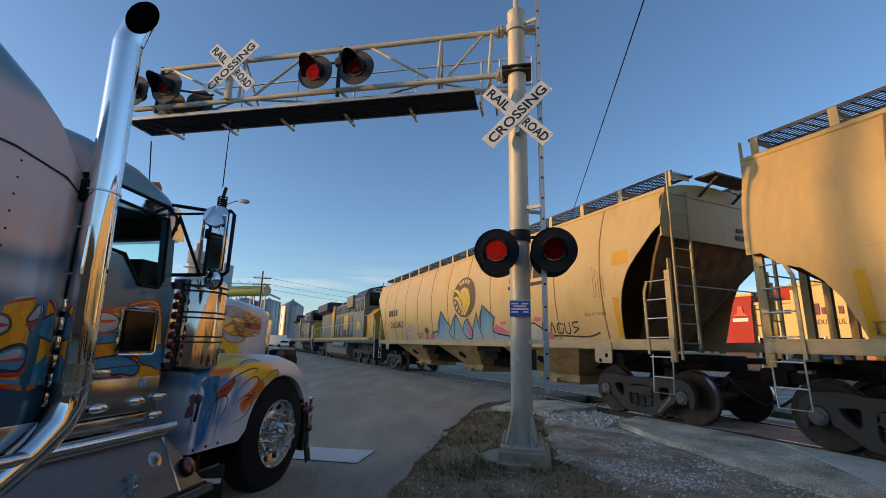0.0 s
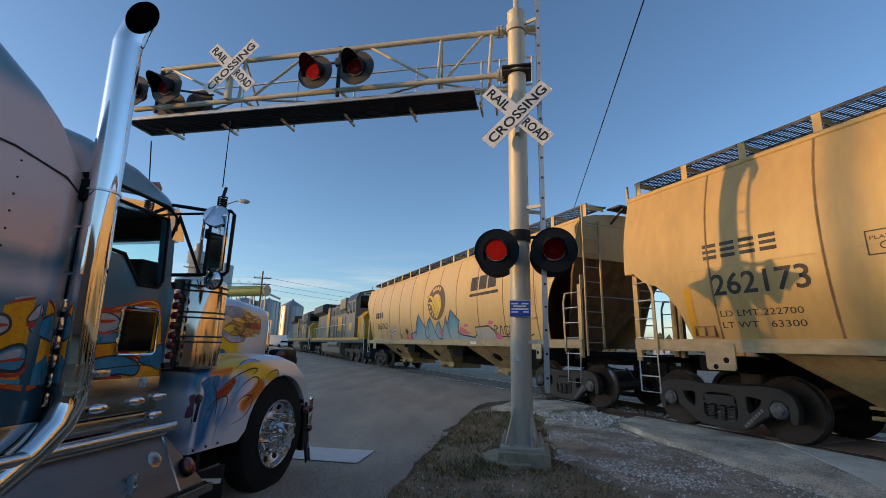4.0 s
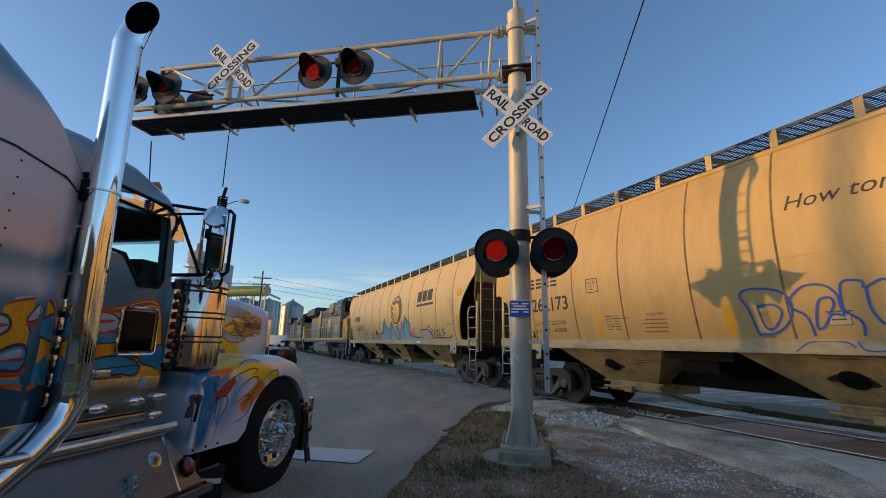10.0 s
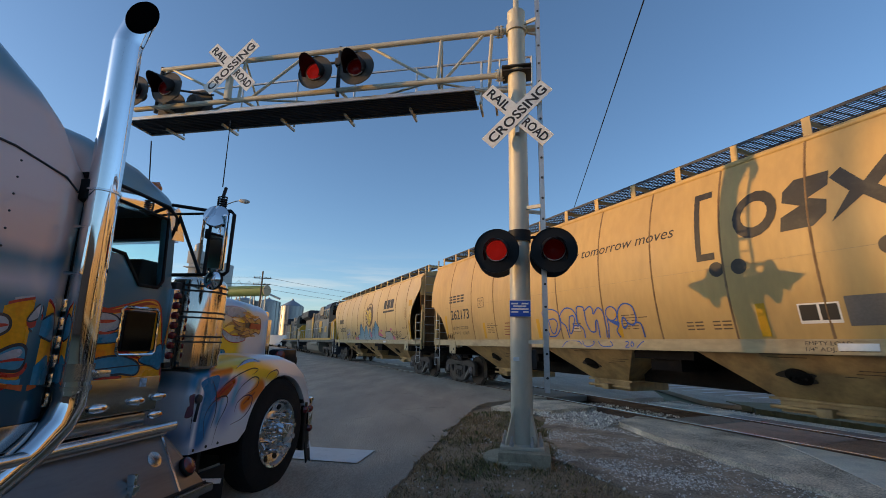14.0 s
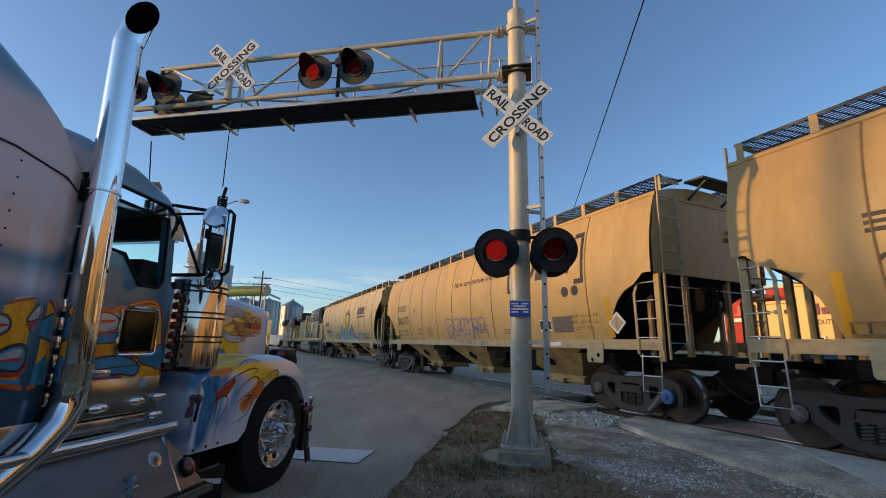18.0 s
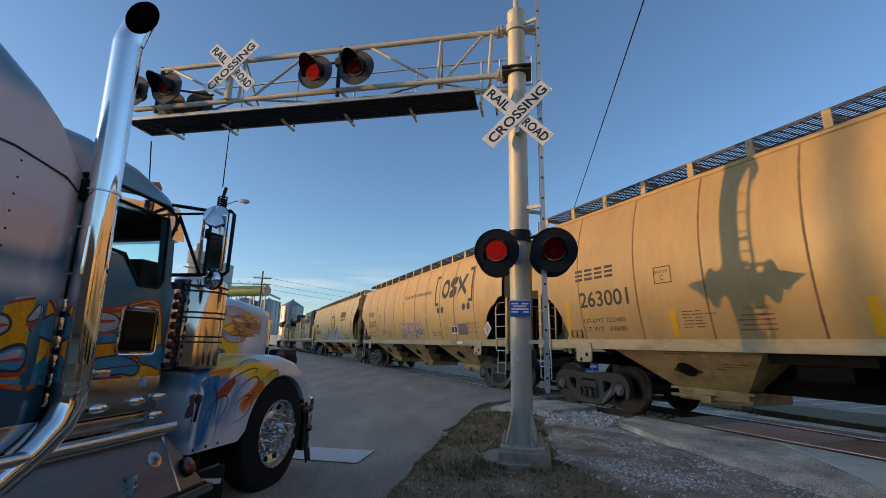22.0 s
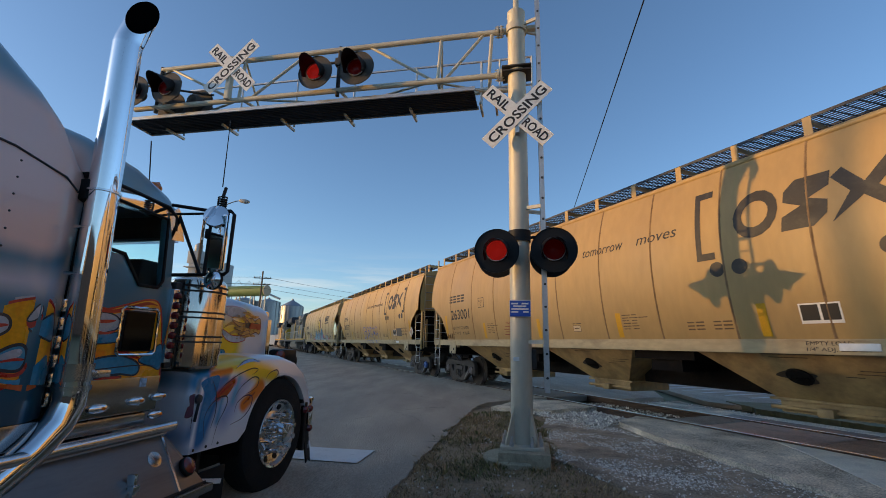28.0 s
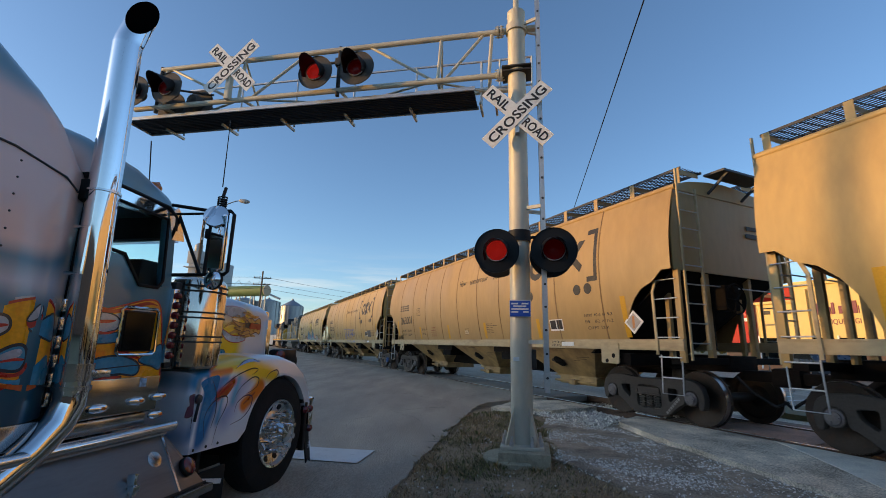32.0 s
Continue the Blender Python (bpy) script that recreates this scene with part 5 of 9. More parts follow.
FENDERPAINT = paint_mat("fender_paint", ((0.0, (0.80, 0.80, 0.82)), (0.5, (0.74, 0.76, 0.80)), (1.0, (0.78, 0.78, 0.78))),
                        (((0.30, 0.36, 0.56), -0.90, 0.79, -0.62, 1.15, 0.1, 0.1), ((0.012, 0.17, 0.30), -1.20, 1.11, -0.98, 1.14, 0.12, 0.04), ((0.008, 0.15, 0.38), -1.02, 1.12, -1.18, 0.72, 0.13, 0.05), ((0.03, 0.26, 0.46), -0.92, 1.06, -0.98, 0.78, 0.05, 0.04), ((0.05, 0.30, 0.50), -0.74, 1.12, -0.80, 0.92, 0.045, 0.04), ((0.85, 0.87, 0.90), -1.19, 1.11, -1.25, 0.64, 0.03, 0.025), (YEL, -0.99, 1.25, -0.62, 1.25, 0.10, 0.05), (YEL, -0.58, 1.18, -0.16, 1.10, 0.075, 0.05), (YEL, -0.42, 1.05, -0.50, 0.93, 0.05, 0.04), (ORA, -1.09, 1.16, -0.87, 1.19, 0.04, 0.02), (ORA, -0.63, 0.87, -0.39, 1.01, 0.07, 0.03), ((0.45, 0.03, 0.01), -1.00, 0.98, -0.82, 1.09, 0.055, 0.025)), 0.5, 1.5, 0.3)
HOODPAINT = paint_mat("bonnet_paint", ((0.0, (0.66, 0.65, 0.66)), (0.5, (0.74, 0.71, 0.70)), (1.0, (0.50, 0.52, 0.60))),
                      ((YEL, -0.9, 1.45, -0.30, 1.38, 0.26, 0.10), (YEL, -0.3, 1.40, 0.0, 1.72, 0.08, 0.08)), 0.9, 2.2, 0.3)
FL_ORANGE = mat("flame_orange", (0.90, 0.38, 0.008), 0.3, var=0.2, scale=3.5, coat=0.5, dirt=(0.80, 0.13, 0.004), dirt_amt=0.9, dirt_lo=0.47)
FL_RED = mat("flame_red", (0.46, 0.022, 0.012), 0.3, var=0.25, scale=5, coat=0.7)
FL_BLUE = mat("flame_blue", (0.02, 0.22, 0.36), 0.3, var=0.35, scale=4, coat=0.7, dirt=(0.10, 0.30, 0.42), dirt_amt=0.7)
FL_FIRE = mat("flame_fire", (0.50, 0.085, 0.008), 0.3, var=0.25, scale=5, coat=0.7)
FL_LILAC = mat("flame_lilac", (0.30, 0.36, 0.56), 0.3, var=0.25, scale=5, coat=0.7)
FL_PEARL = mat("flame_pearl", (0.52, 0.50, 0.54), 0.3, var=0.2, scale=5, coat=0.7)
FL_PLUM = mat("flame_plum", (0.07, 0.012, 0.05), 0.35, var=0.2, coat=0.6)
FL_PINK = mat("flame_pink", (0.40, 0.24, 0.28), 0.35, var=0.2, coat=0.6)
FL_GOLD = mat("flame_gold", (0.55, 0.33, 0.10), 0.3, 0.4, var=0.3, scale=9, coat=0.5)
FL_SILVER = mat("flame_silver", (0.46, 0.48, 0.52), 0.28, 0.1, var=0.15, scale=6, coat=0.7, dirt=(0.12, 0.28, 0.36), dirt_amt=0.6, dirt_lo=0.5)
FL_DARK = mat("flame_outline", (0.015, 0.02, 0.03), 0.4, var=0.1, coat=0.5)
GLASS = bpy.data.materials.new("tinted_glass")
GLASS.use_nodes = True
_b = GLASS.node_tree.nodes["Principled BSDF"]
_b.inputs["Base Color"].default_value, _b.inputs["Roughness"].default_value = (0.80, 0.95, 0.90, 1), 0.0
_b.inputs["Transmission Weight"].default_value, _b.inputs["IOR"].default_value = 1.0, 1.05
MIRROR = mat("mirror_glass", (0.9, 0.9, 0.9), 0.01, 1.0, var=0.0, rvar=0.0)
REDLENS = mat("red_marker_lens", (0.12, 0.006, 0.008), 0.2, var=0.1, coat=0.5)
AMBER = mat("amber_lens", (0.55, 0.13, 0.01), 0.25, var=0.1, coat=0.5)
INTERIOR = mat("cab_interior", (0.03, 0.03, 0.032), 0.8, var=0.2)
BOXMETAL = mat("brushed_aluminium", (0.165, 0.162, 0.156), 0.34, 0.85, var=0.10, scale=3, fine=30, rvar=0.06, stretch=(0.4, 1, 3), dirt=(0.11, 0.107, 0.10), dirt_amt=0.4)
STAINLESS = mat("stainless_panel", (0.40, 0.385, 0.36), 0.20, 1.0, var=0.1, scale=4, fine=60, rvar=0.08, stretch=(1, 1, 4))

TMAT = Matrix.Translation((0, -1.2, -0.046)) @ Matrix.Diagonal((1.08, 1.08, 1.08, 1)) @ Matrix.Translation((0, 1.2, 0))
_o = Vector((-1.682, 4.898, -0.165)) - RP * 1.2
lorry = thing("lorry", "chrome-trimmed long-nose lorry with painted flames, waiting on the road", "lorry", at=Matrix.Translation(_o) @ pose(0, 0, 0, 0, 0, 90 - ROAD_AZ))
YC = -0.09


def T():
    m = Mesh()
    m.m = TMAT
    return m


def tp(name, mesh, material, parent=None, label="", angle=35):
    return part(name, mesh, material, parent or lorry, label, angle=angle)


def section(x, hw, z0, z1, r, n=5, yc=YC, top=0.0):
    """A rounded cross-section of the body at x: half width hw, from z0 to z1, corner radius r at the top; top crowns the middle."""
    pts = [(x, yc - hw, z0)]
    for k in range(n + 1):
        a = math.pi / 2 * k / n
        pts.append((x, yc - hw + r - r * math.cos(a), z1 - r + r * math.sin(a)))
    pts.append((x, yc, z1 + top))
    for k in range(n, -1, -1):
        a = math.pi / 2 * k / n
        pts.append((x, yc + hw - r + r * math.cos(a), z1 - r + r * math.sin(a)))
    pts.append((x, yc + hw, z0))
    return pts


# hood and fenders
m = T()
m.loft([section(-1.42, 0.70, 0.75, 1.84, 0.16, top=0.05), section(-0.9, 0.67, 0.8, 1.83, 0.15, top=0.05), section(-0.1, 0.63, 0.85, 1.80, 0.13, top=0.04), section(0.36, 0.60, 0.9, 1.765, 0.12, top=0.03), section(0.45, 0.59, 0.9, 1.73, 0.11, top=0.03)])
hood = tp("hood", m, HOODPAINT, label="pearl white bonnet with airbrushed flames")
tp("grille", T().box(0.44, 0.53, YC - 0.55, YC + 0.55, 0.7, 1.72, 0.03), CHROME)
tp("hood_trim", T().box(0.40, 0.475, YC - 0.625, YC - 0.575, 0.95, 1.62, 0.015), CHROME)


def arc(cx, cz, r, a0, a1, n=10):
    return [(cx + r * math.cos(math.radians(a0 + (a1 - a0) * k / n)), cz + r * math.sin(math.radians(a0 + (a1 - a0) * k / n))) for k in range(n + 1)]


FEND = [(-1.20, 0.575), (-1.215, 0.9), (-1.19, 1.15), (-1.0, 1.20), (-0.65, 1.245), (-0.3, 1.265), (0.0, 1.25), (0.25, 1.19), (0.45, 1.07), (0.58, 0.90), (0.62, 0.74)]
INNER = arc(0, 0.52, 0.535, 8, 168, 14)
for sy in (1, -1):
    rings = []
    for y, inset in ((-0.62, 0.0), (-1.02, 0.0), (-1.12, 0.01), (-1.17, 0.03), (-1.195, 0.065)):
        yy = y if sy > 0 else 2 * YC - y
        out = [(px * (1 - inset * 0.4), pz - inset * 0.9 if pz > 0.7 else pz) for px, pz in FEND]
        rings.append([(px, yy, pz) for px, pz in out + INNER + [(-0.62, 0.56)]])
    tp("fender", T().loft(rings, closed=True, caps=True), FENDERPAINT, label="sweeping front fender in pearl paint", angle=50)
    yy = sorted((-1.165, -0.30)) if sy > 0 else sorted((2 * YC + 1.165, 2 * YC + 0.30))
    ring_ = lambda r, y: [(px, y, pz) for px, pz in arc(0, 0.52, r, -10, 190, 18)]
    tp("wheel_arch_liner", T().loft([ring_(0.56, yy[0]), ring_(0.56, yy[1]), ring_(0.545, yy[1]), ring_(0.545, yy[0])], closed=False, caps=False), BLACKPAINT, label="black wheel arch liner")
    yi = -0.62 if sy > 0 else 2 * YC + 0.62
    tp("splash_panel", T().box(-1.40, 0.55, yi - 0.01, yi + 0.01, 0.22, 1.10), BLACKPAINT)
# cab: shell with door window openings, roof, visor
CABX0, CABX1 = -2.12, -1.42
m = T()
m.loft([section(-2.36, 0.94, 2.26, 2.62, 0.20, top=0.08), section(CABX0, 0.98, 2.26, 2.61, 0.20, top=0.10), section(-1.75, 0.97, 2.26, 2.56, 0.20, top=0.10), section(-1.5, 0.95, 2.26, 2.44, 0.12, top=0.09), section(-1.36, 0.90, 2.26, 2.34, 0.05, top=0.06)])
tp("roof", m, PAINT)
CAB_LOW = [(-2.12, 0.98), (-1.42, 1.02), (-1.42, 1.76), (-1.60, 1.72), (-1.70, 1.72), (-1.76, 1.80), (-1.84, 1.90), (-2.12, 1.92)]
door_near = None
for sy in (1, -1):
    ys = (-1.08, -1.02) if sy > 0 else (2 * YC + 1.02, 2 * YC + 1.08)
    door = tp("door", T().prism(CAB_LOW, *ys, "y"), PAINT, label="blue cab door with painted flames and a low window")
    door_near = door_near or door
    tp("pillar", T().prism([(-1.50, 1.74), (-1.42, 1.76), (-1.47, 2.30), (-1.55, 2.30)], ys[0] + 0.01, ys[1], "y"), PAINT)
    tp("pillar", T().prism([(-2.12, 1.85), (-2.05, 1.85), (-2.05, 2.30), (-2.12, 2.30)], ys[0] + 0.01, ys[1], "y"), PAINT)
    tp("window_header", T().box(-2.12, -1.47, ys[0] + 0.01, ys[1], 2.22, 2.30), POLISHED)
    g = tp("door_window", T().box(-2.05, -1.52, (ys[0] + ys[1]) / 2 - 0.004, (ys[0] + ys[1]) / 2 + 0.004, 1.72, 2.24), GLASS)
    g.visible_shadow = False
tp("window_trim", T().sweep([(-2.04, -1.085, 1.93), (-1.84, -1.085, 1.91), (-1.76, -1.085, 1.81), (-1.70, -1.085, 1.73), (-1.55, -1.085, 1.73), (-1.515, -1.085, 1.78), (-1.545, -1.085, 2.22), (-2.04, -1.085, 2.24)], 0.012, n=6), BLACKPAINT)
tp("cab_back", T().box(-2.14, -2.10, YC - 0.95, YC + 0.95, 0.9, 1.5), INTERIOR)
tp("cab_floor", T().box(-2.12, -1.40, YC - 0.95, YC + 0.95, 0.9, 0.98), INTERIOR)
tp("firewall", T().box(-1.44, -1.40, YC - 0.93, YC + 0.93, 0.9, 1.80), INTERIOR)
tp("dashboard", T().box(-1.62, -1.42, YC - 0.9, YC + 0.9, 1.45, 1.93, 0.04), INTERIOR)
tp("sun_visor", T().box(-1.50, -1.46, YC - 0.92, YC + 0.92, 2.10, 2.30, 0.01), INTERIOR)
tp("seat", T().box(-2.08, -1.95, -0.85, -0.4, 1.1, 1.95, 0.06).box(-2.05, -1.65, -0.85, -0.4, 1.1, 1.25, 0.05), INTERIOR)
tp("steering_wheel", T().sweep([(-1.70 + 0.06 * math.sin(a * 0.2618), 0.36 + 0.22 * math.cos(a * 0.2618), 1.66 + 0.2 * math.sin(a * 0.2618)) for a in range(25)], 0.014, n=6), INTERIOR)
w = tp("windscreen", T().loft([[(-1.44, YC - 0.9, 1.80), (-1.44, YC + 0.9, 1.80)], [(-1.50, YC - 0.88, 2.28), (-1.50, YC + 0.88, 2.28)]], closed=False, caps=False), GLASS)
w.visible_shadow = False
tp("visor", T().loft([[(-1.47, -1.06, 2.33), (-1.43, -1.0, 2.345), (-1.43, 0.82, 2.345), (-1.47, 0.88, 2.33)], [(-1.42, -1.06, 2.20), (-1.36, -1.0, 2.20), (-1.36, 0.82, 2.20), (-1.42, 0.88, 2.20)], [(-1.40, -1.06, 2.10), (-1.34, -1.0, 2.10), (-1.34, 0.82, 2.10), (-1.40, 0.88, 2.10)], [(-1.41, -1.05, 2.10), (-1.36, -0.99, 2.11), (-1.36, 0.81, 2.11), (-1.41, 0.87, 2.10)]]), CHROME, label="chrome drop visor")
tp("visor_side", T().prism([(-1.54, 2.27), (-1.465, 2.335), (-1.43, 2.295), (-1.37, 2.10), (-1.487, 2.086), (-1.50, 2.147)], -1.078, -1.062, "y"), CHROME)
tp("eyebrow_trim", T().prism([(-2.10, 2.225), (-1.56, 2.215), (-1.58, 2.29), (-1.85, 2.325), (-2.10, 2.335)], -1.082, -1.072, "y"), CHROME, label="polished trim over the door window")
tp("drip_rail", T().sweep([(-2.14, -1.07, 2.34), (-1.9, -1.075, 2.33), (-1.55, -1.075, 2.31), (-1.47, -1.07, 2.26), (-1.46, -1.07, 2.16)], 0.016, n=8), BLACKPAINT)
peep = tp("peep_window", T().box(-1.77, -1.53, -1.092, -1.078, 1.30, 1.56, 0.02), BLACKPAINT, label="small low door window with chrome frame")
tp("peep_frame", T().sweep([(-1.79, -1.09, 1.30), (-1.79, -1.09, 1.56), (-1.77, -1.09, 1.58), (-1.53, -1.09, 1.58), (-1.51, -1.09, 1.56), (-1.50, -1.09, 1.30), (-1.52, -1.09, 1.28), (-1.77, -1.09, 1.28), (-1.79, -1.09, 1.30)], 0.010, n=8), CHROME, peep)
tp("peep_pane", T().box(-1.76, -1.54, -1.097, -1.094, 1.31, 1.55), mat("dark_glass", (0.004, 0.005, 0.005), 0.08, var=0.0, rvar=0.0, spec=0.2), peep)
# sleeper: rounded box with a raked roof
m = T()
def sleeper_ring(x, hw, z1, r):
    return section(x, hw, 0.97, z1, r, n=6, top=0.05)
m.loft([sleeper_ring(-4.7, 1.11, 3.4, 0.3), sleeper_ring(-3.4, 1.11, 3.2, 0.3), sleeper_ring(-2.75, 1.11, 2.87, 0.28), sleeper_ring(-2.52, 1.11, 2.71, 0.25), sleeper_ring(-2.40, 1.105, 2.60, 0.23), sleeper_ring(-2.34, 1.10, 2.50, 0.2), sleeper_ring(-2.28, 1.08, 2.42, 0.18), sleeper_ring(-2.20, 1.03, 2.38, 0.16), sleeper_ring(-2.14, 0.97, 2.36, 0.15)])
sleeper = tp("sleeper", m, PAINT, label="silver and blue sleeper box with painted flames", angle=40)
tp("seam_line", T().sweep([(-4.5, -1.203, 2.32), (-3.2, -1.203, 2.32), (-2.62, -1.203, 2.28), (-2.36, -1.197, 2.22), (-2.26, -1.165, 2.17)], 0.006, n=6), FL_DARK, sleeper)
for k in range(9):
    tp("rivet", T().lathe([(0, 0.006), (0.003, 0.004), (0.004, 0)], (-2.58, -1.2, 2.22 - 0.085 * k), (0, -1, 0), 8), DARKSTEEL, sleeper)
tp("grab_handle", T().sweep([(-2.24, -1.16, 1.72), (-2.22, -1.24, 1.72), (-2.22, -1.24, 1.98), (-2.24, -1.16, 1.98)], 0.014, n=8), CHROME, sleeper)
for k in range(6):
    tp("rib", T().box(-2.18, -2.13, -1.09, -1.05, 1.02 + k * 0.1, 1.09 + k * 0.1, 0.01), CHROME, sleeper)
tp("gap_cover", T().box(-2.16, -2.11, -1.05, -1.0, 0.98, 2.3), INTERIOR)
tp("sleeper_skirt", T().box(-4.7, -2.20, -1.17, -1.12, 0.84, 0.965, 0.01), STAINLESS)
# stack
STX, STY, STR = -2.125, -1.215, 0.078


def stack_x(z):
    """The stack leans back a little."""
    return STX - 0.0323 * (z - 1.10)


m = T().sweep([(stack_x(z), STY, z) for z in (1.10, 1.5, 2.4, 3.14)], STR, n=32, caps=False)
stack = tp("exhaust_pipe", m, CHROME, label="tall polished chrome exhaust stack")
rings, inner = [], []
bend = Vector((0.77, -0.64, 0)).normalized()
toward = Vector((-0.64, -0.77, 0)).normalized()
cross = Vector((0, 0, 1)).cross(bend)
for k in range(7):
    a = math.radians(12 * k / 6)
    c = Vector((stack_x(3.13), STY, 3.13)) + bend * (0.24 * (1 - math.cos(a))) + Vector((0, 0, 0.24 * math.sin(a)))
    u = bend * math.cos(a) - Vector((0, 0, math.sin(a)))
    rings.append([c + u * (STR * math.cos(2 * math.pi * j / 28)) + cross * (STR * math.sin(2 * math.pi * j / 28)) for j in range(28)])
    inner.append([c + u * (0.965 * STR * math.cos(2 * math.pi * j / 28)) + cross * (0.965 * STR * math.sin(2 * math.pi * j / 28)) for j in range(28)])
ax = (bend * math.sin(a) + Vector((0, 0, math.cos(a))))
lip = []
for p in rings[-1]:
    lip.append(p + ax * (0.20 - 2.3 * (p - c).dot(toward)))
rings.append(lip)
inner.append([p - (p - c - ax * (p - c).dot(ax)) * 0.03 - ax * 0.002 for p in lip])
tp("stack_tip", T().loft(rings, closed=True, caps=False), CHROME, stack)
m = T().loft(inner, closed=True, caps=False)
m.add(inner[0], [tuple(range(28))])
tp("stack_mouth", m, mat("pipe_mouth_black", (0.003, 0.003, 0.003), 1.0, var=0.2, spec=0.0), stack, "black mouth")
m = T().sweep([(STX, STY, 1.10), (STX, STY, 1.04), (STX - 0.04, STY, 0.94), (STX - 0.13, STY + 0.01, 0.83), (STX - 0.3, STY + 0.03, 0.68), (STX - 0.5, STY + 0.07, 0.56), (STX - 0.7, STY + 0.16, 0.50), (STX - 0.9, STY + 0.4, 0.48)], 0.076, n=24, caps=False)
tp("elbow", m, CHROME, stack, "bent chrome elbow pipe")
for z, w in ((1.20, 0.09), (1.12, 0.02), (2.20, 0.012)):
    tp("clamp", T().lathe([(-w / 2, STR), (-w / 2, STR + 0.008), (w / 2, STR + 0.008), (w / 2, STR)], (stack_x(z), STY, z), (0, 0, 1), 28), POLISHED, stack)
tp("clamp_bolt", T().box(STX + 0.06, STX + 0.13, STY - 0.09, STY - 0.05, 1.17, 1.21, 0.006), POLISHED, stack)
tp("stack_bracket", T().box(STX - 0.12, STX - 0.02, STY + 0.02, -1.1, 2.14, 2.26, 0.01).beam((STX - 0.05, STY, 2.31), (STX - 0.05, -1.05, 2.31), 0.03, 0.03), BLACKPAINT)
# stainless side panel, step box, tool box
tp("side_panel", T().box(-2.10, -1.44, -1.115, -1.09, 0.92, 1.14, 0.006), STAINLESS)
tp("lower_panel", T().box(-2.10, -1.55, -1.15, -1.11, 0.84, 0.915, 0.01), STAINLESS)
for x, z in ((-1.87, 0.975), (-1.61, 0.99), (-1.43, 1.0), (-1.44, 0.885)):
    m = T()
    m.m = TMAT @ Matrix.Translation((x, -1.118, z)) @ Matrix.Diagonal((1, 1, 0.42, 1))
    lamp = tp("marker_light", m.lathe([(0, 0.066), (0.012, 0.062), (0.022, 0.04), (0.026, 0.0)], (0, 0, 0), (0, -1, 0), 22), CHROME, label="oval chrome marker light")
    m = T()
    m.m = TMAT @ Matrix.Translation((x + 0.02, -1.138, z)) @ Matrix.Diagonal((1, 1, 0.42, 1))
    tp("amber_lens", m.lathe([(0.0, 0.022), (0.005, 0.018), (0.007, 0.0)], (0, 0, 0), (0, -1, 0), 14), AMBER, lamp)
tp("sticker", T().box(-1.60, -1.55, -1.1185, -1.1155, 1.075, 1.13), mat("sticker_pale_blue", (0.30, 0.45, 0.62), 0.5, var=0.5, scale=40), label="small pale blue sticker")
tp("running_board", T().box(-2.9, -1.42, -1.22, -0.95, 0.76, 0.82, 0.015).cyl((-2.9, -1.24, 0.815), (-1.40, -1.24, 0.815), 0.033, n=14), POLISHED, label="polished aluminium step edge")
m = T().loft([[(x, -1.20, 0.765), (x, -1.40, 0.44), (x, -1.36, 0.28), (x, -0.8, 0.28), (x, -0.8, 0.765)] for x in (-3.2, -1.46)])
box_ = tp("tool_box", m, BOXMETAL, label="polished sloping tool box under the cab")
m = T().loft([[(-1.46, -1.20, 0.765), (-1.46, -1.40, 0.44), (-1.46, -1.36, 0.28), (-1.46, -0.8, 0.28), (-1.46, -0.8, 0.765)], [(-1.39, -1.19, 0.74), (-1.22, -1.385, 0.43), (-1.22, -1.35, 0.28), (-1.22, -0.8, 0.28), (-1.39, -0.8, 0.74)]])
tp("box_end", m, BOXMETAL, box_)
tp("box_edge", T().beam((-1.46, -1.203, 0.77), (-1.46, -1.405, 0.437), 0.016, 0.01).beam((-3.2, -1.203, 0.772), (-1.46, -1.203, 0.772), 0.014, 0.01), POLISHED, box_)
tp("box_light", T().lathe([(0, 0.062), (0.02, 0.062), (0.03, 0.05), (0.03, 0.0)], (-1.335, -1.325, 0.545), (0.1, -1, 0.55), 22), BLACKPAINT, box_)
tp("box_light_lens", T().lathe([(0.031, 0.055), (0.04, 0.035), (0.043, 0.0)], (-1.335, -1.325, 0.545), (0.1, -1, 0.55), 20), REDLENS, box_)
tp("box_latch", T().box(-1.79, -1.765, -1.375, -1.32, 0.50, 0.62, 0.008).box(-1.80, -1.755, -1.385, -1.34, 0.52, 0.56, 0.006), CHROME, box_)
tp("box_seam", T().beam((-3.2, -1.40, 0.432), (-1.22, -1.40, 0.432), 0.01, 0.012), DARKSTEEL, box_)
tp("box_lip", T().box(-3.2, -1.20, -1.45, -1.36, 0.375, 0.425, 0.008), STAINLESS, box_)
tp("box_filler", T().lathe([(0, 0.05), (0.004, 0.05), (0.006, 0.035), (0.006, 0.0)], (-1.56, -1.275, 0.64), (0, -1, 0.6), 18), STAINLESS, box_)
# air cleaner
CANISTER = mat("smoked_stainless", (0.80, 0.70, 0.58), 0.12, 1.0, var=0.12, scale=3, fine=30, rvar=0.05, stretch=(4, 4, 0.3))
ac = tp("air_cleaner", T().lathe([(0, 0.0), (0, 0.19), (0.02, 0.208), (0.62, 0.208), (0.66, 0.198), (0.69, 0.16), (0.70, 0.0)], (-1.085, -1.02, 1.17), (0, 0, 1), 36), CANISTER, label="tall chrome canister air cleaner")
for z in (1.36, 1.40, 1.54, 1.58, 1.74, 1.78):
    tp("band", T().lathe([(0, 0.209), (0, 0.215), (0.012, 0.215), (0.012, 0.209)], (-1.085, -1.02, z), (0, 0, 1), 36), DARKSTEEL, ac)
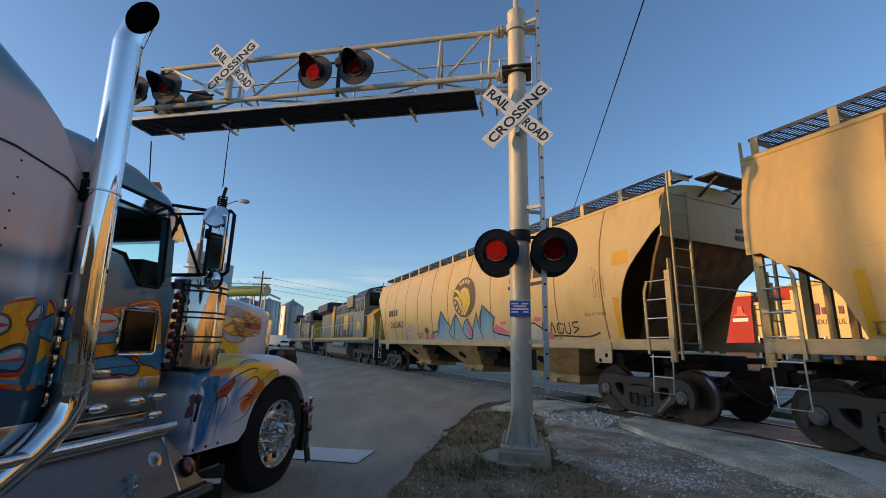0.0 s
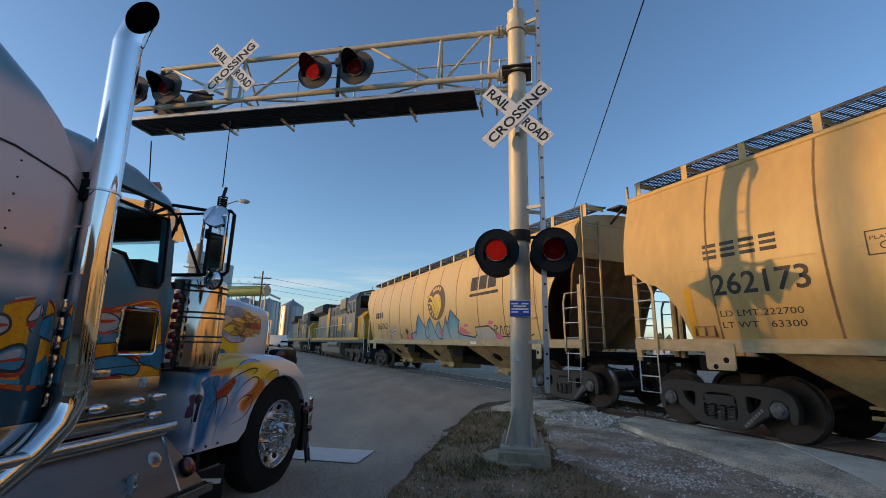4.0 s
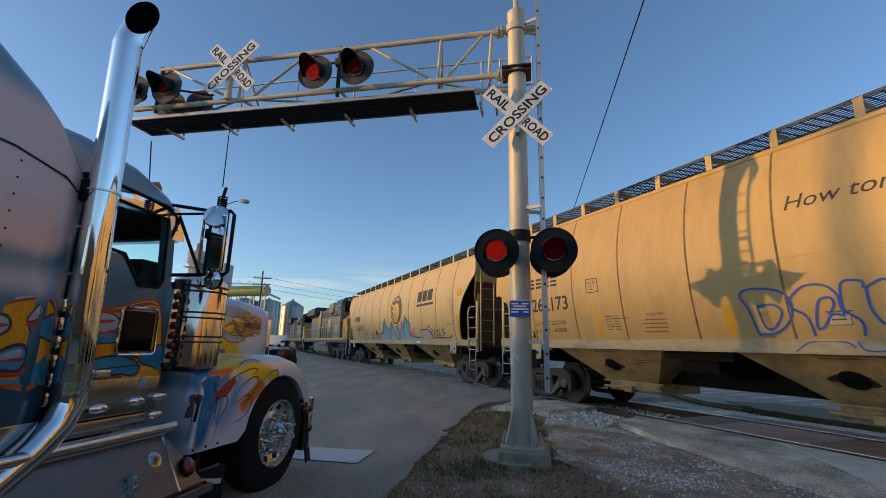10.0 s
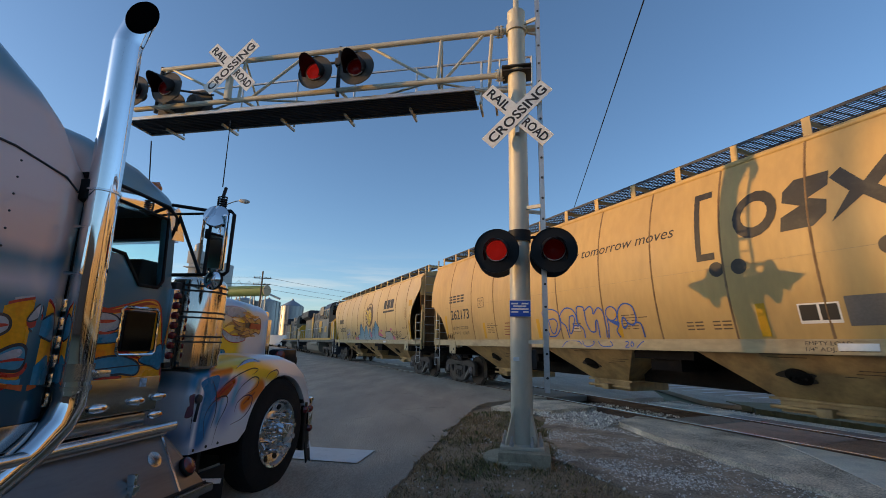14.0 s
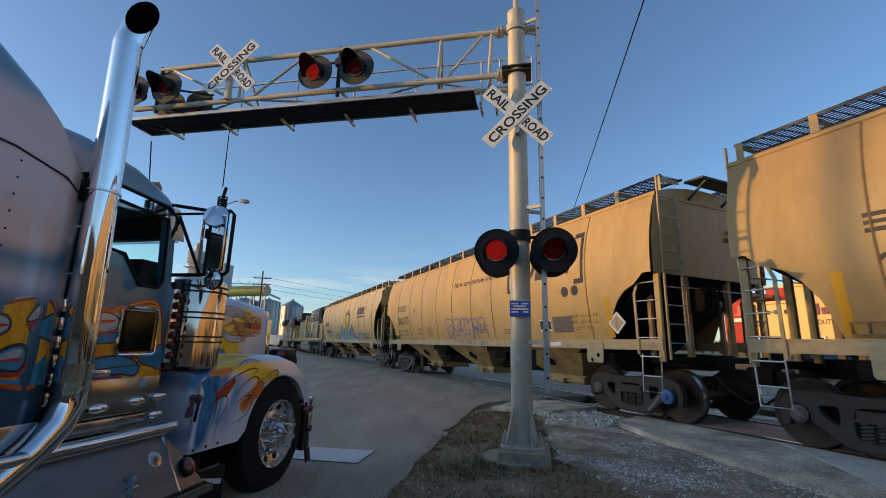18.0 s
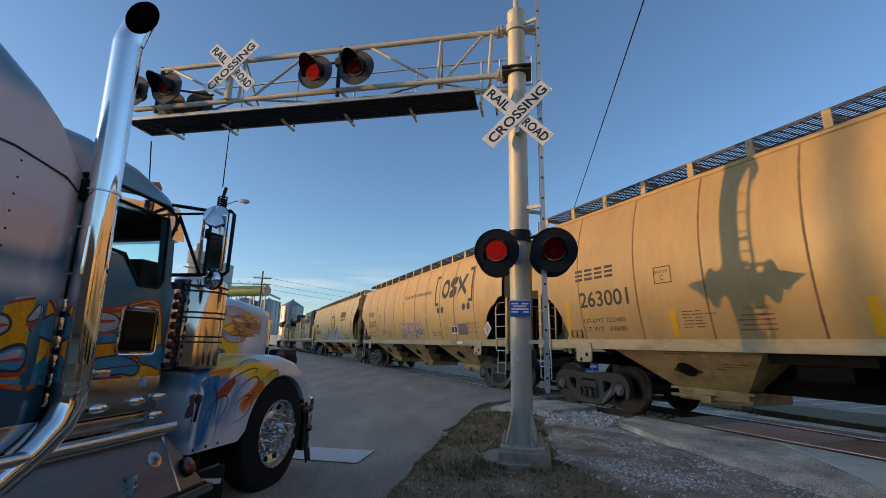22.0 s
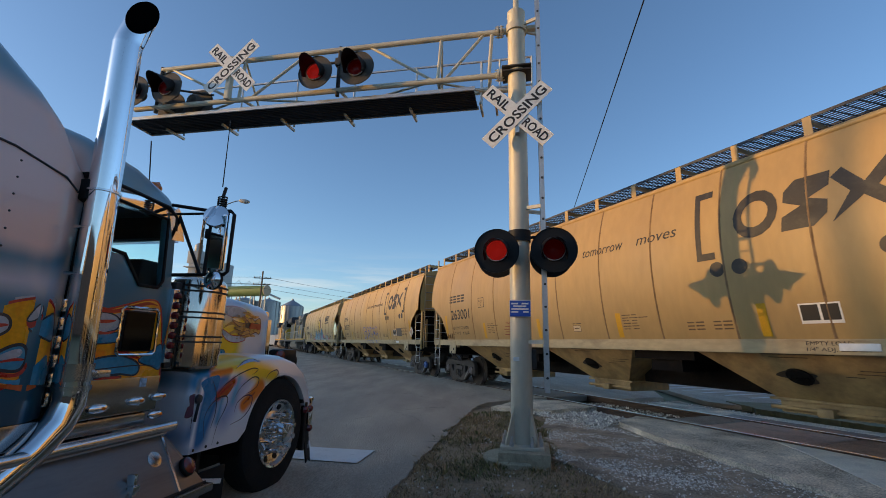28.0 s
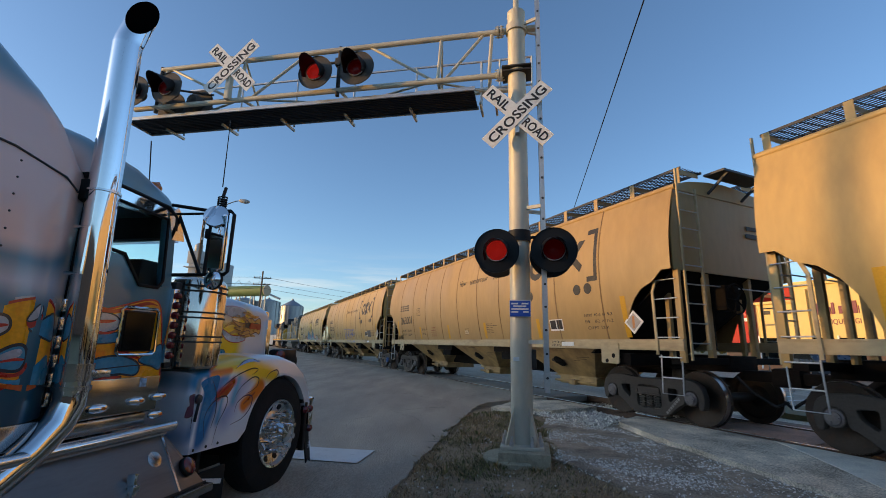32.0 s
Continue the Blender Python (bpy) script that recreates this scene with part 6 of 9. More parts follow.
tp("louvre_panel", T().box(-1.36, -1.29, -1.06, -0.95, 1.18, 1.80, 0.02), DARKSTEEL, ac)
strip = tp("light_strip", T().box(-1.425, -1.365, -1.11, -1.05, 1.22, 1.74, 0.01), POLISHED)
for k in range(7):
    tp("bullet_light", T().lathe([(0, 0.026), (0.02, 0.026), (0.035, 0.018), (0.04, 0)], (-1.395, -1.105, 1.27 + 0.07 * k), (0, -1, 0), 14), REDLENS, strip)
# mirrors
mir = tp("mirror", T().box(-1.46, -1.42, -1.49, -1.37, 1.86, 2.28, 0.02), CHROME, label="tall chrome side mirror on a tube frame")
tp("mirror_glass", T().box(-1.464, -1.461, -1.48, -1.38, 1.88, 2.26), MIRROR, mir)
tp("mirror_frame", T().sweep([(-1.42, -1.33, 1.84), (-1.42, -1.33, 2.26), (-1.42, -1.40, 2.31), (-1.42, -1.48, 2.31), (-1.42, -1.515, 2.28), (-1.42, -1.515, 1.86), (-1.42, -1.49, 1.84), (-1.42, -1.06, 1.84)], 0.013, n=8), BLACKPAINT, mir)
tp("mirror_arm", T().cyl((-1.52, -1.07, 2.34), (-1.43, -1.40, 2.30), 0.013, n=8).cyl((-1.46, -1.07, 2.29), (-1.43, -1.42, 2.29), 0.010, n=8).cyl((-1.44, -1.07, 2.28), (-1.40, -1.28, 1.84), 0.012, n=8), BLACKPAINT, mir)
tp("round_mirror", T().lathe([(0, 0.085), (0.01, 0.09), (0.03, 0.06), (0.04, 0)], (-1.47, -1.405, 2.262), (0.9, 0.35, -0.25), 24), CHROME, mir)
tp("round_mirror_glass", T().lathe([(-0.006, 0.0), (-0.004, 0.05), (0.0, 0.084)], (-1.473, -1.406, 2.263), (0.9, 0.35, -0.25), 24), MIRROR, mir)
tp("round_mirror", T().lathe([(0, 0.07), (0.02, 0.07), (0.05, 0.04), (0.06, 0)], (-1.44, -1.42, 1.80), (1, 0, 0), 20), BLACKPAINT, mir)
tp("round_mirror_glass", T().lathe([(-0.02, 0.0), (-0.014, 0.04), (0.0, 0.066)], (-1.442, -1.42, 1.80), (1, 0, 0), 20), MIRROR, mir)
tp("mirror_clip", T().box(-1.46, -1.42, -1.36, -1.32, 2.10, 2.17, 0.006), BLACKPAINT, mir)
ant = tp("antenna", T().cyl((-1.42, -1.40, 2.42), (-1.40, -1.40, 2.50), 0.012, n=8).cyl((-1.42, -1.385, 2.50), (-1.42, -1.375, 3.05), 0.0045, 0.003, n=6).cyl((-1.42, -1.40, 2.27), (-1.42, -1.40, 2.33), 0.02, n=10), BLACKPAINT)
tp("antenna_coil", T().sweep([(-1.42 + 0.03 * math.cos(k * 0.7), -1.40 + 0.03 * math.sin(k * 0.7), 2.325 + 0.0018 * k) for k in range(54)], 0.006, n=5), DARKSTEEL, ant)
ant2 = tp("antenna", T().cyl((-1.44, -0.75, 2.56), (-1.484, -0.75, 2.886), 0.005, n=6).lathe([(0, 0.02), (0.03, 0.012), (0.04, 0.0)], (-1.44, -0.75, 2.52), (0, 0, 1), 10), BLACKPAINT)
tp("roof_light", T().lathe([(0, 0.0), (0, 0.05), (0.06, 0.045), (0.10, 0.0)], (-1.45, -0.80, 2.48), (0.4, -0.2, 1), 14), AMBER)
for y in (-0.62, -0.35, -0.09, 0.17, 0.44):
    tp("roof_light", T().lathe([(0, 0.0), (0, 0.045), (0.05, 0.035), (0.07, 0.0)], (-1.43, y, 2.53 - abs(y - YC) * 0.08), (0.5, 0, 1), 14), AMBER)
tp("air_horn", T().cyl((-1.95, -0.35, 2.70), (-1.6, -0.35, 2.70), 0.02, 0.045, n=14).box(-1.97, -1.90, -0.40, -0.30, 2.62, 2.76, 0.01), CHROME)
# front wheel
RIMMETAL = mat("polished_rim", (0.62, 0.61, 0.60), 0.28, 1.0, var=0.1, scale=5, rvar=0.08)
def road_wheel(x, y, r=0.525):
    w = tp("wheel", T().lathe([(0.0, 0.31), (0.01, 0.36), (0.0, 0.43), (0.03, 0.50), (0.07, 0.52), (0.21, 0.52), (0.25, 0.50), (0.28, 0.43), (0.27, 0.36), (0.28, 0.30)], (x, y, 0.52), (0, 1, 0), 48), TYRE, label="heavy tyre on a polished rim")
    rim = T().lathe([(0.02, 0.315), (-0.005, 0.305), (0.0, 0.29), (0.04, 0.275), (0.07, 0.20), (0.05, 0.15), (0.02, 0.14), (0.02, 0.0)], (x, y, 0.52), (0, 1, 0), 48)
    tp("rim", rim, RIMMETAL, w)
    for k in range(10):
        a = 2 * math.pi * k / 10
        c = (x + 0.235 * math.cos(a), y + 0.05, 0.52 + 0.235 * math.sin(a))
        tp("hand_hole", T().lathe([(-0.001, 0.0), (-0.001, 0.026), (0.006, 0.028)], c, (0.42 * math.cos(a), 1, 0.42 * math.sin(a)), 14), BLACKPAINT, w)
        c = (x + 0.165 * math.cos(a + 0.3), y + 0.06, 0.52 + 0.165 * math.sin(a + 0.3))
        tp("lug_nut", T().cyl(c, (c[0], y - 0.075, c[2]), 0.021, 0.016, n=10).cyl((c[0], y - 0.075, c[2]), (c[0], y - 0.085, c[2]), 0.026, n=10), CHROME, w)
    tp("hub_cap", T().lathe([(0.03, 0.115), (-0.03, 0.11), (-0.06, 0.085), (-0.10, 0.08), (-0.11, 0.0)], (x, y, 0.52), (0, 1, 0), 24), CHROME, w)
    return w


road_wheel(0.0, -1.195)
tp("wheel", T().lathe([(0, 0.3), (0, 0.43), (0.05, 0.52), (0.23, 0.52), (0.28, 0.43), (0.28, 0.3)], (0, 2 * YC + 0.915, 0.52), (0, 1, 0), 36), TYRE)
for x in (-5.3, -6.6):
    for y in (-1.2, 0.74):
        tp("wheel", T().lathe([(0, 0.0), (0, 0.43), (0.05, 0.52), (0.23, 0.52), (0.28, 0.43), (0.28, 0.0)], (x, y, 0.52), (0, 1, 0), 32), TYRE)
tp("axle", T().cyl((0, -0.95, 0.52), (0, 0.75, 0.52), 0.06, n=10), DARKSTEEL)
for y in (-0.5, 0.32):
    tp("chassis_rail", T().box(-7.2, 0.55, y - 0.04, y + 0.04, 0.72, 0.98), DARKSTEEL)
tp("engine_block", T().box(-1.3, 0.3, -0.45, 0.27, 0.6, 1.4, 0.05), INTERIOR)
bump_ = tp("bumper", T().box(0.60, 0.72, -1.2, 1.02, 0.22, 0.78, 0.03), CHROME, label="deep chrome bumper")
tp("bumper_bracket", T().box(0.44, 0.60, -1.19, -1.13, 0.74, 0.775).box(0.50, 0.56, -1.2, -1.15, 0.25, 0.74, 0.01), BLACKPAINT, bump_)
for x, z in ((0.50, 0.665), (0.60, 0.665), (0.62, 0.46)):
    tp("bumper_light", T().lathe([(0, 0.036), (0.02, 0.036), (0.035, 0.02), (0.04, 0)], (x, -1.2, z), (-0.6, -1, 0), 16), REDLENS, bump_)
tp("curb_flap", T().prism([(0.53, 0.5), (0.60, 0.5), (0.66, 0.32), (0.72, 0.10), (0.66, 0.14), (0.63, 0.10), (0.57, 0.28)], -1.2, -1.185, "y"), BLACKPAINT, bump_)
pod = tp("headlight_pod", T().box(0.22, 0.56, -1.02, -0.86, 1.16, 1.30, 0.04).box(0.5, 0.62, -1.0, -0.84, 1.12, 1.22, 0.03), BLACKPAINT)
tp("pod_light", T().lathe([(0, 0.055), (0.015, 0.05), (0.03, 0.0)], (0.24, -1.0, 1.235), (-0.6, -0.8, 0), 18), REDLENS, pod)
flap = tp("mud_flap", T().box(-1.02, -0.98, -1.15, -0.7, 0.12, 0.62, 0.005), BLACKPAINT, label="black mud flap with a pale printed bar")
tp("bar", T().beam((-1.07, -1.168, 0.372), (-0.74, -1.168, 0.288), 0.035, 0.012, (0, 1, 0)), PAINTLINE, flap)
tp("flap_edge", T().box(-1.0, -0.68, -1.155, -1.13, 0.10, 0.40, 0.005), BLACKPAINT, flap)
tp("fender_ornament", T().lathe([(0, 0.035), (0.015, 0.03), (0.02, 0)], (-1.15, -1.2, 0.955), (0, -1, 0), 14).beam((-1.15, -1.21, 0.93), (-1.17, -1.21, 0.80), 0.02, 0.008), FL_DARK)
for k in range(3):
    tp("fender_bolt", T().lathe([(0, 0.012), (0.006, 0.008), (0.007, 0)], (-1.14 + 0.13 * k, -1.205, 0.60), (0, -1, 0), 8), DARKSTEEL)


# flames, painted as thin layers: each tongue is a closed curve
def tongue(pts, n=6):
    """A smooth closed outline through the points."""
    out, k = [], len(pts)
    for i in range(k):
        p0, p1, p2, p3 = (Vector(pts[(i + j - 1) % k]) for j in range(4))
        for s in range(n):
            t = s / n
            out.append(tuple(0.5 * ((2 * p1) + (p2 - p0) * t + (2 * p0 - 5 * p1 + 4 * p2 - p3) * t * t + (3 * p1 - p0 - 3 * p2 + p3) * t**3)))
    return out


def flame(parent, material, edge, edge_w, lift, pts, surf, cuts):
    """A painted shape that follows the side surface surf(x, z); edge adds a band just beneath it; cuts are the bends of the surface."""
    def layer(poly, mt, up):
        m = T()
        bm = bmesh.new()
        bm.faces.new([bm.verts.new((px, 0, pz)) for px, pz in poly])
        for ax, vals in enumerate(cuts):
            for c in vals:
                no = (1, 0, 0) if ax == 0 else (0, 0, 1)
                bmesh.ops.bisect_plane(bm, geom=bm.verts[:] + bm.edges[:] + bm.faces[:], plane_co=(c, 0, c), plane_no=no)
        bmesh.ops.triangulate(bm, faces=bm.faces[:])
        bm.verts.index_update()
        m.add([(v.co.x, surf(v.co.x, v.co.z) - up, v.co.z) for v in bm.verts], [[v.index for v in f.verts] for f in bm.faces])
        bm.free()
        tp("flame", m, mt, parent)
    poly = tongue([Vector(p) for p in pts])
    if edge:
        area = sum(poly[i - 1][0] * poly[i][1] - poly[i][0] * poly[i - 1][1] for i in range(len(poly)))
        sg = 1 if area > 0 else -1
        big = []
        for i, p in enumerate(poly):
            d = Vector(poly[(i + 1) % len(poly)]) - Vector(poly[i - 1])
            nrm = Vector((d.y, -d.x)).normalized() if d.length > 1e-6 else Vector((0, 0))
            big.append((p[0] + nrm.x * edge_w * sg, p[1] + nrm.y * edge_w * sg))
        layer(big, edge, 0.001 * lift - 0.0004)
    layer(poly, material, 0.001 * lift)


def lerp_table(table, v):
    """Linear look-up in (position, value) pairs."""
    for (a, x), (b, y) in zip(table, table[1:]):
        if v <= b:
            return x + (y - x) * min(1, max(0, (v - a) / (b - a)))
    return table[-1][1]


def sleeper_side(x, z):
    return YC - lerp_table(((-2.75, 1.11), (-2.40, 1.105), (-2.28, 1.08), (-2.20, 1.03), (-2.14, 0.97)), x)


def hood_side(x, z):
    return YC - lerp_table(((-1.42, 0.70), (-0.9, 0.67), (-0.1, 0.63), (0.36, 0.60), (0.45, 0.59)), x) 


def fender_side(x, z):
    return lerp_table(((0.0, -1.02), (0.009, -1.12), (0.027, -1.17), (0.058, -1.195)), lerp_table(FEND[2:], x) - z)


def door_side(x, z):
    return -1.08


fen = [o for o in lorry.children if o.name.startswith("fender")][0]
# sleeper
C = ((-2.4, -2.28, -2.2), ())
flame(sleeper, FL_SILVER, None, 0, 2, ((-2.597, 1.532), (-2.444, 1.572), (-2.331, 1.590), (-2.246, 1.579), (-2.236, 1.526), (-2.340, 1.566), (-2.438, 1.542), (-2.588, 1.493)), sleeper_side, C)
flame(sleeper, FL_ORANGE, FL_RED, 0.014, 3, ((-2.608, 1.486), (-2.527, 1.516), (-2.439, 1.548), (-2.335, 1.569), (-2.280, 1.546), (-2.245, 1.502), (-2.222, 1.374), (-2.205, 1.258), (-2.275, 1.247), (-2.332, 1.203), (-2.389, 1.180), (-2.539, 1.147)), sleeper_side, C)
flame(sleeper, FL_BLUE, None, 0, 4, ((-2.507, 1.198), (-2.388, 1.178), (-2.328, 1.222), (-2.279, 1.266), (-2.227, 1.282), (-2.194, 1.150), (-2.281, 1.146), (-2.408, 1.159), (-2.504, 1.183)), sleeper_side, C)
flame(sleeper, FL_BLUE, FL_DARK, 0.01, 5, ((-2.376, 1.423), (-2.330, 1.453), (-2.282, 1.485), (-2.243, 1.490), (-2.220, 1.374), (-2.268, 1.373), (-2.326, 1.395)), sleeper_side, C)
flame(sleeper, FL_RED, None, 0, 6, ((-2.402, 1.452), (-2.361, 1.460), (-2.328, 1.496), (-2.321, 1.476), (-2.348, 1.436), (-2.381, 1.423)), sleeper_side, C)
flame(sleeper, FL_SILVER, FL_DARK, 0.008, 7, ((-2.397, 1.461), (-2.379, 1.500), (-2.350, 1.537), (-2.331, 1.524), (-2.335, 1.492), (-2.362, 1.465)), sleeper_side, C)
flame(sleeper, FL_SILVER, FL_DARK, 0.014, 5, ((-2.561, 1.464), (-2.505, 1.473), (-2.477, 1.448), (-2.483, 1.409), (-2.545, 1.384)), sleeper_side, C)
flame(sleeper, FL_RED, None, 0, 7, ((-2.555, 1.434), (-2.493, 1.440), (-2.480, 1.430), (-2.551, 1.416)), sleeper_side, C)
flame(sleeper, FL_BLUE, FL_DARK, 0.016, 5, ((-2.523, 1.276), (-2.454, 1.323), (-2.401, 1.334), (-2.375, 1.307), (-2.376, 1.251), (-2.412, 1.226), (-2.517, 1.249)), sleeper_side, C)
flame(sleeper, FL_SILVER, None, 0, 7, ((-2.502, 1.283), (-2.449, 1.313), (-2.408, 1.323), (-2.390, 1.307), (-2.410, 1.283), (-2.467, 1.274)), sleeper_side, C)
flame(sleeper, FL_RED, None, 0, 8, ((-2.518, 1.256), (-2.433, 1.279), (-2.379, 1.277), (-2.382, 1.267), (-2.430, 1.266)), sleeper_side, C)
flame(sleeper, FL_RED, None, 0, 7, ((-2.513, 1.231), (-2.423, 1.208), (-2.378, 1.222), (-2.360, 1.258), (-2.352, 1.231), (-2.378, 1.198), (-2.438, 1.192), (-2.509, 1.211)), sleeper_side, C)
flame(sleeper, FL_FIRE, None, 0, 6, ((-2.501, 1.171), (-2.408, 1.156), (-2.275, 1.143), (-2.327, 1.120), (-2.403, 1.135), (-2.499, 1.161)), sleeper_side, C)
# door
C = ((), ())
flame(door_near, FL_ORANGE, FL_RED, 0.012, 2, ((-2.029, 1.552), (-1.887, 1.550), (-1.757, 1.589), (-1.605, 1.633), (-1.512, 1.615), (-1.467, 1.481), (-1.425, 1.192), (-1.429, 1.068), (-1.594, 1.085), (-1.764, 1.126), (-1.947, 1.145)), door_side, C)
flame(door_near, FL_SILVER, None, 0, 4, ((-1.974, 1.533), (-1.845, 1.529), (-1.710, 1.564), (-1.616, 1.594), (-1.547, 1.573), (-1.591, 1.558), (-1.684, 1.540), (-1.780, 1.498), (-1.824, 1.523), (-1.958, 1.507)), door_side, C)
flame(door_near, FL_RED, None, 0, 6, ((-1.996, 1.558), (-1.850, 1.556), (-1.717, 1.596), (-1.604, 1.625), (-1.516, 1.606), (-1.587, 1.608), (-1.712, 1.571), (-1.827, 1.537), (-1.975, 1.539)), door_side, C)
flame(door_near, FL_SILVER, FL_DARK, 0.01, 5, ((-1.987, 1.515), (-1.883, 1.529), (-1.813, 1.506), (-1.794, 1.469), (-1.825, 1.433), (-1.967, 1.415)), door_side, C)
flame(door_near, FL_RED, None, 0, 7, ((-1.981, 1.483), (-1.857, 1.493), (-1.821, 1.489), (-1.871, 1.472), (-1.978, 1.470)), door_side, C)
flame(door_near, FL_RED, None, 0, 6, ((-1.970, 1.431), (-1.879, 1.418), (-1.806, 1.430), (-1.858, 1.405), (-1.966, 1.408)), door_side, C)
flame(door_near, FL_BLUE, FL_DARK, 0.008, 5, ((-1.970, 1.395), (-1.858, 1.405), (-1.737, 1.425), (-1.724, 1.401), (-1.803, 1.361), (-1.962, 1.353)), door_side, C)
flame(door_near, FL_BLUE, FL_DARK, 0.012, 4, ((-1.954, 1.177), (-1.939, 1.240), (-1.830, 1.267), (-1.721, 1.264), (-1.632, 1.233), (-1.598, 1.193), (-1.629, 1.155), (-1.753, 1.169), (-1.947, 1.145)), door_side, C)
flame(door_near, FL_DARK, None, 0, 6, ((-1.957, 1.196), (-1.818, 1.206), (-1.620, 1.215), (-1.460, 1.205), (-1.619, 1.208), (-1.816, 1.199), (-1.955, 1.187)), door_side, C)
flame(door_near, FL_BLUE, FL_DARK, 0.008, 4, ((-1.601, 1.250), (-1.504, 1.308), (-1.438, 1.338), (-1.425, 1.188), (-1.493, 1.203), (-1.569, 1.224)), door_side, C)
flame(door_near, FL_RED, None, 0, 6, ((-1.799, 1.303), (-1.712, 1.302), (-1.603, 1.258), (-1.663, 1.259), (-1.737, 1.282)), door_side, C)
flame(door_near, FL_RED, FL_DARK, 0.006, 6, ((-1.943, 1.126), (-1.826, 1.153), (-1.722, 1.147), (-1.747, 1.135), (-1.839, 1.128), (-1.939, 1.107)), door_side, C)
# hood
C = ((-0.9, -0.1, 0.36), ())
flame(hood, FL_SILVER, FL_PINK, 0.008, 3, ((-0.424, 1.679), (-0.234, 1.712), (-0.022, 1.683), (-0.090, 1.615), (-0.308, 1.623)), hood_side, C)
flame(hood, FL_SILVER, FL_RED, 0.008, 3, ((-0.394, 1.490), (-0.223, 1.430), (-0.029, 1.423), (0.009, 1.390), (-0.154, 1.365), (-0.306, 1.396)), hood_side, C)
flame(hood, FL_BLUE, FL_DARK, 0.006, 3, ((-0.410, 1.281), (-0.319, 1.290), (-0.289, 1.232), (-0.387, 1.213)), hood_side, C)
flame(hood, FL_GOLD, FL_PLUM, 0.008, 5, ((-0.02, 1.50), (0.00, 1.585), (0.10, 1.610), (0.16, 1.588), (0.25, 1.620), (0.285, 1.56), (0.275, 1.46), (0.20, 1.475), (0.10, 1.455)), hood_side, C)
for k, (x0, z0, dz) in enumerate(((-0.06, 1.632, 0.03), (-0.24, 1.580, 0.02), (-0.20, 1.505, -0.01), (-0.12, 1.448, -0.02))):
    flame(hood, FL_GOLD, FL_PLUM, 0.006, 6 + k, ((x0, z0), (x0 + 0.09, z0 - dz * 0.9), (0.04, 1.575 - 0.03 * k), (0.08, 1.550 - 0.03 * k), (0.02, 1.540 - 0.03 * k), (x0 + 0.10, z0 - dz * 0.9 - 0.03)), hood_side, C)
flame(hood, FL_RED, None, 0, 12, ((0.07, 1.508), (0.18, 1.506), (0.27, 1.500), (0.272, 1.556), (0.18, 1.560), (0.075, 1.562)), hood_side, C)
flame(hood, FL_DARK, None, 0, 8, ((0.0, 1.515), (0.0, 1.56), (0.12, 1.568), (0.24, 1.565), (0.24, 1.515), (0.12, 1.512)), hood_side, C)
def curve(pts, n=5):
    """A smooth open line through the points."""
    out, k = [], len(pts)
    g = lambda i: Vector(pts[min(max(i, 0), k - 1)])
    for i in range(k - 1):
        p0, p1, p2, p3 = g(i - 1), g(i), g(i + 1), g(i + 2)
        for s in range(n):
            t = s / n
            out.append(tuple(0.5 * ((2 * p1) + (p2 - p0) * t + (2 * p0 - 5 * p1 + 4 * p2 - p3) * t * t + (3 * p1 - p0 - 3 * p2 + p3) * t**3)))
    return out + [tuple(pts[-1])]


# fender: tapering brush lines
def swoosh(parent, material, w, pts, surf):
    """A painted line that thins towards both ends and follows the side surface."""
    line = [Vector(q) for q in curve(pts, 6)]
    rings = []
    for i, q in enumerate(line):
        d = (line[min(i + 1, len(line) - 1)] - line[max(i - 1, 0)]).normalized()
        k = w * (0.15 + 0.85 * math.sin(math.pi * (i + 0.5) / len(line))) / 2
        rings.append([(e.x, surf(e.x, e.y) - 0.003, e.y) for e in (q + Vector((-d.y, d.x)) * k, q - Vector((-d.y, d.x)) * k)])
    tp("brush_line", T().loft(rings, closed=False, caps=False), material, parent)



swoosh(fen, FL_DARK, 0.01, ((-1.019, 1.085), (-0.952, 0.970), (-0.939, 0.834), (-0.974, 0.724)), fender_side)
swoosh(fen, FL_DARK, 0.01, ((-1.036, 0.667), (-1.056, 0.802), (-0.996, 0.900), (-0.882, 0.946), (-0.810, 0.925), (-0.829, 0.845), (-0.896, 0.744), (-0.937, 0.596)), fender_side)
swoosh(fen, FL_PLUM, 0.012, ((-0.708, 0.798), (-0.679, 0.875), (-0.574, 0.923), (-0.481, 0.899), (-0.497, 0.811), (-0.593, 0.742), (-0.741, 0.711)), fender_side)
swoosh(fen, FL_DARK, 0.01, ((-0.944, 0.961), (-0.852, 1.038), (-0.686, 1.108), (-0.511, 1.146), (-0.432, 1.128), (-0.517, 1.089)), fender_side)
swoosh(fen, FL_DARK, 0.01, ((-0.724, 0.920), (-0.643, 1.003), (-0.496, 1.068), (-0.408, 1.048), (-0.437, 0.977), (-0.568, 0.936)), fender_side)
swoosh(fen, FL_LILAC, 0.022, ((-0.734, 1.166), (-0.634, 1.199), (-0.516, 1.214), (-0.419, 1.197)), fender_side)
swoosh(fen, FL_DARK, 0.007, ((-0.760, 1.149), (-0.650, 1.204), (-0.509, 1.224), (-0.402, 1.201)), fender_side)
swoosh(fen, FL_PLUM, 0.01, ((-0.300, 1.035), (-0.237, 1.092), (-0.125, 1.113), (-0.098, 1.074), (-0.185, 1.017)), fender_side)
swoosh(fen, FL_DARK, 0.008, ((-1.185, 0.743), (-1.185, 0.812), (-1.185, 0.890), (-1.185, 0.976)), fender_side)
swoosh(fen, FL_RED, 0.02, ((-0.929, 0.951), (-0.858, 0.995), (-0.768, 1.041)), fender_side)
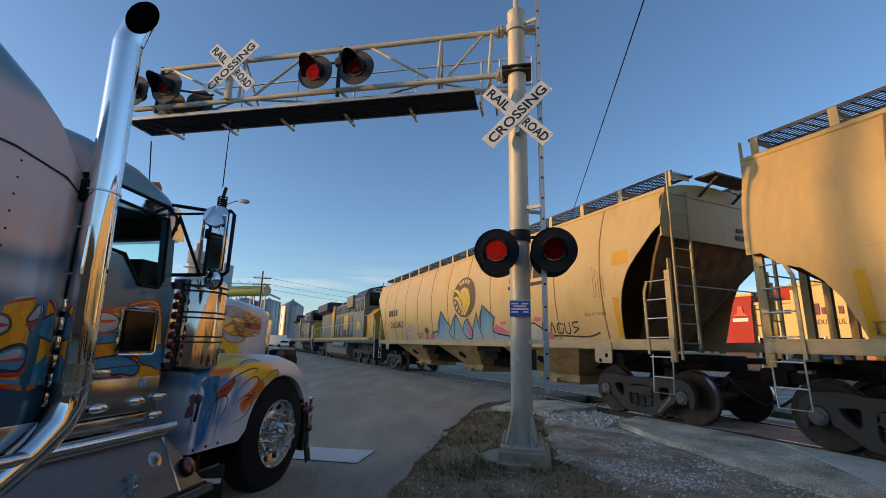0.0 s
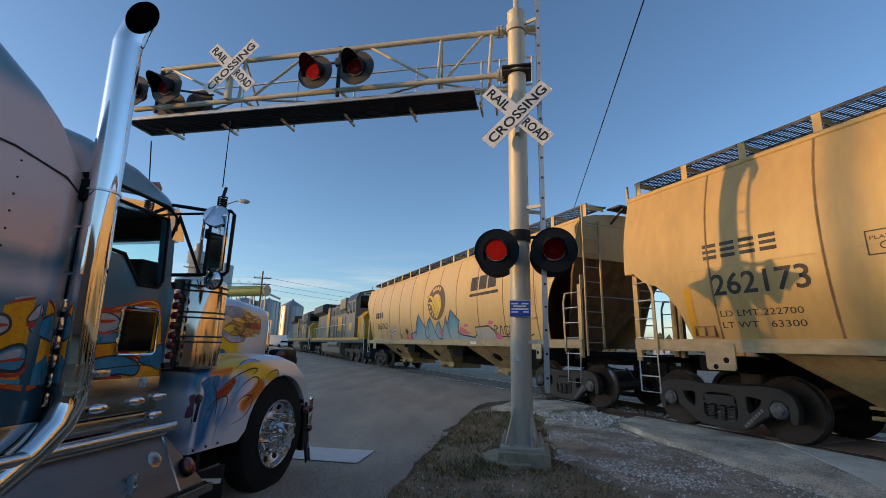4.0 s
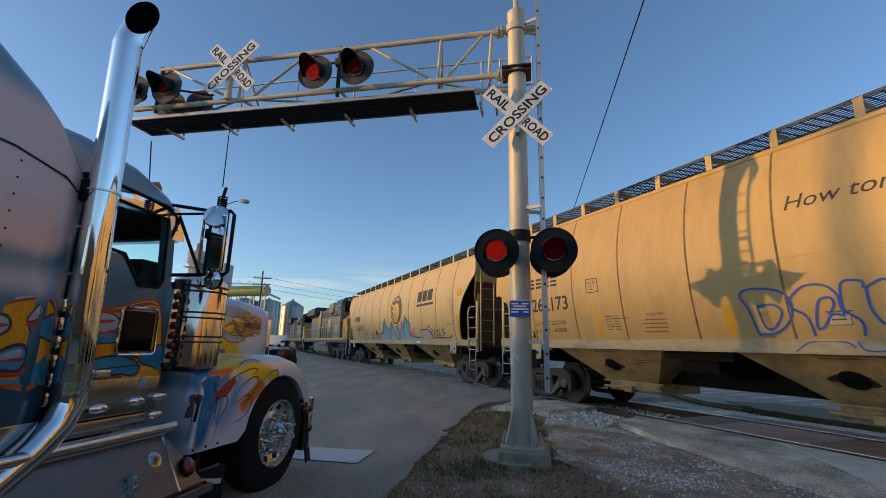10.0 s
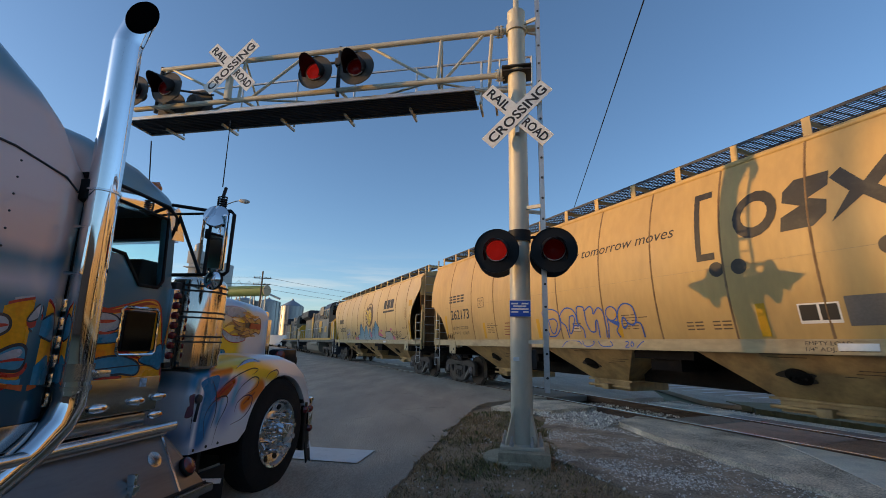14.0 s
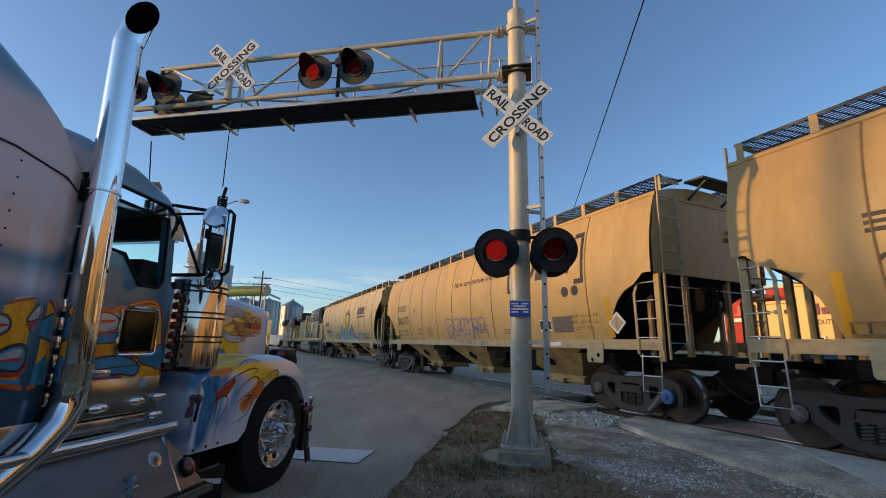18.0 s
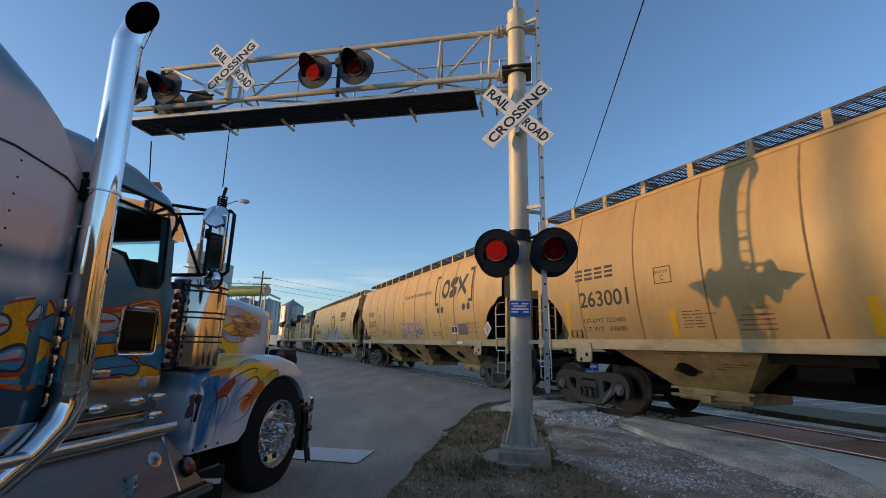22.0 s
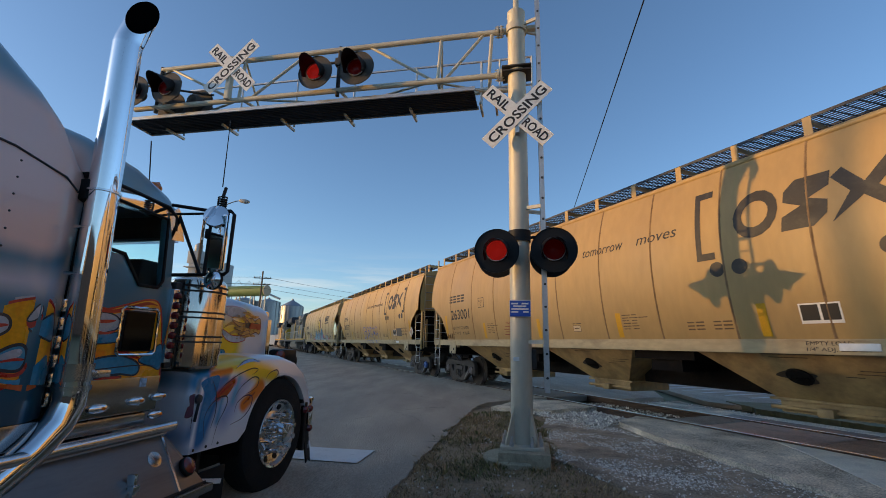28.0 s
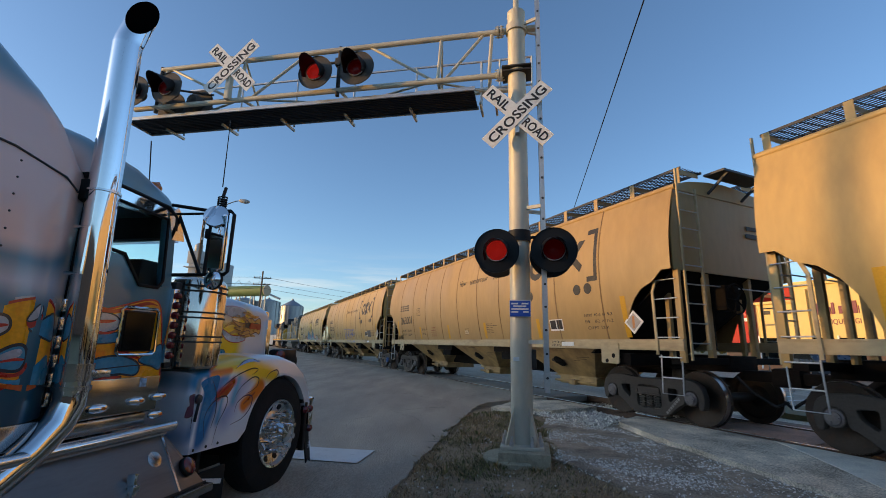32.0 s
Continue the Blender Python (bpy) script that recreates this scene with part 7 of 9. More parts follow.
swoosh(fen, FL_FIRE, 0.024, ((-0.599, 0.852), (-0.513, 0.898), (-0.439, 0.938)), fender_side)
C = ((-1.0, -0.65, -0.3), (1.16, 1.19, 1.215))
FL_STREAK = mat("airbrushed_blue", (0.012, 0.19, 0.42), 0.3, var=0.3, scale=3, coat=0.7, dirt=(0.10, 0.28, 0.46), dirt_amt=0.7, dirt_lo=0.45)
flame(fen, FL_STREAK, None, 0, 1.6, ((-1.127, 1.076), (-0.946, 1.110), (-0.946, 1.003), (-0.989, 0.866), (-1.049, 0.737), (-1.093, 0.721), (-1.087, 0.870), (-1.085, 0.983)), fender_side, C)
flame(fen, FL_FIRE, None, 0, 2, ((-0.919, 0.967), (-0.849, 1.021), (-0.744, 1.066), (-0.762, 1.004), (-0.821, 0.948), (-0.880, 0.937)), fender_side, C)
flame(fen, FL_PLUM, None, 0, 4, ((-1.185, 0.978), (-1.185, 0.995), (-1.239, 0.983), (-1.227, 0.920), (-1.246, 0.907), (-1.260, 0.840), (-1.185, 0.844), (-1.185, 0.926)), fender_side, C)
for pts in (((-0.36, 1.50), (-0.24, 1.55), (-0.10, 1.53), (0.0, 1.55)), ((-0.30, 1.43), (-0.18, 1.47), (-0.06, 1.46), (0.05, 1.48)), ((-0.26, 1.60), (-0.12, 1.62), (0.0, 1.59), (0.12, 1.61)), ((-0.12, 1.66), (0.02, 1.66), (0.14, 1.63), (0.24, 1.64)), ((-0.14, 1.40), (-0.02, 1.42), (0.10, 1.44), (0.2, 1.43))):
    swoosh(hood, FL_GOLD, 0.035, pts, hood_side)


# ---- locomotives ----
LOCOGREY = mat("locomotive_grey", (0.17, 0.155, 0.12), 0.5, var=0.25, scale=1.5, fine=12, dirt=(0.085, 0.075, 0.055), dirt_amt=0.6)
LOCOBLUE = mat("locomotive_blue", (0.018, 0.022, 0.035), 0.45, var=0.15, scale=2)
LOCOGOLD = mat("locomotive_gold", (0.55, 0.31, 0.02), 0.5, var=0.15, scale=2)
DARKGLASS = bpy.data.materials["dark_glass"]


def locomotive(label, front):
    """A six-axle road locomotive running cab last. front: train metres of its leading coupler face."""
    h = 10.9
    loco = thing("locomotive", label, "locomotive", "train engines")
    CARS.append((loco, front, h))
    part("underframe", Mesh().box(-h, h, -1.5, 1.5, 1.25, 1.50, 0.03), LOCOBLUE, loco)
    for s in (1, -1):
        part("sill_stripe", Mesh().box(-h + 1.2, h - 1.0, s * 1.51 - 0.012, s * 1.51 + 0.012, 1.46, 1.62), LOCOGOLD, loco, "gold stripe along the frame")
        part("pilot", Mesh().box(s * h - 0.12, s * h + 0.12, -1.5, 1.5, 0.35, 1.25, 0.02), LOCOBLUE, loco)
        part("coupler", Mesh().box(min(s * h, s * (h + 0.6)), max(s * h, s * (h + 0.6)), -0.14, 0.14, 0.75, 1.0, 0.04), UNDER, loco)
    # long hood ahead, cab behind
    hood_ = part("long_hood", Mesh().loft([section(x, 0.92, 1.5, 4.25, 0.10, yc=0.0) for x in (-4.4, 3.4)]), LOCOGREY, loco, "grey engine hood with doors")
    part("radiator_cab", Mesh().loft([section(x, w, 1.5, z, 0.10, yc=0.0) for x, w, z in ((3.4, 1.0, 4.35), (9.6, 1.0, 4.45))]), LOCOGREY, loco)
    part("radiator_wing", Mesh().prism([(-1.5, 4.0), (-1.0, 3.75), (1.0, 3.75), (1.5, 4.0), (1.5, 4.62), (1.25, 4.72), (-1.25, 4.72), (-1.5, 4.62)], 4.6, 9.7, "x"), LOCOBLUE, loco, "wide dark radiator wings")
    part("hood_nose", Mesh().loft([section(x, w, 1.5, z, 0.12, yc=0.0) for x, w, z in ((9.6, 1.0, 4.45), (10.1, 0.9, 4.2))]), LOCOBLUE, loco)
    for k in range(14):
        x = -4.2 + k * 0.54
        part("hood_door", Mesh().box(x, x + 0.48, 0.92, 0.945, 1.65, 3.35, 0.01), LOCOGREY, hood_)
        part("hood_door", Mesh().box(x, x + 0.48, -0.945, -0.92, 1.65, 3.35, 0.01), LOCOGREY, hood_)
    for k in range(4):
        part("vent_grille", Mesh().box(-4.0 + k * 1.9, -2.4 + k * 1.9, 0.925, 0.95, 3.5, 4.1, 0.01), LOCOBLUE, hood_)
    part("gold_panel", Mesh().box(3.5, 4.55, 1.0, 1.03, 1.7, 3.9), LOCOGOLD, loco, "gold door panel")
    part("gold_panel", Mesh().box(-1.6, -0.1, 0.95, 0.965, 2.2, 3.3), LOCOGOLD, loco, "gold panel on the engine hood")
    for k in range(7):
        part("dark_vent", Mesh().box(-4.1 + 1.08 * k, -3.75 + 1.08 * k, 0.95, 0.96, 1.7, 3.2, 0.004), LOCOBLUE, hood_)
    part("roof_stack", Mesh().box(-0.6, 0.6, -0.5, 0.5, 4.25, 4.55, 0.05).box(1.4, 2.6, -0.7, 0.7, 4.25, 4.5, 0.05), LOCOBLUE, loco)
    part("dynamic_brake", Mesh().box(-4.3, -2.4, -1.35, 1.35, 3.7, 4.55, 0.12), LOCOGREY, loco)
    cab_ = part("cab", Mesh().prism([(-1.5, 1.5), (1.5, 1.5), (1.5, 4.15), (1.25, 4.55), (0.5, 4.75), (-0.5, 4.75), (-1.25, 4.55), (-1.5, 4.15)], -8.3, -5.7, "x"), LOCOGREY, loco, "grey cab with dark windows")
    part("equipment_cab", Mesh().prism([(-1.05, 1.5), (1.05, 1.5), (1.05, 4.0), (0.8, 4.4), (-0.8, 4.4), (-1.05, 4.0)], -5.7, -4.4, "x"), LOCOGREY, loco)
    part("gold_block", Mesh().box(-5.2, -4.5, 1.055, 1.075, 2.3, 3.1), LOCOGOLD, loco, "gold emblem block")
    for y in (1.5, -1.5):
        for x in (-8.05, -7.2, -6.4):
            part("cab_window", Mesh().box(x, x + 0.55, min(y, y * 1.012), max(y, y * 1.012), 3.25, 4.0, 0.02), DARKGLASS, cab_)
        part("cab_emblem", Mesh().box(-7.5, -6.6, min(y, y * 1.01), max(y, y * 1.01), 2.1, 2.6), LOCOGOLD, cab_, "gold emblem block")
    part("cab_roof", Mesh().prism([(1.53, 4.12), (1.28, 4.57), (0.5, 4.78), (-0.5, 4.78), (-1.28, 4.57), (-1.53, 4.12), (-1.46, 4.12), (-1.22, 4.52), (-0.5, 4.7), (0.5, 4.7), (1.22, 4.52), (1.46, 4.12)], -8.42, -5.6, "x"), LOCOBLUE, cab_, "dark blue cab roof")
    part("windscreen", Mesh().box(-8.33, -8.29, -1.2, -0.1, 3.55, 4.35, 0.02), DARKGLASS, cab_)
    part("windscreen", Mesh().box(-8.33, -8.29, 0.1, 1.2, 3.55, 4.35, 0.02), DARKGLASS, cab_)
    part("number_board", Mesh().box(-8.35, -8.3, 0.35, 1.0, 4.42, 4.62, 0.01), SIGNWHITE, cab_, "pale number board with plain bars")
    part("bar", Mesh().box(-8.36, -8.352, 0.45, 0.9, 4.47, 4.57), SIGNBLACK, cab_)
    part("cab_headlight", Mesh().cyl((-8.42, 0.12, 4.5), (-8.3, 0.12, 4.5), 0.09, n=12).cyl((-8.42, -0.12, 4.5), (-8.3, -0.12, 4.5), 0.09, n=12), GALV, cab_)
    part("short_nose", Mesh().prism([(-1.3, 1.5), (1.3, 1.5), (1.3, 2.9), (0.9, 3.3), (-0.9, 3.3), (-1.3, 2.9)], -9.8, -8.3, "x"), LOCOGOLD, loco, "gold nose of the cab end")
    part("nose_door", Mesh().box(-9.83, -9.79, -0.35, 0.35, 1.5, 3.1, 0.02), LOCOBLUE, loco)
    part("fuel_tank", Mesh().prism([(-1.45, 1.22), (1.45, 1.22), (1.5, 0.85), (1.45, 0.5), (1.1, 0.24), (-1.1, 0.24), (-1.45, 0.5), (-1.5, 0.85)], -4.0, 3.6, "x"), mat("tank_grey", (0.15, 0.13, 0.10), 0.6, var=0.25, scale=2) if front < 50 else bpy.data.materials["tank_grey"], loco, "grey fuel tank")
    part("air_reservoir", Mesh().cyl((-3.6, 1.42, 1.12), (0.5, 1.42, 1.12), 0.22, n=14), LOCOGREY, loco)
    for s in (1, -1):
        for x in [h - 0.5 - 1.55 * k for k in range(14)]:
            part("stanchion", Mesh().cyl((x, s * 1.47, 1.5), (x, s * 1.47, 2.55), 0.02, n=6), GALV, loco)
        part("handrail", Mesh().cyl((-8.4 + 2.7, s * 1.47, 2.55), (h - 0.4, s * 1.47, 2.55), 0.02, n=6), GALV, loco)
        part("handrail", Mesh().sweep([(-h + 0.3, s * 1.47, 1.5), (-h + 0.3, s * 1.47, 2.5), (-9.9, s * 1.4, 2.9), (-8.4, s * 1.47, 2.9)], 0.02, n=6), GALV, loco)
        for e in (1, -1):
            for z in (0.45, 0.75, 1.05):
                part("step", Mesh().box(e * h - 0.12 - 0.5 * (e > 0), e * h + 0.12 + 0.5 * (e < 0), min(s * 1.2, s * 1.5), max(s * 1.2, s * 1.5), z, z + 0.04), UNDER, loco)
            part("grab_iron", Mesh().cyl((e * (h - 0.05), s * 1.5, 0.5), (e * (h - 0.05), s * 1.5, 2.5), 0.02, n=6), mat_white, loco)
    for cx in (6.9, -6.9):
        b = part("bogie", Mesh().box(cx - 2.5, cx + 2.5, 1.0, 1.15, 0.62, 0.86, 0.03).box(cx - 2.5, cx + 2.5, -1.15, -1.0, 0.62, 0.86, 0.03).box(cx - 1.1, cx - 0.75, -1.1, 1.15, 0.4, 0.8, 0.02).box(cx + 0.75, cx + 1.1, -1.1, 1.15, 0.4, 0.8, 0.02)
                 .box(cx - 2.3, cx + 2.3, -0.8, 0.8, 0.75, 1.2), TRUCKSTEEL, loco)
        for dx in (-1.85, 0, 1.85):
            part("axle_box", Mesh().box(cx + dx - 0.2, cx + dx + 0.2, 1.02, 1.22, 0.34, 0.7, 0.04), TRUCKSTEEL, b)
            ws = part("wheelset", LOCO_WHEELS, None, b, at=pose(cx + dx, 0, 0.52))
            SPINNERS.append((ws, cx + dx, 0.52))
    return loco


mat_white = SIGNWHITE
_prof = [(-0.065, 0.0), (-0.065, 0.13), (-0.02, 0.15), (-0.05, 0.43), (-0.065, 0.52), (0.045, 0.525), (0.055, 0.55), (0.07, 0.55), (0.06, 0.15), (0.06, 0.0)]
LOCO_WHEELS = joined("wheelset", [Mesh().lathe([(-d, r) for d, r in _prof], (0, s * 0.78, 0), (0, s, 0), 32).data("w", WHEELSTEEL) for s in (1, -1)] + [Mesh().cyl((0, -1, 0), (0, 1, 0), 0.1, n=10).data("a", WHEELSTEEL)], [WHEELSTEEL] * 3)
loco_a = locomotive("grey and gold diesel locomotive with a dark roof, coupled cab first", 23.75 + 22.0)
loco_b = locomotive("weathered grey diesel locomotive with a gold stripe", 23.75 + 44.8)


# ---- graffiti and marks on the wagons ----
def strokes(parent, name, lines, material, w, lift=0.005, label=""):
    """Painted lines of even width on the near side; each line is a list of (x, z)."""
    m = Mesh()
    for ln in lines:
        pts = [Vector((x, 0, z)) for x, z in ln]
        rings = []
        for i, p in enumerate(pts):
            d = (pts[min(i + 1, len(pts) - 1)] - pts[max(i - 1, 0)]).normalized()
            nrm = Vector((-d.z, 0, d.x)) * (w / 2)
            rings.append([tuple(p + nrm), tuple(p - nrm)])
        m.loft(rings, closed=False, caps=False)
    return on_side(part(name, m, material, parent, label), lift)


def oval(cx, cz, rx, rz, n=28):
    return [(cx + rx * math.cos(2 * math.pi * k / n), cz + rz * math.sin(2 * math.pi * k / n)) for k in range(n)]


GBLUE = mat("spray_blue", (0.02, 0.09, 0.42), 0.6, var=0.2, scale=6)
GWHITE = mat("spray_white", (0.62, 0.58, 0.50), 0.6, var=0.1, scale=6)
GTEAL = paint_mat("spray_teal", ((0.0, (0.36, 0.42, 0.42)), (0.4, (0.16, 0.32, 0.42)), (0.75, (0.05, 0.20, 0.36)), (1.0, (0.03, 0.13, 0.28))), (), 1.55, 2.75, 0.45)
_b = GTEAL.node_tree.nodes["Principled BSDF"]
_b.inputs["Coat Weight"].default_value, _b.inputs["Metallic"].default_value, _b.inputs["Roughness"].default_value = 0.0, 0.0, 0.6
GGREY = mat("spray_grey", (0.34, 0.35, 0.33), 0.6, var=0.15, scale=3)
GPINK = mat("spray_pink", (0.50, 0.13, 0.22), 0.6, var=0.2, scale=5)
GBROWN = mat("spray_brown", (0.10, 0.06, 0.03), 0.6, var=0.2, scale=5)
GSUN = mat("spray_sun_yellow", (0.62, 0.46, 0.06), 0.6, var=0.2, scale=5)
GBLACK = mat("spray_black", (0.02, 0.02, 0.022), 0.6, var=0.2, scale=5)


# car a: five swollen blue-outlined letters low on the side, their feet running down over the sill
LETTERS_FRONT = (
    ((0.90, 1.53), (0.97, 1.89), (1.05, 2.09), (0.90, 2.17), (0.55, 2.12), (0.41, 1.96), (0.45, 1.73), (0.66, 1.55), (0.90, 1.53)),
    ((0.84, 1.92), (0.63, 1.93), (0.54, 1.82), (0.67, 1.62), (0.79, 1.63), (0.84, 1.92)),
    ((0.22, 1.50), (0.26, 1.75), (0.41, 1.87), (0.41, 1.99), (0.22, 2.14), (0.00, 2.13), (-0.12, 2.00), (-0.13, 1.83), (-0.29, 1.67), (-0.28, 1.50)),
    ((-0.15, 1.74), (-0.02, 1.76), (0.10, 1.61), (0.17, 1.61), (0.14, 1.80), (0.08, 1.95), (-0.04, 1.97), (-0.06, 1.88), (0.01, 1.77)))
LETTERS_REAR = (
    ((-0.14, 1.75), (-0.18, 2.13), (-0.38, 2.14), (-0.40, 2.06), (-0.57, 2.14), (-0.65, 2.08), (-0.66, 1.98), (-0.81, 2.10), (-0.93, 2.01), (-0.95, 1.79), (-0.91, 1.50)),
    ((-0.41, 2.05), (-0.41, 1.82), (-0.49, 1.64), (-0.63, 1.63), (-0.68, 1.81), (-0.74, 1.83), (-0.72, 1.50)),
    ((-0.96, 1.50), (-1.02, 1.72), (-1.02, 1.85), (-1.15, 1.81), (-1.29, 1.79), (-1.27, 1.71), (-1.21, 1.63), (-1.27, 1.50)),
    ((-1.28, 1.71), (-1.31, 1.97), (-1.43, 2.11), (-1.57, 2.13), (-1.69, 2.06), (-1.73, 1.89), (-1.70, 1.78), (-1.63, 1.73), (-1.53, 1.76), (-1.48, 1.83), (-1.43, 1.88), (-1.38, 1.79), (-1.39, 1.69), (-1.45, 1.69), (-1.52, 1.76)),
    ((-1.70, 1.78), (-1.82, 1.73), (-1.84, 1.50)))
for ln in LETTERS_FRONT + LETTERS_REAR:
    strokes(car_a, "graffiti_line", [curve(list(ln), 5)], GBLUE, 0.030, 0.009, "blue spray-painted outline")
strokes(car_a, "graffiti_line", [oval(-1.145, 1.965, 0.145, 0.135) + [(-1.0, 1.965)]], GBLUE, 0.026, 0.009)
side_poly(car_a, "graffiti_fill", [[(-1.02, 1.84), (-1.15, 1.80), (-1.29, 1.78), (-1.27, 1.71), (-1.14, 1.775)]], GBLUE, 0.010)
for ln in (((0.46, 1.30), (0.27, 1.425), (-0.08, 1.425), (-0.18, 1.36)), ((-0.21, 1.43), (-0.28, 1.33), (-0.47, 1.33), (-0.56, 1.40), (-0.52, 1.43)), ((-0.67, 1.43), (-0.78, 1.33), (-1.05, 1.34), (-1.0, 1.43)), ((-1.64, 1.30), (-1.76, 1.40), (-1.82, 1.43)),
           ((-1.38, 1.415), (-1.45, 1.42), (-1.46, 1.38), (-1.38, 1.32), (-1.48, 1.32)), ((-1.51, 1.37), (-1.545, 1.42), (-1.58, 1.37), (-1.545, 1.32), (-1.51, 1.37))):
    flat = Mesh()
    q = [Vector((x, 1.559, z)) for x, z in curve(list(ln), 5)]
    flat.loft([[tuple(p + n_), tuple(p - n_)] for k, p in enumerate(q) for n_ in [(Vector((0, 1, 0)).cross((q[min(k + 1, len(q) - 1)] - q[max(k - 1, 0)]).normalized())) * 0.009]], closed=False, caps=False)
    part("graffiti_line", flat, GBLUE, car_a)
# car b: sunflower, jagged teal piece, dark emblem, tag; positions in its own space
hb = 8.825
fx, fz = -1.27, 2.83
side_poly(car_b, "emblem_ring", [oval(fx, fz, 0.80, 0.66)], GBROWN, 0.005, "brown oval emblem with an ear of corn")
side_poly(car_b, "emblem_field", [oval(fx - 0.02, fz - 0.08, 0.44, 0.40)], PALE, 0.008)
side_poly(car_b, "corn_ear", [tongue([Vector(v) for v in ((-1.20, 2.98), (-1.33, 3.10), (-1.55, 2.92), (-1.54, 2.55), (-1.27, 2.30), (-1.08, 2.46))], 5)], GSUN, 0.011)
for pts in (((-0.40, 3.10), (-0.80, 3.13), (-1.12, 2.88), (-1.20, 2.50), (-1.00, 2.82), (-0.72, 3.02)), ((-0.42, 2.82), (-0.80, 2.90), (-1.08, 2.66), (-1.16, 2.36), (-0.98, 2.58), (-0.74, 2.78)), ((-1.62, 2.98), (-1.72, 2.62), (-1.34, 2.24), (-1.22, 2.30), (-1.50, 2.56))):
    q = tongue([Vector(v) for v in pts], 4)
    side_poly(car_b, "corn_leaf", [q], GSUN, 0.013)
    strokes(car_b, "graffiti_line", [q + [q[0]]], GBROWN, 0.02, 0.016)
for k in range(3):
    strokes(car_b, "graffiti_line", [curve([(-1.24 - 0.09 * k, 3.02), (-1.22 - 0.10 * k, 2.7), (-1.20 - 0.07 * k, 2.4)])], GBROWN, 0.012, 0.016)
for k in range(4):  # plain bars in place of the words on the ring
    a0 = math.radians(62 + 18 * k)
    side_poly(car_b, "bar", [[(fx + r * 0.80 * math.cos(a0 + e), fz + r * 0.66 * math.sin(a0 + e)) for r, e in ((0.70, -0.1), (0.90, -0.1), (0.90, 0.1), (0.70, 0.1))]], PALE, 0.008)
    a0 = math.radians(-75 + 20 * k)
    side_poly(car_b, "bar", [[(fx + r * 0.80 * math.cos(a0 + e), fz + r * 0.66 * math.sin(a0 + e)) for r, e in ((0.72, -0.09), (0.90, -0.09), (0.90, 0.09), (0.72, 0.09))]], PALE, 0.008)
# big piece: pointed blue shapes with black outlines
PIECE = [(1.60, 1.47), (1.46, 1.71), (1.01, 1.78), (0.87, 2.09), (0.57, 2.49), (0.19, 2.11), (-0.14, 1.88), (-0.36, 2.12), (-0.64, 2.32), (-0.83, 2.04), (-1.01, 1.73), (-1.21, 2.02), (-1.41, 2.12), (-1.70, 1.75), (-1.88, 2.0),
         (-2.05, 2.29), (-2.16, 1.99), (-2.48, 2.49), (-2.78, 2.28), (-3.13, 2.08), (-3.0, 1.91), (-2.9, 1.70), (-3.17, 1.62), (-3.66, 1.57), (-4.01, 1.53), (-3.9, 1.468)]
side_poly(car_b, "graffiti_fill", [PIECE], GTEAL, 0.006, "blue spray-painted piece fading to pale grey")
strokes(car_b, "graffiti_line", [PIECE[:-1]], GBLACK, 0.045, 0.010, "black sprayed outline")
GREYPIECE = [(-4.01, 1.53), (-4.20, 1.62), (-4.15, 1.84), (-4.56, 1.85), (-4.98, 1.86), (-5.22, 1.74), (-5.41, 1.53), (-5.36, 1.468), (-3.95, 1.468)]
side_poly(car_b, "graffiti_fill", [GREYPIECE], GGREY, 0.0065)
strokes(car_b, "graffiti_line", [GREYPIECE[:-2]], GBLACK, 0.045, 0.010)
for ln in (((-0.14, 1.88), (0.03, 1.67), (-0.31, 1.48)), ((-0.64, 2.32), (-0.42, 1.91), (-0.34, 1.56)), ((-1.01, 1.73), (-1.24, 1.52), (-1.55, 1.50), (-1.70, 1.75)), ((-2.05, 2.29), (-2.14, 1.87), (-2.29, 1.50)), ((-2.48, 2.49), (-2.32, 2.12), (-2.24, 1.80)), ((0.57, 2.49), (0.85, 1.87), (1.14, 1.57))):
    strokes(car_b, "graffiti_line", [curve(list(ln))], GBLACK, 0.04, 0.012)
for pts in (((-2.97, 1.73), (-3.16, 1.90), (-3.48, 1.78), (-3.78, 1.65), (-3.66, 1.63), (-3.16, 1.66)), ((-3.35, 1.93), (-3.66, 1.97), (-3.72, 1.89), (-3.47, 1.86)), ((-4.93, 1.93), (-5.08, 2.02), (-5.32, 1.97), (-5.22, 1.90), (-5.08, 1.89)), ((-1.38, 1.89), (-1.58, 1.82), (-1.65, 1.65), (-1.53, 1.55), (-1.37, 1.69)),
            ((-5.30, 1.56), (-5.40, 1.64), (-5.62, 1.62), (-5.64, 1.47), (-5.32, 1.47)), ((2.32, 1.47), (2.09, 1.72), (1.83, 1.47)), ((1.83, 1.47), (1.57, 1.73), (1.33, 1.47))):
    side_poly(car_b, "graffiti_fill", [list(pts)], GPINK, 0.014)
side_poly(car_b, "graffiti_fill", [[(2.25, 1.82), (2.05, 1.64), (1.86, 1.81), (2.08, 1.96)]], GBLACK, 0.016)
strokes(car_b, "graffiti_line", [[(1.85, 1.60), (1.72, 1.80), (1.66, 1.52), (1.52, 1.78), (1.45, 1.52)]], GBLACK, 0.04, 0.016)
for a_, b_ in ((0.075, GWHITE), (0.03, GBLUE)):
    strokes(car_b, "graffiti_line", [curve([(4.55, 1.52), (4.38, 2.05), (4.20, 1.98), (4.22, 1.62), (4.05, 1.55)]), curve([(3.97, 1.59), (3.92, 2.15), (3.76, 1.82), (3.60, 2.18), (3.52, 1.60)]), curve([(4.42, 1.78), (4.0, 1.82), (3.6, 1.84)])], b_, a_, 0.006 if a_ > 0.05 else 0.011)
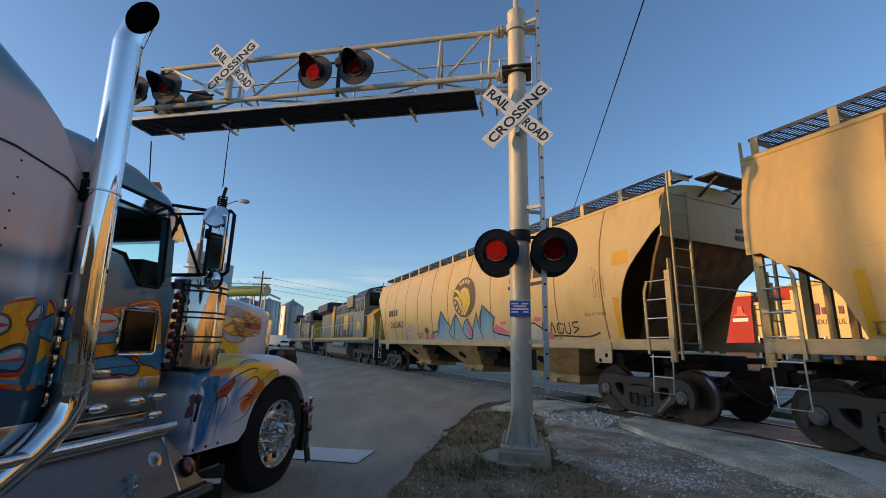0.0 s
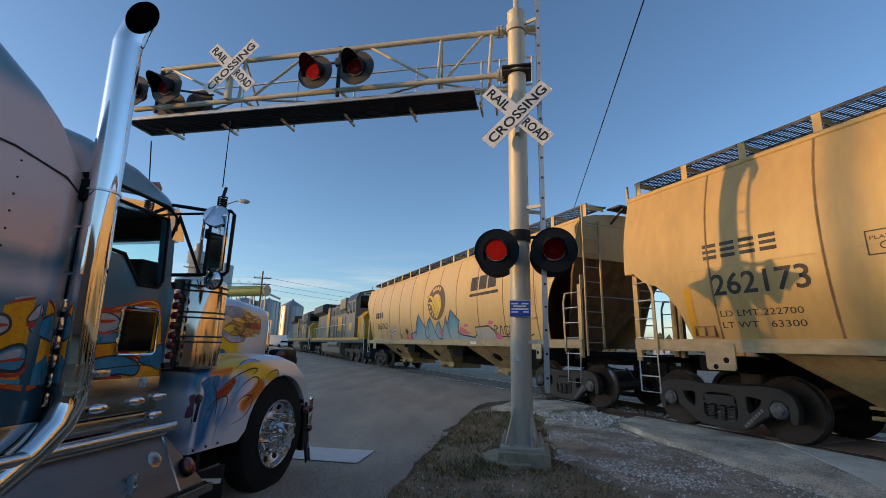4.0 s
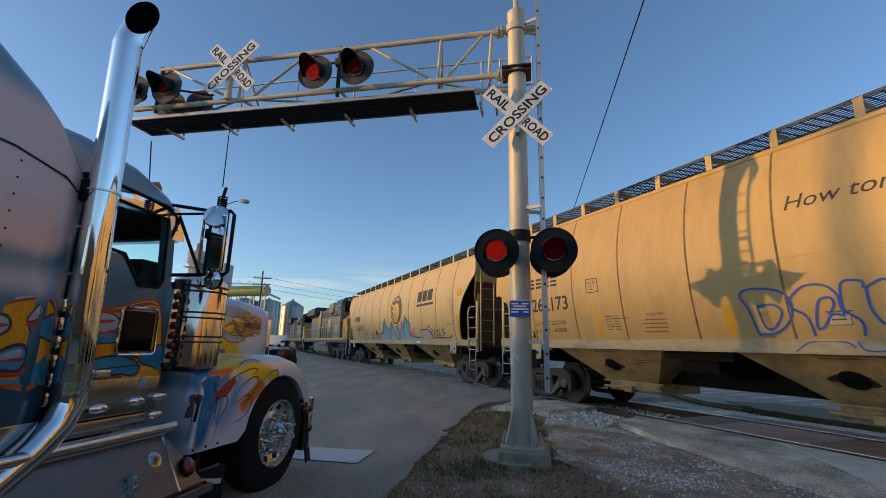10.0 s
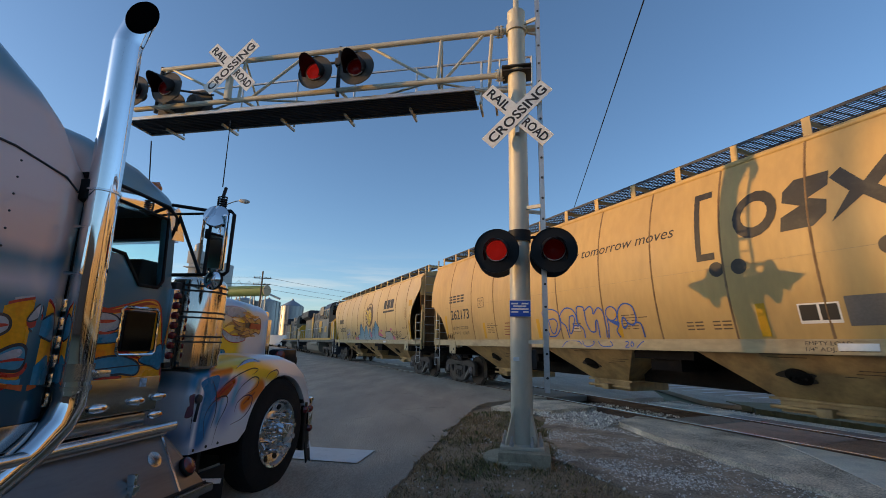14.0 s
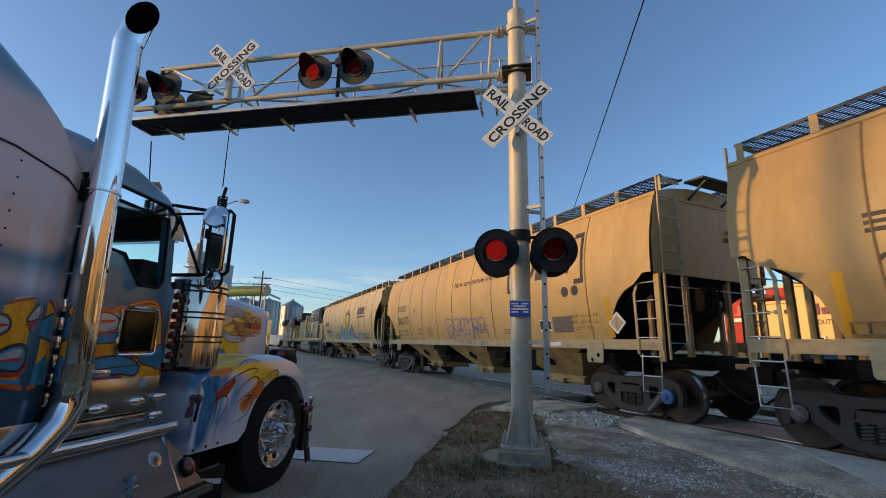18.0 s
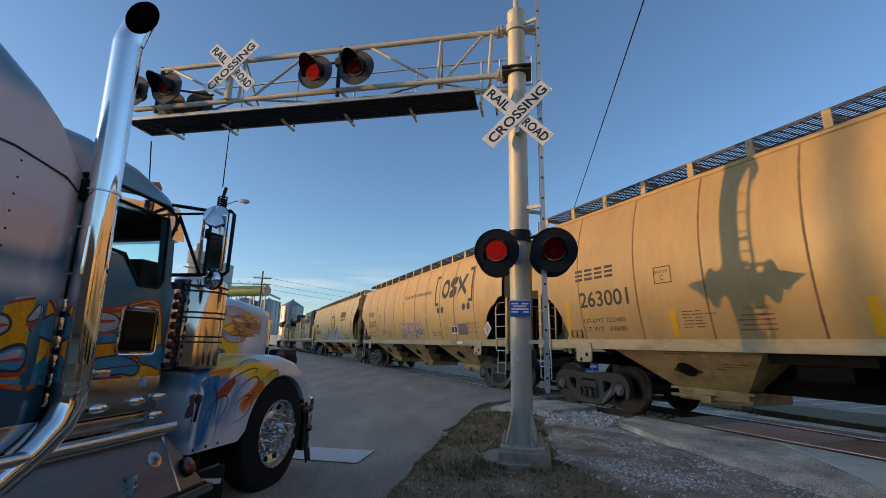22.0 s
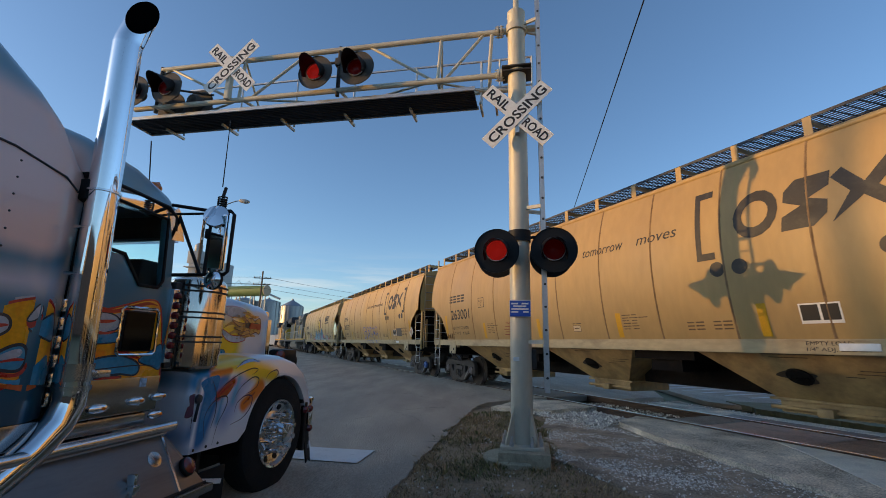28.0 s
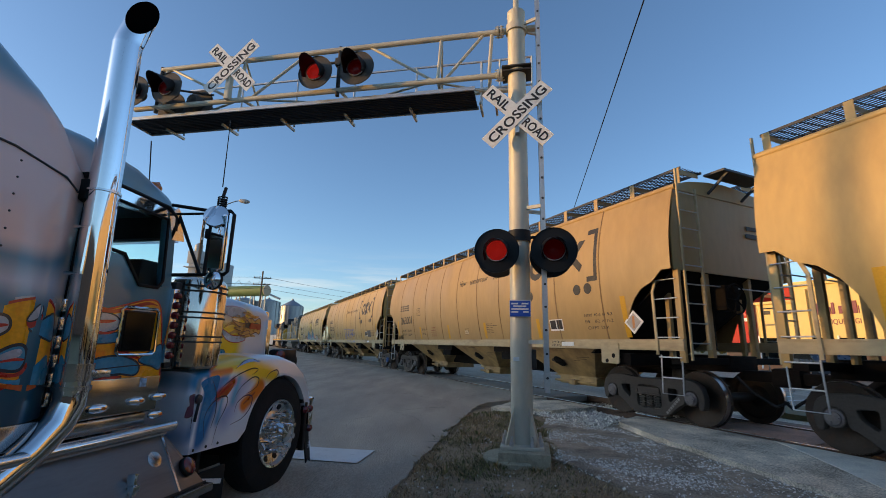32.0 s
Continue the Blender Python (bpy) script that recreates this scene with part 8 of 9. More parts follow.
strokes(car_b, "graffiti_line", [curve([(3.13, 1.71), (2.95, 1.72), (3.06, 1.58), (2.98, 1.50)]), curve([(2.88, 1.50), (2.84, 1.70), (2.72, 1.60), (2.86, 1.58)]), curve([(2.66, 1.72), (2.50, 1.70), (2.64, 1.58), (2.48, 1.50)])], GBLACK, 0.03, 0.006)
for k in range(2):
    side_poly(car_b, "yellow_patch", [rect(-0.6 - 3.7 * k, -0.1 - 3.7 * k, 1.47, 1.52)], TABYELLOW)
for k in range(3):
    x = -3.98 - 0.54 * k
    side_poly(car_b, "emblem_block", [[(x, 2.97), (x - 0.46, 2.97), (x - 0.5, 3.40), (x - 0.04, 3.40)]], STENCIL)
side_poly(car_b, "emblem_bar", [rect(-5.65, -3.92, 2.79, 2.88)], STENCIL)
for k in range(4):
    x = 6.72 - 0.33 * k
    side_poly(car_b, "mark_block", [rect(x - 0.26, x, 2.54, 2.83)], STENCIL)
side_text(car_b, "number", "265062", 6.52, 2.0, 0.28, 1.75, bold=0.006)
tx = 8.9 - (22.97 - hb)
strokes(car_b, "graffiti_line", [curve([(tx, 1.62), (tx - 0.05, 1.85), (tx - 0.22, 1.8), (tx - 0.08, 1.72), (tx - 0.25, 1.6)]), curve([(tx - 0.3, 1.6), (tx - 0.4, 1.85), (tx - 0.48, 1.6)]), curve([(tx - 0.78, 1.8), (tx - 0.6, 1.82), (tx - 0.58, 1.62), (tx - 0.76, 1.62), (tx - 0.76, 1.72)]),
                                 curve([(tx - 0.84, 1.84), (tx - 0.86, 1.62), (tx - 1.0, 1.62), (tx - 1.0, 1.84)]), curve([(tx - 1.3, 1.84), (tx - 1.12, 1.82), (tx - 1.14, 1.73), (tx - 1.28, 1.70), (tx - 1.1, 1.60)]), curve([(tx + 0.1, 1.52), (tx - 0.6, 1.55), (tx - 1.5, 1.52), (tx - 1.9, 1.60)])], GBLACK, 0.035, 0.006, "black sprayed tag")
side_poly(car_b, "yellow_patch", [rect(6.05 - (22.97 - hb), 6.45 - (22.97 - hb), 2.90, 3.16)], TABYELLOW)
side_text(car_b, "dimension", "CU FT 5181", 7.35 - (22.97 - hb), 1.95, 0.06, 0.6)
for k in range(5):
    x = 7.0 - (22.97 - hb) - 0.07 * k
    strokes(car_b, "rust_run", [[(x, 2.95 - 0.05 * k), (x - 0.01, 2.3)]], mat("rust_streak", (0.22, 0.10, 0.04), 0.8, var=0.3), 0.012, 0.005)
# end-wall numbers as bars
for cr, hh in ((car_a, HALF), (car_c, HALF), (car_b, hb)):
    part("end_mark", Mesh().box(-hh - 0.004, -hh + 0.001, -0.95, -0.55, 3.62, 3.70).box(-hh - 0.004, -hh + 0.001, -1.0, -0.5, 3.46, 3.55), STENCIL, cr)


# ---- far things ----
SILO = mat("corrugated_silo_steel", (0.34, 0.36, 0.38), 0.45, 0.7, var=0.12, scale=0.4, fine=3, stretch=(1, 1, 0.4))
SILOGREY = mat("grey_elevator_steel", (0.40, 0.40, 0.39), 0.6, 0.2, var=0.12, scale=0.4)
GREENROOF = mat("green_conveyor_paint", (0.10, 0.17, 0.06), 0.6, var=0.15, scale=0.5)
WOODPOLE = mat("pole_wood", (0.13, 0.09, 0.06), 0.9, var=0.3, scale=2, stretch=(1, 1, 0.1))


def bearing(az, dist, z=GROUND):
    return Matrix.Translation((math.sin(radians(az)) * dist, math.cos(radians(az)) * dist, z))


def silo(az, dist, r, h, cone):
    s = thing("silo", "tall corrugated steel grain silo with a conical roof", "silo", "grain silos", at=bearing(az, dist))
    prof = []
    k = 0
    for i in range(int(h / 0.4)):
        prof += [(i * 0.4, r), (i * 0.4 + 0.2, r * 1.012)]
    part("shell", Mesh().lathe([(0, r), *prof, (h, r)], (0, 0, 0), (0, 0, 1), 28), SILO, s)
    part("roof", Mesh().lathe([(h, r * 1.04), (h + cone, 0.4), (h + cone + 0.4, 0.4), (h + cone + 0.5, 0)], (0, 0, 0), (0, 0, 1), 28), SILO, s)
    for i in range(14):
        a = 2 * math.pi * i / 14
        part("stiffener", Mesh().box(-0.08, 0.08, -0.06, 0.06, 0, h), SILO, s, at=pose(math.cos(a) * r * 1.015, math.sin(a) * r * 1.015, 0, 0, 0, math.degrees(a)))
    part("ladder", Mesh().box(-0.2, 0.2, -r * 1.03 - 0.12, -r * 1.03, 0, h), GALV, s)
    return s


silo(-18.7, 160, 3.69, 13.0, 2.1)
silo(-21.45, 150, 3.5, 13.4, 0.9)
silo(-24.1, 152, 3.4, 13.6, 0.9)
silo(-26.7, 155, 3.4, 13.0, 1.2)
tower = thing("elevator_tower", "grey grain elevator leg with pipes and platforms", "grain elevator", at=bearing(-29.6, 120))
part("tower_body", Mesh().box(-1.2, 1.2, -1.2, 1.2, 0, 19.0, 0.05), SILOGREY, tower)
part("tower_head", Mesh().box(-1.7, 1.7, -1.4, 1.4, 19.0, 22.0, 0.1).lathe([(0, 0.9), (1.6, 0.9), (2.2, 0.3)], (0, 0, 22), (0, 0, 1), 14), SILOGREY, tower)
for z in (6, 10, 14, 18):
    part("platform", Mesh().box(-2.0, 2.0, -2.0, 2.0, z, z + 0.15), SILOGREY, tower)
for x in (2.6, 3.6, 4.4):
    part("pipe", Mesh().cyl((x, 0, 0), (x, 0, 14.5 - x), 0.35, n=10), SILOGREY, tower)
part("spout", Mesh().cyl((1, 0, 20), (9, 0, 12), 0.3, n=8), SILOGREY, tower)
part("bin", Mesh().box(2.0, 6.6, 1.0, 5.0, 0, 19.6, 0.1).box(3.6, 4.8, 2.0, 3.6, 19.6, 22.4, 0.08), SILOGREY, tower, "square grey bin beside the leg")
shed = thing("conveyor_cover", "long green curved conveyor cover with a tan end", "conveyor", at=bearing(-23.7, 105) @ pose(0, 0, 0, 0, 0, -20))
part("cover", Mesh().prism([(1.15 * math.cos(a), 11.9 + 1.15 * math.sin(a)) for a in [math.pi * 2 * k / 20 for k in range(20)]], -8, 4.6, "x"), GREENROOF, shed)
part("cover_end", Mesh().cyl((4.6, 0, 11.9), (4.75, 0, 11.9), 1.2, n=20), mat("tan_end_paint", (0.5, 0.36, 0.22), 0.6), shed)
for x in (-7, -3, 1, 4):
    part("trestle", Mesh().beam((x, -0.8, 0), (x, -0.5, 10.8), 0.2, 0.2).beam((x, 0.8, 0), (x, 0.5, 10.8), 0.2, 0.2), SILOGREY, shed)
gantry = thing("catwalk_gantry", "steel catwalk over the silo roofs", "catwalk", at=bearing(-25.0, 150) @ pose(0, 0, 0, 0, 0, 22))
part("deck", Mesh().box(-5, 5, -0.5, 0.5, 17.2, 17.4).beam((-5, -0.5, 18.4), (5, -0.5, 18.4), 0.08, 0.08), SILOGREY, gantry)
for k in range(11):
    part("post", Mesh().box(-5.03 + k, -4.97 + k, -0.53, -0.47, 17.3, 18.45), SILOGREY, gantry)
for x in (-4.5, -1.5, 1.5, 4.5):
    part("leg", Mesh().box(x - 0.12, x + 0.12, -0.2, 0.2, 0, 17.3), SILOGREY, gantry)
    part("truss", Mesh().beam((x, 0, 17.3), (x + 1.5, 0, 19.6), 0.1, 0.1).beam((x + 3, 0, 17.3), (x + 1.5, 0, 19.6), 0.1, 0.1), SILOGREY, gantry)
part("spout", Mesh().cyl((4.5, 0, 17.6), (12.5, -3, 14.2), 0.3, n=10), SILOGREY, gantry)


def utility_pole(az, dist, h, rot):
    p = thing("utility_pole", "weathered wooden utility pole with crossarms", "utility pole", "utility poles", at=bearing(az, dist) @ pose(0, 0, 0, 0, 0, rot))
    part("pole", Mesh().cyl((0, 0, 0), (0, 0, h), 0.17, 0.11, n=10), WOODPOLE, p)
    for z in (h - 1.2, h - 2.2):
        part("crossarm", Mesh().box(-1.3, 1.3, -0.06, 0.06, z, z + 0.14), WOODPOLE, p)
        for x in (-1.2, -0.5, 0.5, 1.2):
            part("insulator", Mesh().cyl((x, 0, z + 0.14), (x, 0, z + 0.34), 0.06, 0.04, n=8), SILOGREY, p)
    return p


utility_pole(-22.45, 75, 12.2, 10)
utility_pole(-29.45, 40, 11.1, 120)
utility_pole(41.5, 62, 13.0, 30)
utility_pole(-44.0, 70, 12.2, 10)
utility_pole(-87.2, 24.8, 9.2, 60)
for k, z in enumerate((10.2, 11.2, 9.4)):
    a = Vector((math.sin(radians(-44)) * 70, math.cos(radians(-44)) * 70, z))
    b = Vector((math.sin(radians(-22.45)) * 75, math.cos(radians(-22.45)) * 75, z))
    c = Vector((math.sin(radians(8)) * 120, math.cos(radians(8)) * 120, z))
    pts = []
    for u, v in ((a, b), (b, c)):
        pts += [u.lerp(v, i / 14) - Vector((0, 0, 1.1 * 4 * (i / 14) * (1 - i / 14))) for i in range(15)]
    tagged(part("power_line", Mesh().sweep(pts, 0.022, n=4), BLACKPAINT), "thin dark overhead power line between poles", "cable", "power lines")
q0, q1 = Vector((0.8, -9.0, 8.4)), Vector((9.3, 38.0, 6.85))
tagged(part("overhead_cable", Mesh().sweep([q0.lerp(q1, i / 20) - Vector((0, 0, 0.10 * 4 * (i / 20) * (1 - i / 20))) for i in range(21)], 0.014, n=6), BLACKPAINT), "single dark cable crossing the sky above the track", "cable")
lampp = thing("street_lamp", "grey street lamp with a curved arm", "street lamp", at=bearing(-28.2, 30))
part("pole", Mesh().cyl((0, 0, 0), (0, 0, 9.2), 0.10, 0.07, n=12), GALV, lampp)
part("arm", Mesh().sweep([(0, 0, 9.0), (0.15, 0.0, 9.35), (0.6, 0.0, 9.75), (1.05, 0.0, 9.93), (1.35, 0.0, 9.97)], 0.035, n=8), GALV, lampp)
part("lamp_head", Mesh().lathe([(0, 0.05), (0.1, 0.11), (0.4, 0.15), (0.62, 0.1), (0.7, 0)], (1.25, 0, 9.97), (1, 0, -0.12), 14), SILOGREY, lampp)

CREAM = mat("cream_stucco", (0.74, 0.55, 0.22), 0.85, var=0.08, scale=1, fine=20, bump=0.1)
REDSTUC = mat("red_stucco", (0.42, 0.04, 0.025), 0.8, var=0.1, scale=1)
BRICKBASE = mat("orange_brick_base", (0.50, 0.22, 0.10), 0.85, var=0.15, scale=3)
store = thing("shop_building", "cream stucco shop block with a red corner unit and painted signs", "building", at=track_pose(0, 30))
part("wall", Mesh().box(-26, 19.2, -9, 0, -0.15, 4.9), CREAM, store)
part("tower_wall", Mesh().box(14.4, 19.2, -4, 0.35, 0.0, 6.15), CREAM, store)
part("tower_wall", Mesh().box(-2.0, 8.0, -4, 0.35, 0.0, 6.4), CREAM, store)
part("cornice", Mesh().box(14.2, 19.4, -4.2, 0.55, 6.15, 6.5, 0.05), CREAM, store)
part("cornice", Mesh().box(-2.2, 8.2, -4.2, 0.55, 6.4, 6.75, 0.05), CREAM, store)
part("cornice", Mesh().box(-26, 14.2, -0.4, 0.25, 4.9, 5.15, 0.04), CREAM, store)
part("wall", Mesh().box(19.2, 22.3, -9, 0, -0.15, 5.0), CREAM, store)
part("cornice", Mesh().box(19.2, 22.3, -0.4, 0.2, 5.0, 5.22, 0.04), CREAM, store)
part("red_unit", Mesh().box(22.3, 24.7, -9, 0.3, 0.0, 5.75), REDSTUC, store, "red painted restaurant unit")
part("red_cornice", Mesh().box(22.2, 24.8, -9.1, 0.42, 5.75, 6.05, 0.05), CREAM, store)
part("red_tower", Mesh().box(20.0, 22.7, -6, -2.5, 0.0, 6.5), REDSTUC, store, "higher red block behind the front")
part("tower_cornice", Mesh().box(19.9, 22.8, -6.1, -2.4, 6.5, 6.75, 0.05), CREAM, store)
part("roof_shape", Mesh().prism([(22.65, 4.15), (23.95, 4.15), (23.5, 4.4), (23.45, 4.95), (23.1, 5.0), (23.05, 4.45)], 0.31, 0.40, "y"), mat("sign_red", (0.72, 0.07, 0.05), 0.5), store, "red roof-shaped emblem")
part("bar", Mesh().box(22.7, 23.95, 0.31, 0.38, 3.7, 3.98), SIGNWHITE, store, "white sign bar")
for x0 in (20.1, 20.85, 21.6):
    part("small_sign", Mesh().box(x0 - 0.42, x0 + 0.05, 0.005, 0.05, 4.2, 4.5, 0.02), SIGNBLACK, store, "small dark sign")
for x in (18.8, 14.8, 7.6, -1.6):
    part("pilaster", Mesh().box(x - 0.5, x + 0.5, 0.35, 0.6, 0.0, 5.9), CREAM, store)
    part("pilaster_base", Mesh().box(x - 0.55, x + 0.55, 0.6, 0.68, 0.0, 2.2), BRICKBASE, store)
part("base_course", Mesh().box(-26, 24.7, 0.36, 0.46, -0.1, 1.7), BRICKBASE, store)
for k in range(18):
    x = -24 + k * 2.6
    part("shop_window", Mesh().box(x, x + 1.7, 0.44, 0.50, 0.3, 2.35), DARKGLASS, store)
    for xm in (x - 0.1, x + 1.7):
        part("window_mullion", Mesh().box(xm, xm + 0.1, 0.44, 0.55, 0.0, 2.5), SIGNWHITE, store)
PURPLE = mat("sign_plum", (0.20, 0.05, 0.07), 0.6, var=0.1)
for x0, w, hh in ((18.0, 0.35, 0.8), (17.55, 0.25, 0.5), (17.25, 0.25, 0.5), (16.95, 0.18, 0.8), (16.55, 0.3, 0.55), (16.0, 0.5, 0.85), (15.45, 0.28, 0.5), (15.1, 0.28, 0.5)):
    part("sign_shape", Mesh().box(x0 - w, x0, 0.36, 0.42, 4.0, 4.0 + hh, 0.03), PURPLE, store, "plum-coloured sign shape")
lettering("sign_words", "BOUTIQUE & GIFTS", 0.36, PURPLE, store, Matrix.Translation((18.1, 0.37, 3.3)) @ BODY_TEXT, width=3.3, thick=0.01)
for x0 in (12.6, 9.8, -5, -10):
    part("sign_shape", Mesh().box(x0 - 1.6, x0, 0.01, 0.06, 3.9, 4.3, 0.03), PURPLE, store)
for k in range(3):
    part("roof_unit", Mesh().box(2 + 5 * k, 4 + 5 * k, -6, -4, 4.9, 6.0, 0.05), SILOGREY, store)


def parked_car(label, at, colour, rz):
    c = thing("car", label, "car", "parked cars", at=at @ pose(0, 0, 0, 0, 0, rz))
    pm = mat("car_paint", colour, 0.3, var=0.05, coat=0.6)
    prof = [(-2.2, 0.35), (-2.25, 0.75), (-2.1, 0.95), (-1.5, 1.0), (-1.0, 1.48), (0.4, 1.5), (1.1, 1.05), (2.0, 0.9), (2.2, 0.6), (2.15, 0.35)]
    part("body", Mesh().prism(prof, -0.88, 0.88, "y"), pm, c)
    part("window", Mesh().prism([(-1.35, 1.02), (-0.95, 1.4), (0.35, 1.42), (0.9, 1.05)], -0.89, 0.89, "y"), DARKGLASS, c)
    for x in (-1.4, 1.4):
        for y in (-0.9, 0.72):
            part("wheel", Mesh().cyl((x, y, 0.33), (x, y + 0.18, 0.33), 0.33, n=18), TYRE, c)
    return c


parked_car("white hatchback parked by the silos", bearing(-19.0, 110), (0.7, 0.7, 0.7), 10)
parked_car("silver car parked in the far car park", bearing(26.3, 60), (0.5, 0.5, 0.52), 60)
parked_car("dark car parked before the shops", bearing(40, 33), (0.04, 0.05, 0.07), 75)
sgn = thing("lot_sign", "low blue and white direction sign on the grass", "sign", at=bearing(18.2, 24.5) @ pose(0, 0, 0, 0, 0, -10))
part("sign_panel", Mesh().box(-0.45, 0.45, -0.04, 0.04, 0.25, 0.65, 0.01), SIGNBLUE, sgn)
part("sign_post", Mesh().box(-0.4, -0.34, -0.03, 0.03, 0, 0.3).box(0.34, 0.4, -0.03, 0.03, 0, 0.3), GALV, sgn)
part("bar", Mesh().box(-0.35, 0.35, -0.046, -0.042, 0.4, 0.52), SIGNWHITE, sgn)
white_box = thing("white_van", "white box van parked far off by the silos", "van", at=bearing(-20.1, 112))
part("van_body", Mesh().box(-2.4, 2.0, -1.0, 1.0, 0.5, 2.7, 0.05).box(2.0, 3.2, -0.95, 0.95, 0.5, 2.0, 0.1), SIGNWHITE, white_box)
for x in (-1.5, 2.3):
    part("wheel", Mesh().cyl((x, -1.02, 0.38), (x, 1.02, 0.38), 0.38, n=14), TYRE, white_box)

# far trees along the horizon, joined
LEAF = mat("far_foliage", (0.06, 0.075, 0.03), 0.9, var=0.4, scale=0.6, fine=4)
random.seed(7)
m = Mesh()
for k in range(420):
    az = random.choice((random.uniform(-75, -5), random.uniform(20, 75), random.uniform(-180, -75), random.uniform(75, 180)))
    dist = random.uniform(230, 330)
    hgt = random.uniform(4, 8)
    cx, cy = math.sin(radians(az)) * dist, math.cos(radians(az)) * dist
    for j in range(7):
        x, y, z = cx + random.uniform(-4, 4), cy + random.uniform(-4, 4), hgt * random.uniform(0.2, 0.95)
        r = random.uniform(1.2, 2.6)
        vs = [Vector((x + r * random.uniform(0.6, 1.2) * a, y + r * random.uniform(0.6, 1.2) * b, z + r * random.uniform(0.6, 1.1) * c)) for a, b, c in ((1, 0, 0), (0, 1, 0), (-1, 0, 0), (0, -1, 0), (0, 0, 1), (0, 0, -1))]
        m.add(vs, [(0, 1, 4), (1, 2, 4), (2, 3, 4), (3, 0, 4), (1, 0, 5), (2, 1, 5), (3, 2, 5), (0, 3, 5)])
tagged(part("far_woods", m, LEAF, at=pose(0, 0, GROUND)), "thin dark belt of distant trees", "trees", kind="stuff")

# ---- loose ground detail: stones, grass, litter ----
random.seed(11)


def inside(p, poly):
    r = False
    for i in range(len(poly)):
        a, b = poly[i - 1], poly[i]
        if (a[1] > p[1]) != (b[1] > p[1]) and p[0] < (b[0] - a[0]) * (p[1] - a[1]) / (b[1] - a[1]) + a[0]:
            r = not r
    return r


GRAVEL_POLY = [rpt(0.42, 0.1), rpt(0.75, -0.55), rpt(1.25, -1.3), rpt(2.6, -1.9), trk(-2.75, 2.4), trk(-2.4, 4.8), trk(-1.95, 6.45), trk(-0.95, 6.9), trk(-0.95, 9.1), rpt(0.6, 5.2), rpt(0.35, 2.8)]
HEAP = [trk(-2.3, 6.3), trk(-1.1, 6.9), trk(-1.0, 8.6), trk(-2.6, 8.4)]


def stone(m, x, y, z, r):
    k = [random.uniform(0.65, 1.15) * r for _ in range(8)]
    q = Euler((random.random() * 6, random.random() * 6, random.random() * 6)).to_matrix()
    vs = [Vector((x, y, z)) + q @ Vector((a * k[i], b * k[i] * 0.9, c * k[i] * 0.7)) for i, (a, b, c) in enumerate(((1, 0, 0), (0, 1, 0), (-1, 0, 0), (0, -1, 0), (0.2, 0.1, 1), (-0.1, 0.2, -1)))]
    m.add(vs, [(0, 1, 4), (1, 2, 4), (2, 3, 4), (3, 0, 4), (1, 0, 5), (2, 1, 5), (3, 2, 5), (0, 3, 5)])


def stone_mat(name, c):
    mt = mat(name, c, 0.9, var=0.2, scale=9, fine=60)
    n, l = mt.node_tree.nodes, mt.node_tree.links
    geo = n.new("ShaderNodeNewGeometry")
    mr = n.new("ShaderNodeMapRange")
    mr.inputs["To Min"].default_value, mr.inputs["To Max"].default_value = 0.35, 1.35
    l.new(geo.outputs["Random Per Island"], mr.inputs[0])
    b = n["Principled BSDF"]
    src = b.inputs["Base Color"].links[0].from_socket
    vm = n.new("ShaderNodeVectorMath")
    vm.operation = "SCALE"
    l.new(src, vm.inputs[0]), l.new(mr.outputs[0], vm.inputs["Scale"]), l.new(vm.outputs[0], b.inputs["Base Color"])
    return mt


m, big = Mesh(), Mesh()
xs = [p[0] for p in GRAVEL_POLY]
ys = [p[1] for p in GRAVEL_POLY]
n = 0
while n < 30000:
    x, y = random.uniform(min(xs), max(xs)), random.uniform(min(ys), max(ys))
    if not inside((x, y), GRAVEL_POLY):
        continue
    n += 1
    lat = Vector((x, y, 0)).dot(TN) - TRACK_DIST
    if random.random() > 1.5 * noise.noise(Vector((x * 1.2, y * 1.2, 3))) + 0.8 * noise.noise(Vector((x * 4.1, y * 4.1, 8))) + 0.50 + 0.25 * smooth(-3.0, -1.8, lat) + 0.9 * math.exp(-((x - 2.35) ** 2 + (y - 5.5) ** 2) / 0.3):
        continue
    stone(m, x, y, min(height(x, y), GROUND) - 0.008, random.choice((random.uniform(0.005, 0.012), random.uniform(0.006, 0.016), random.uniform(0.010, 0.028))))
hx, hy = [p[0] for p in HEAP], [p[1] for p in HEAP]
n = 0
while n < 1700:
    x, y = random.uniform(min(hx), max(hx)), random.uniform(min(hy), max(hy))
    if inside((x, y), HEAP):
        n += 1
        stone(m, x, y, GROUND + random.uniform(-0.01, 0.04), random.choice((random.uniform(0.012, 0.03), random.uniform(0.02, 0.055))))
for k in range(900):
    s = random.uniform(6.6, 9.5)
    p = trk(random.choice((random.uniform(-1.0, 0.9), random.uniform(-0.7, 0.7), random.uniform(0.9, 3))), s)
    stone(m, p[0], p[1], GROUND - 0.05, random.uniform(0.02, 0.04))
vp = [rpt(-1.25, -5), rpt(3.4, -5), rpt(2.4, -1.8), rpt(0.9, -0.7), rpt(0.5, 0.6), rpt(0.4, 3.0), rpt(-0.5, 4.2), rpt(-1.2, 2.5)]
for k in range(5200):
    w = rpt(random.uniform(-1.25, 3.4), random.uniform(-5, 4.2))
    if inside(w, vp) and (noise.noise(Vector((w[0] * 2, w[1] * 2, 5))) > random.uniform(-0.3, 0.6)):
        stone(m, w[0], w[1], min(height(*w), GROUND) - 0.028, random.uniform(0.006, 0.022))
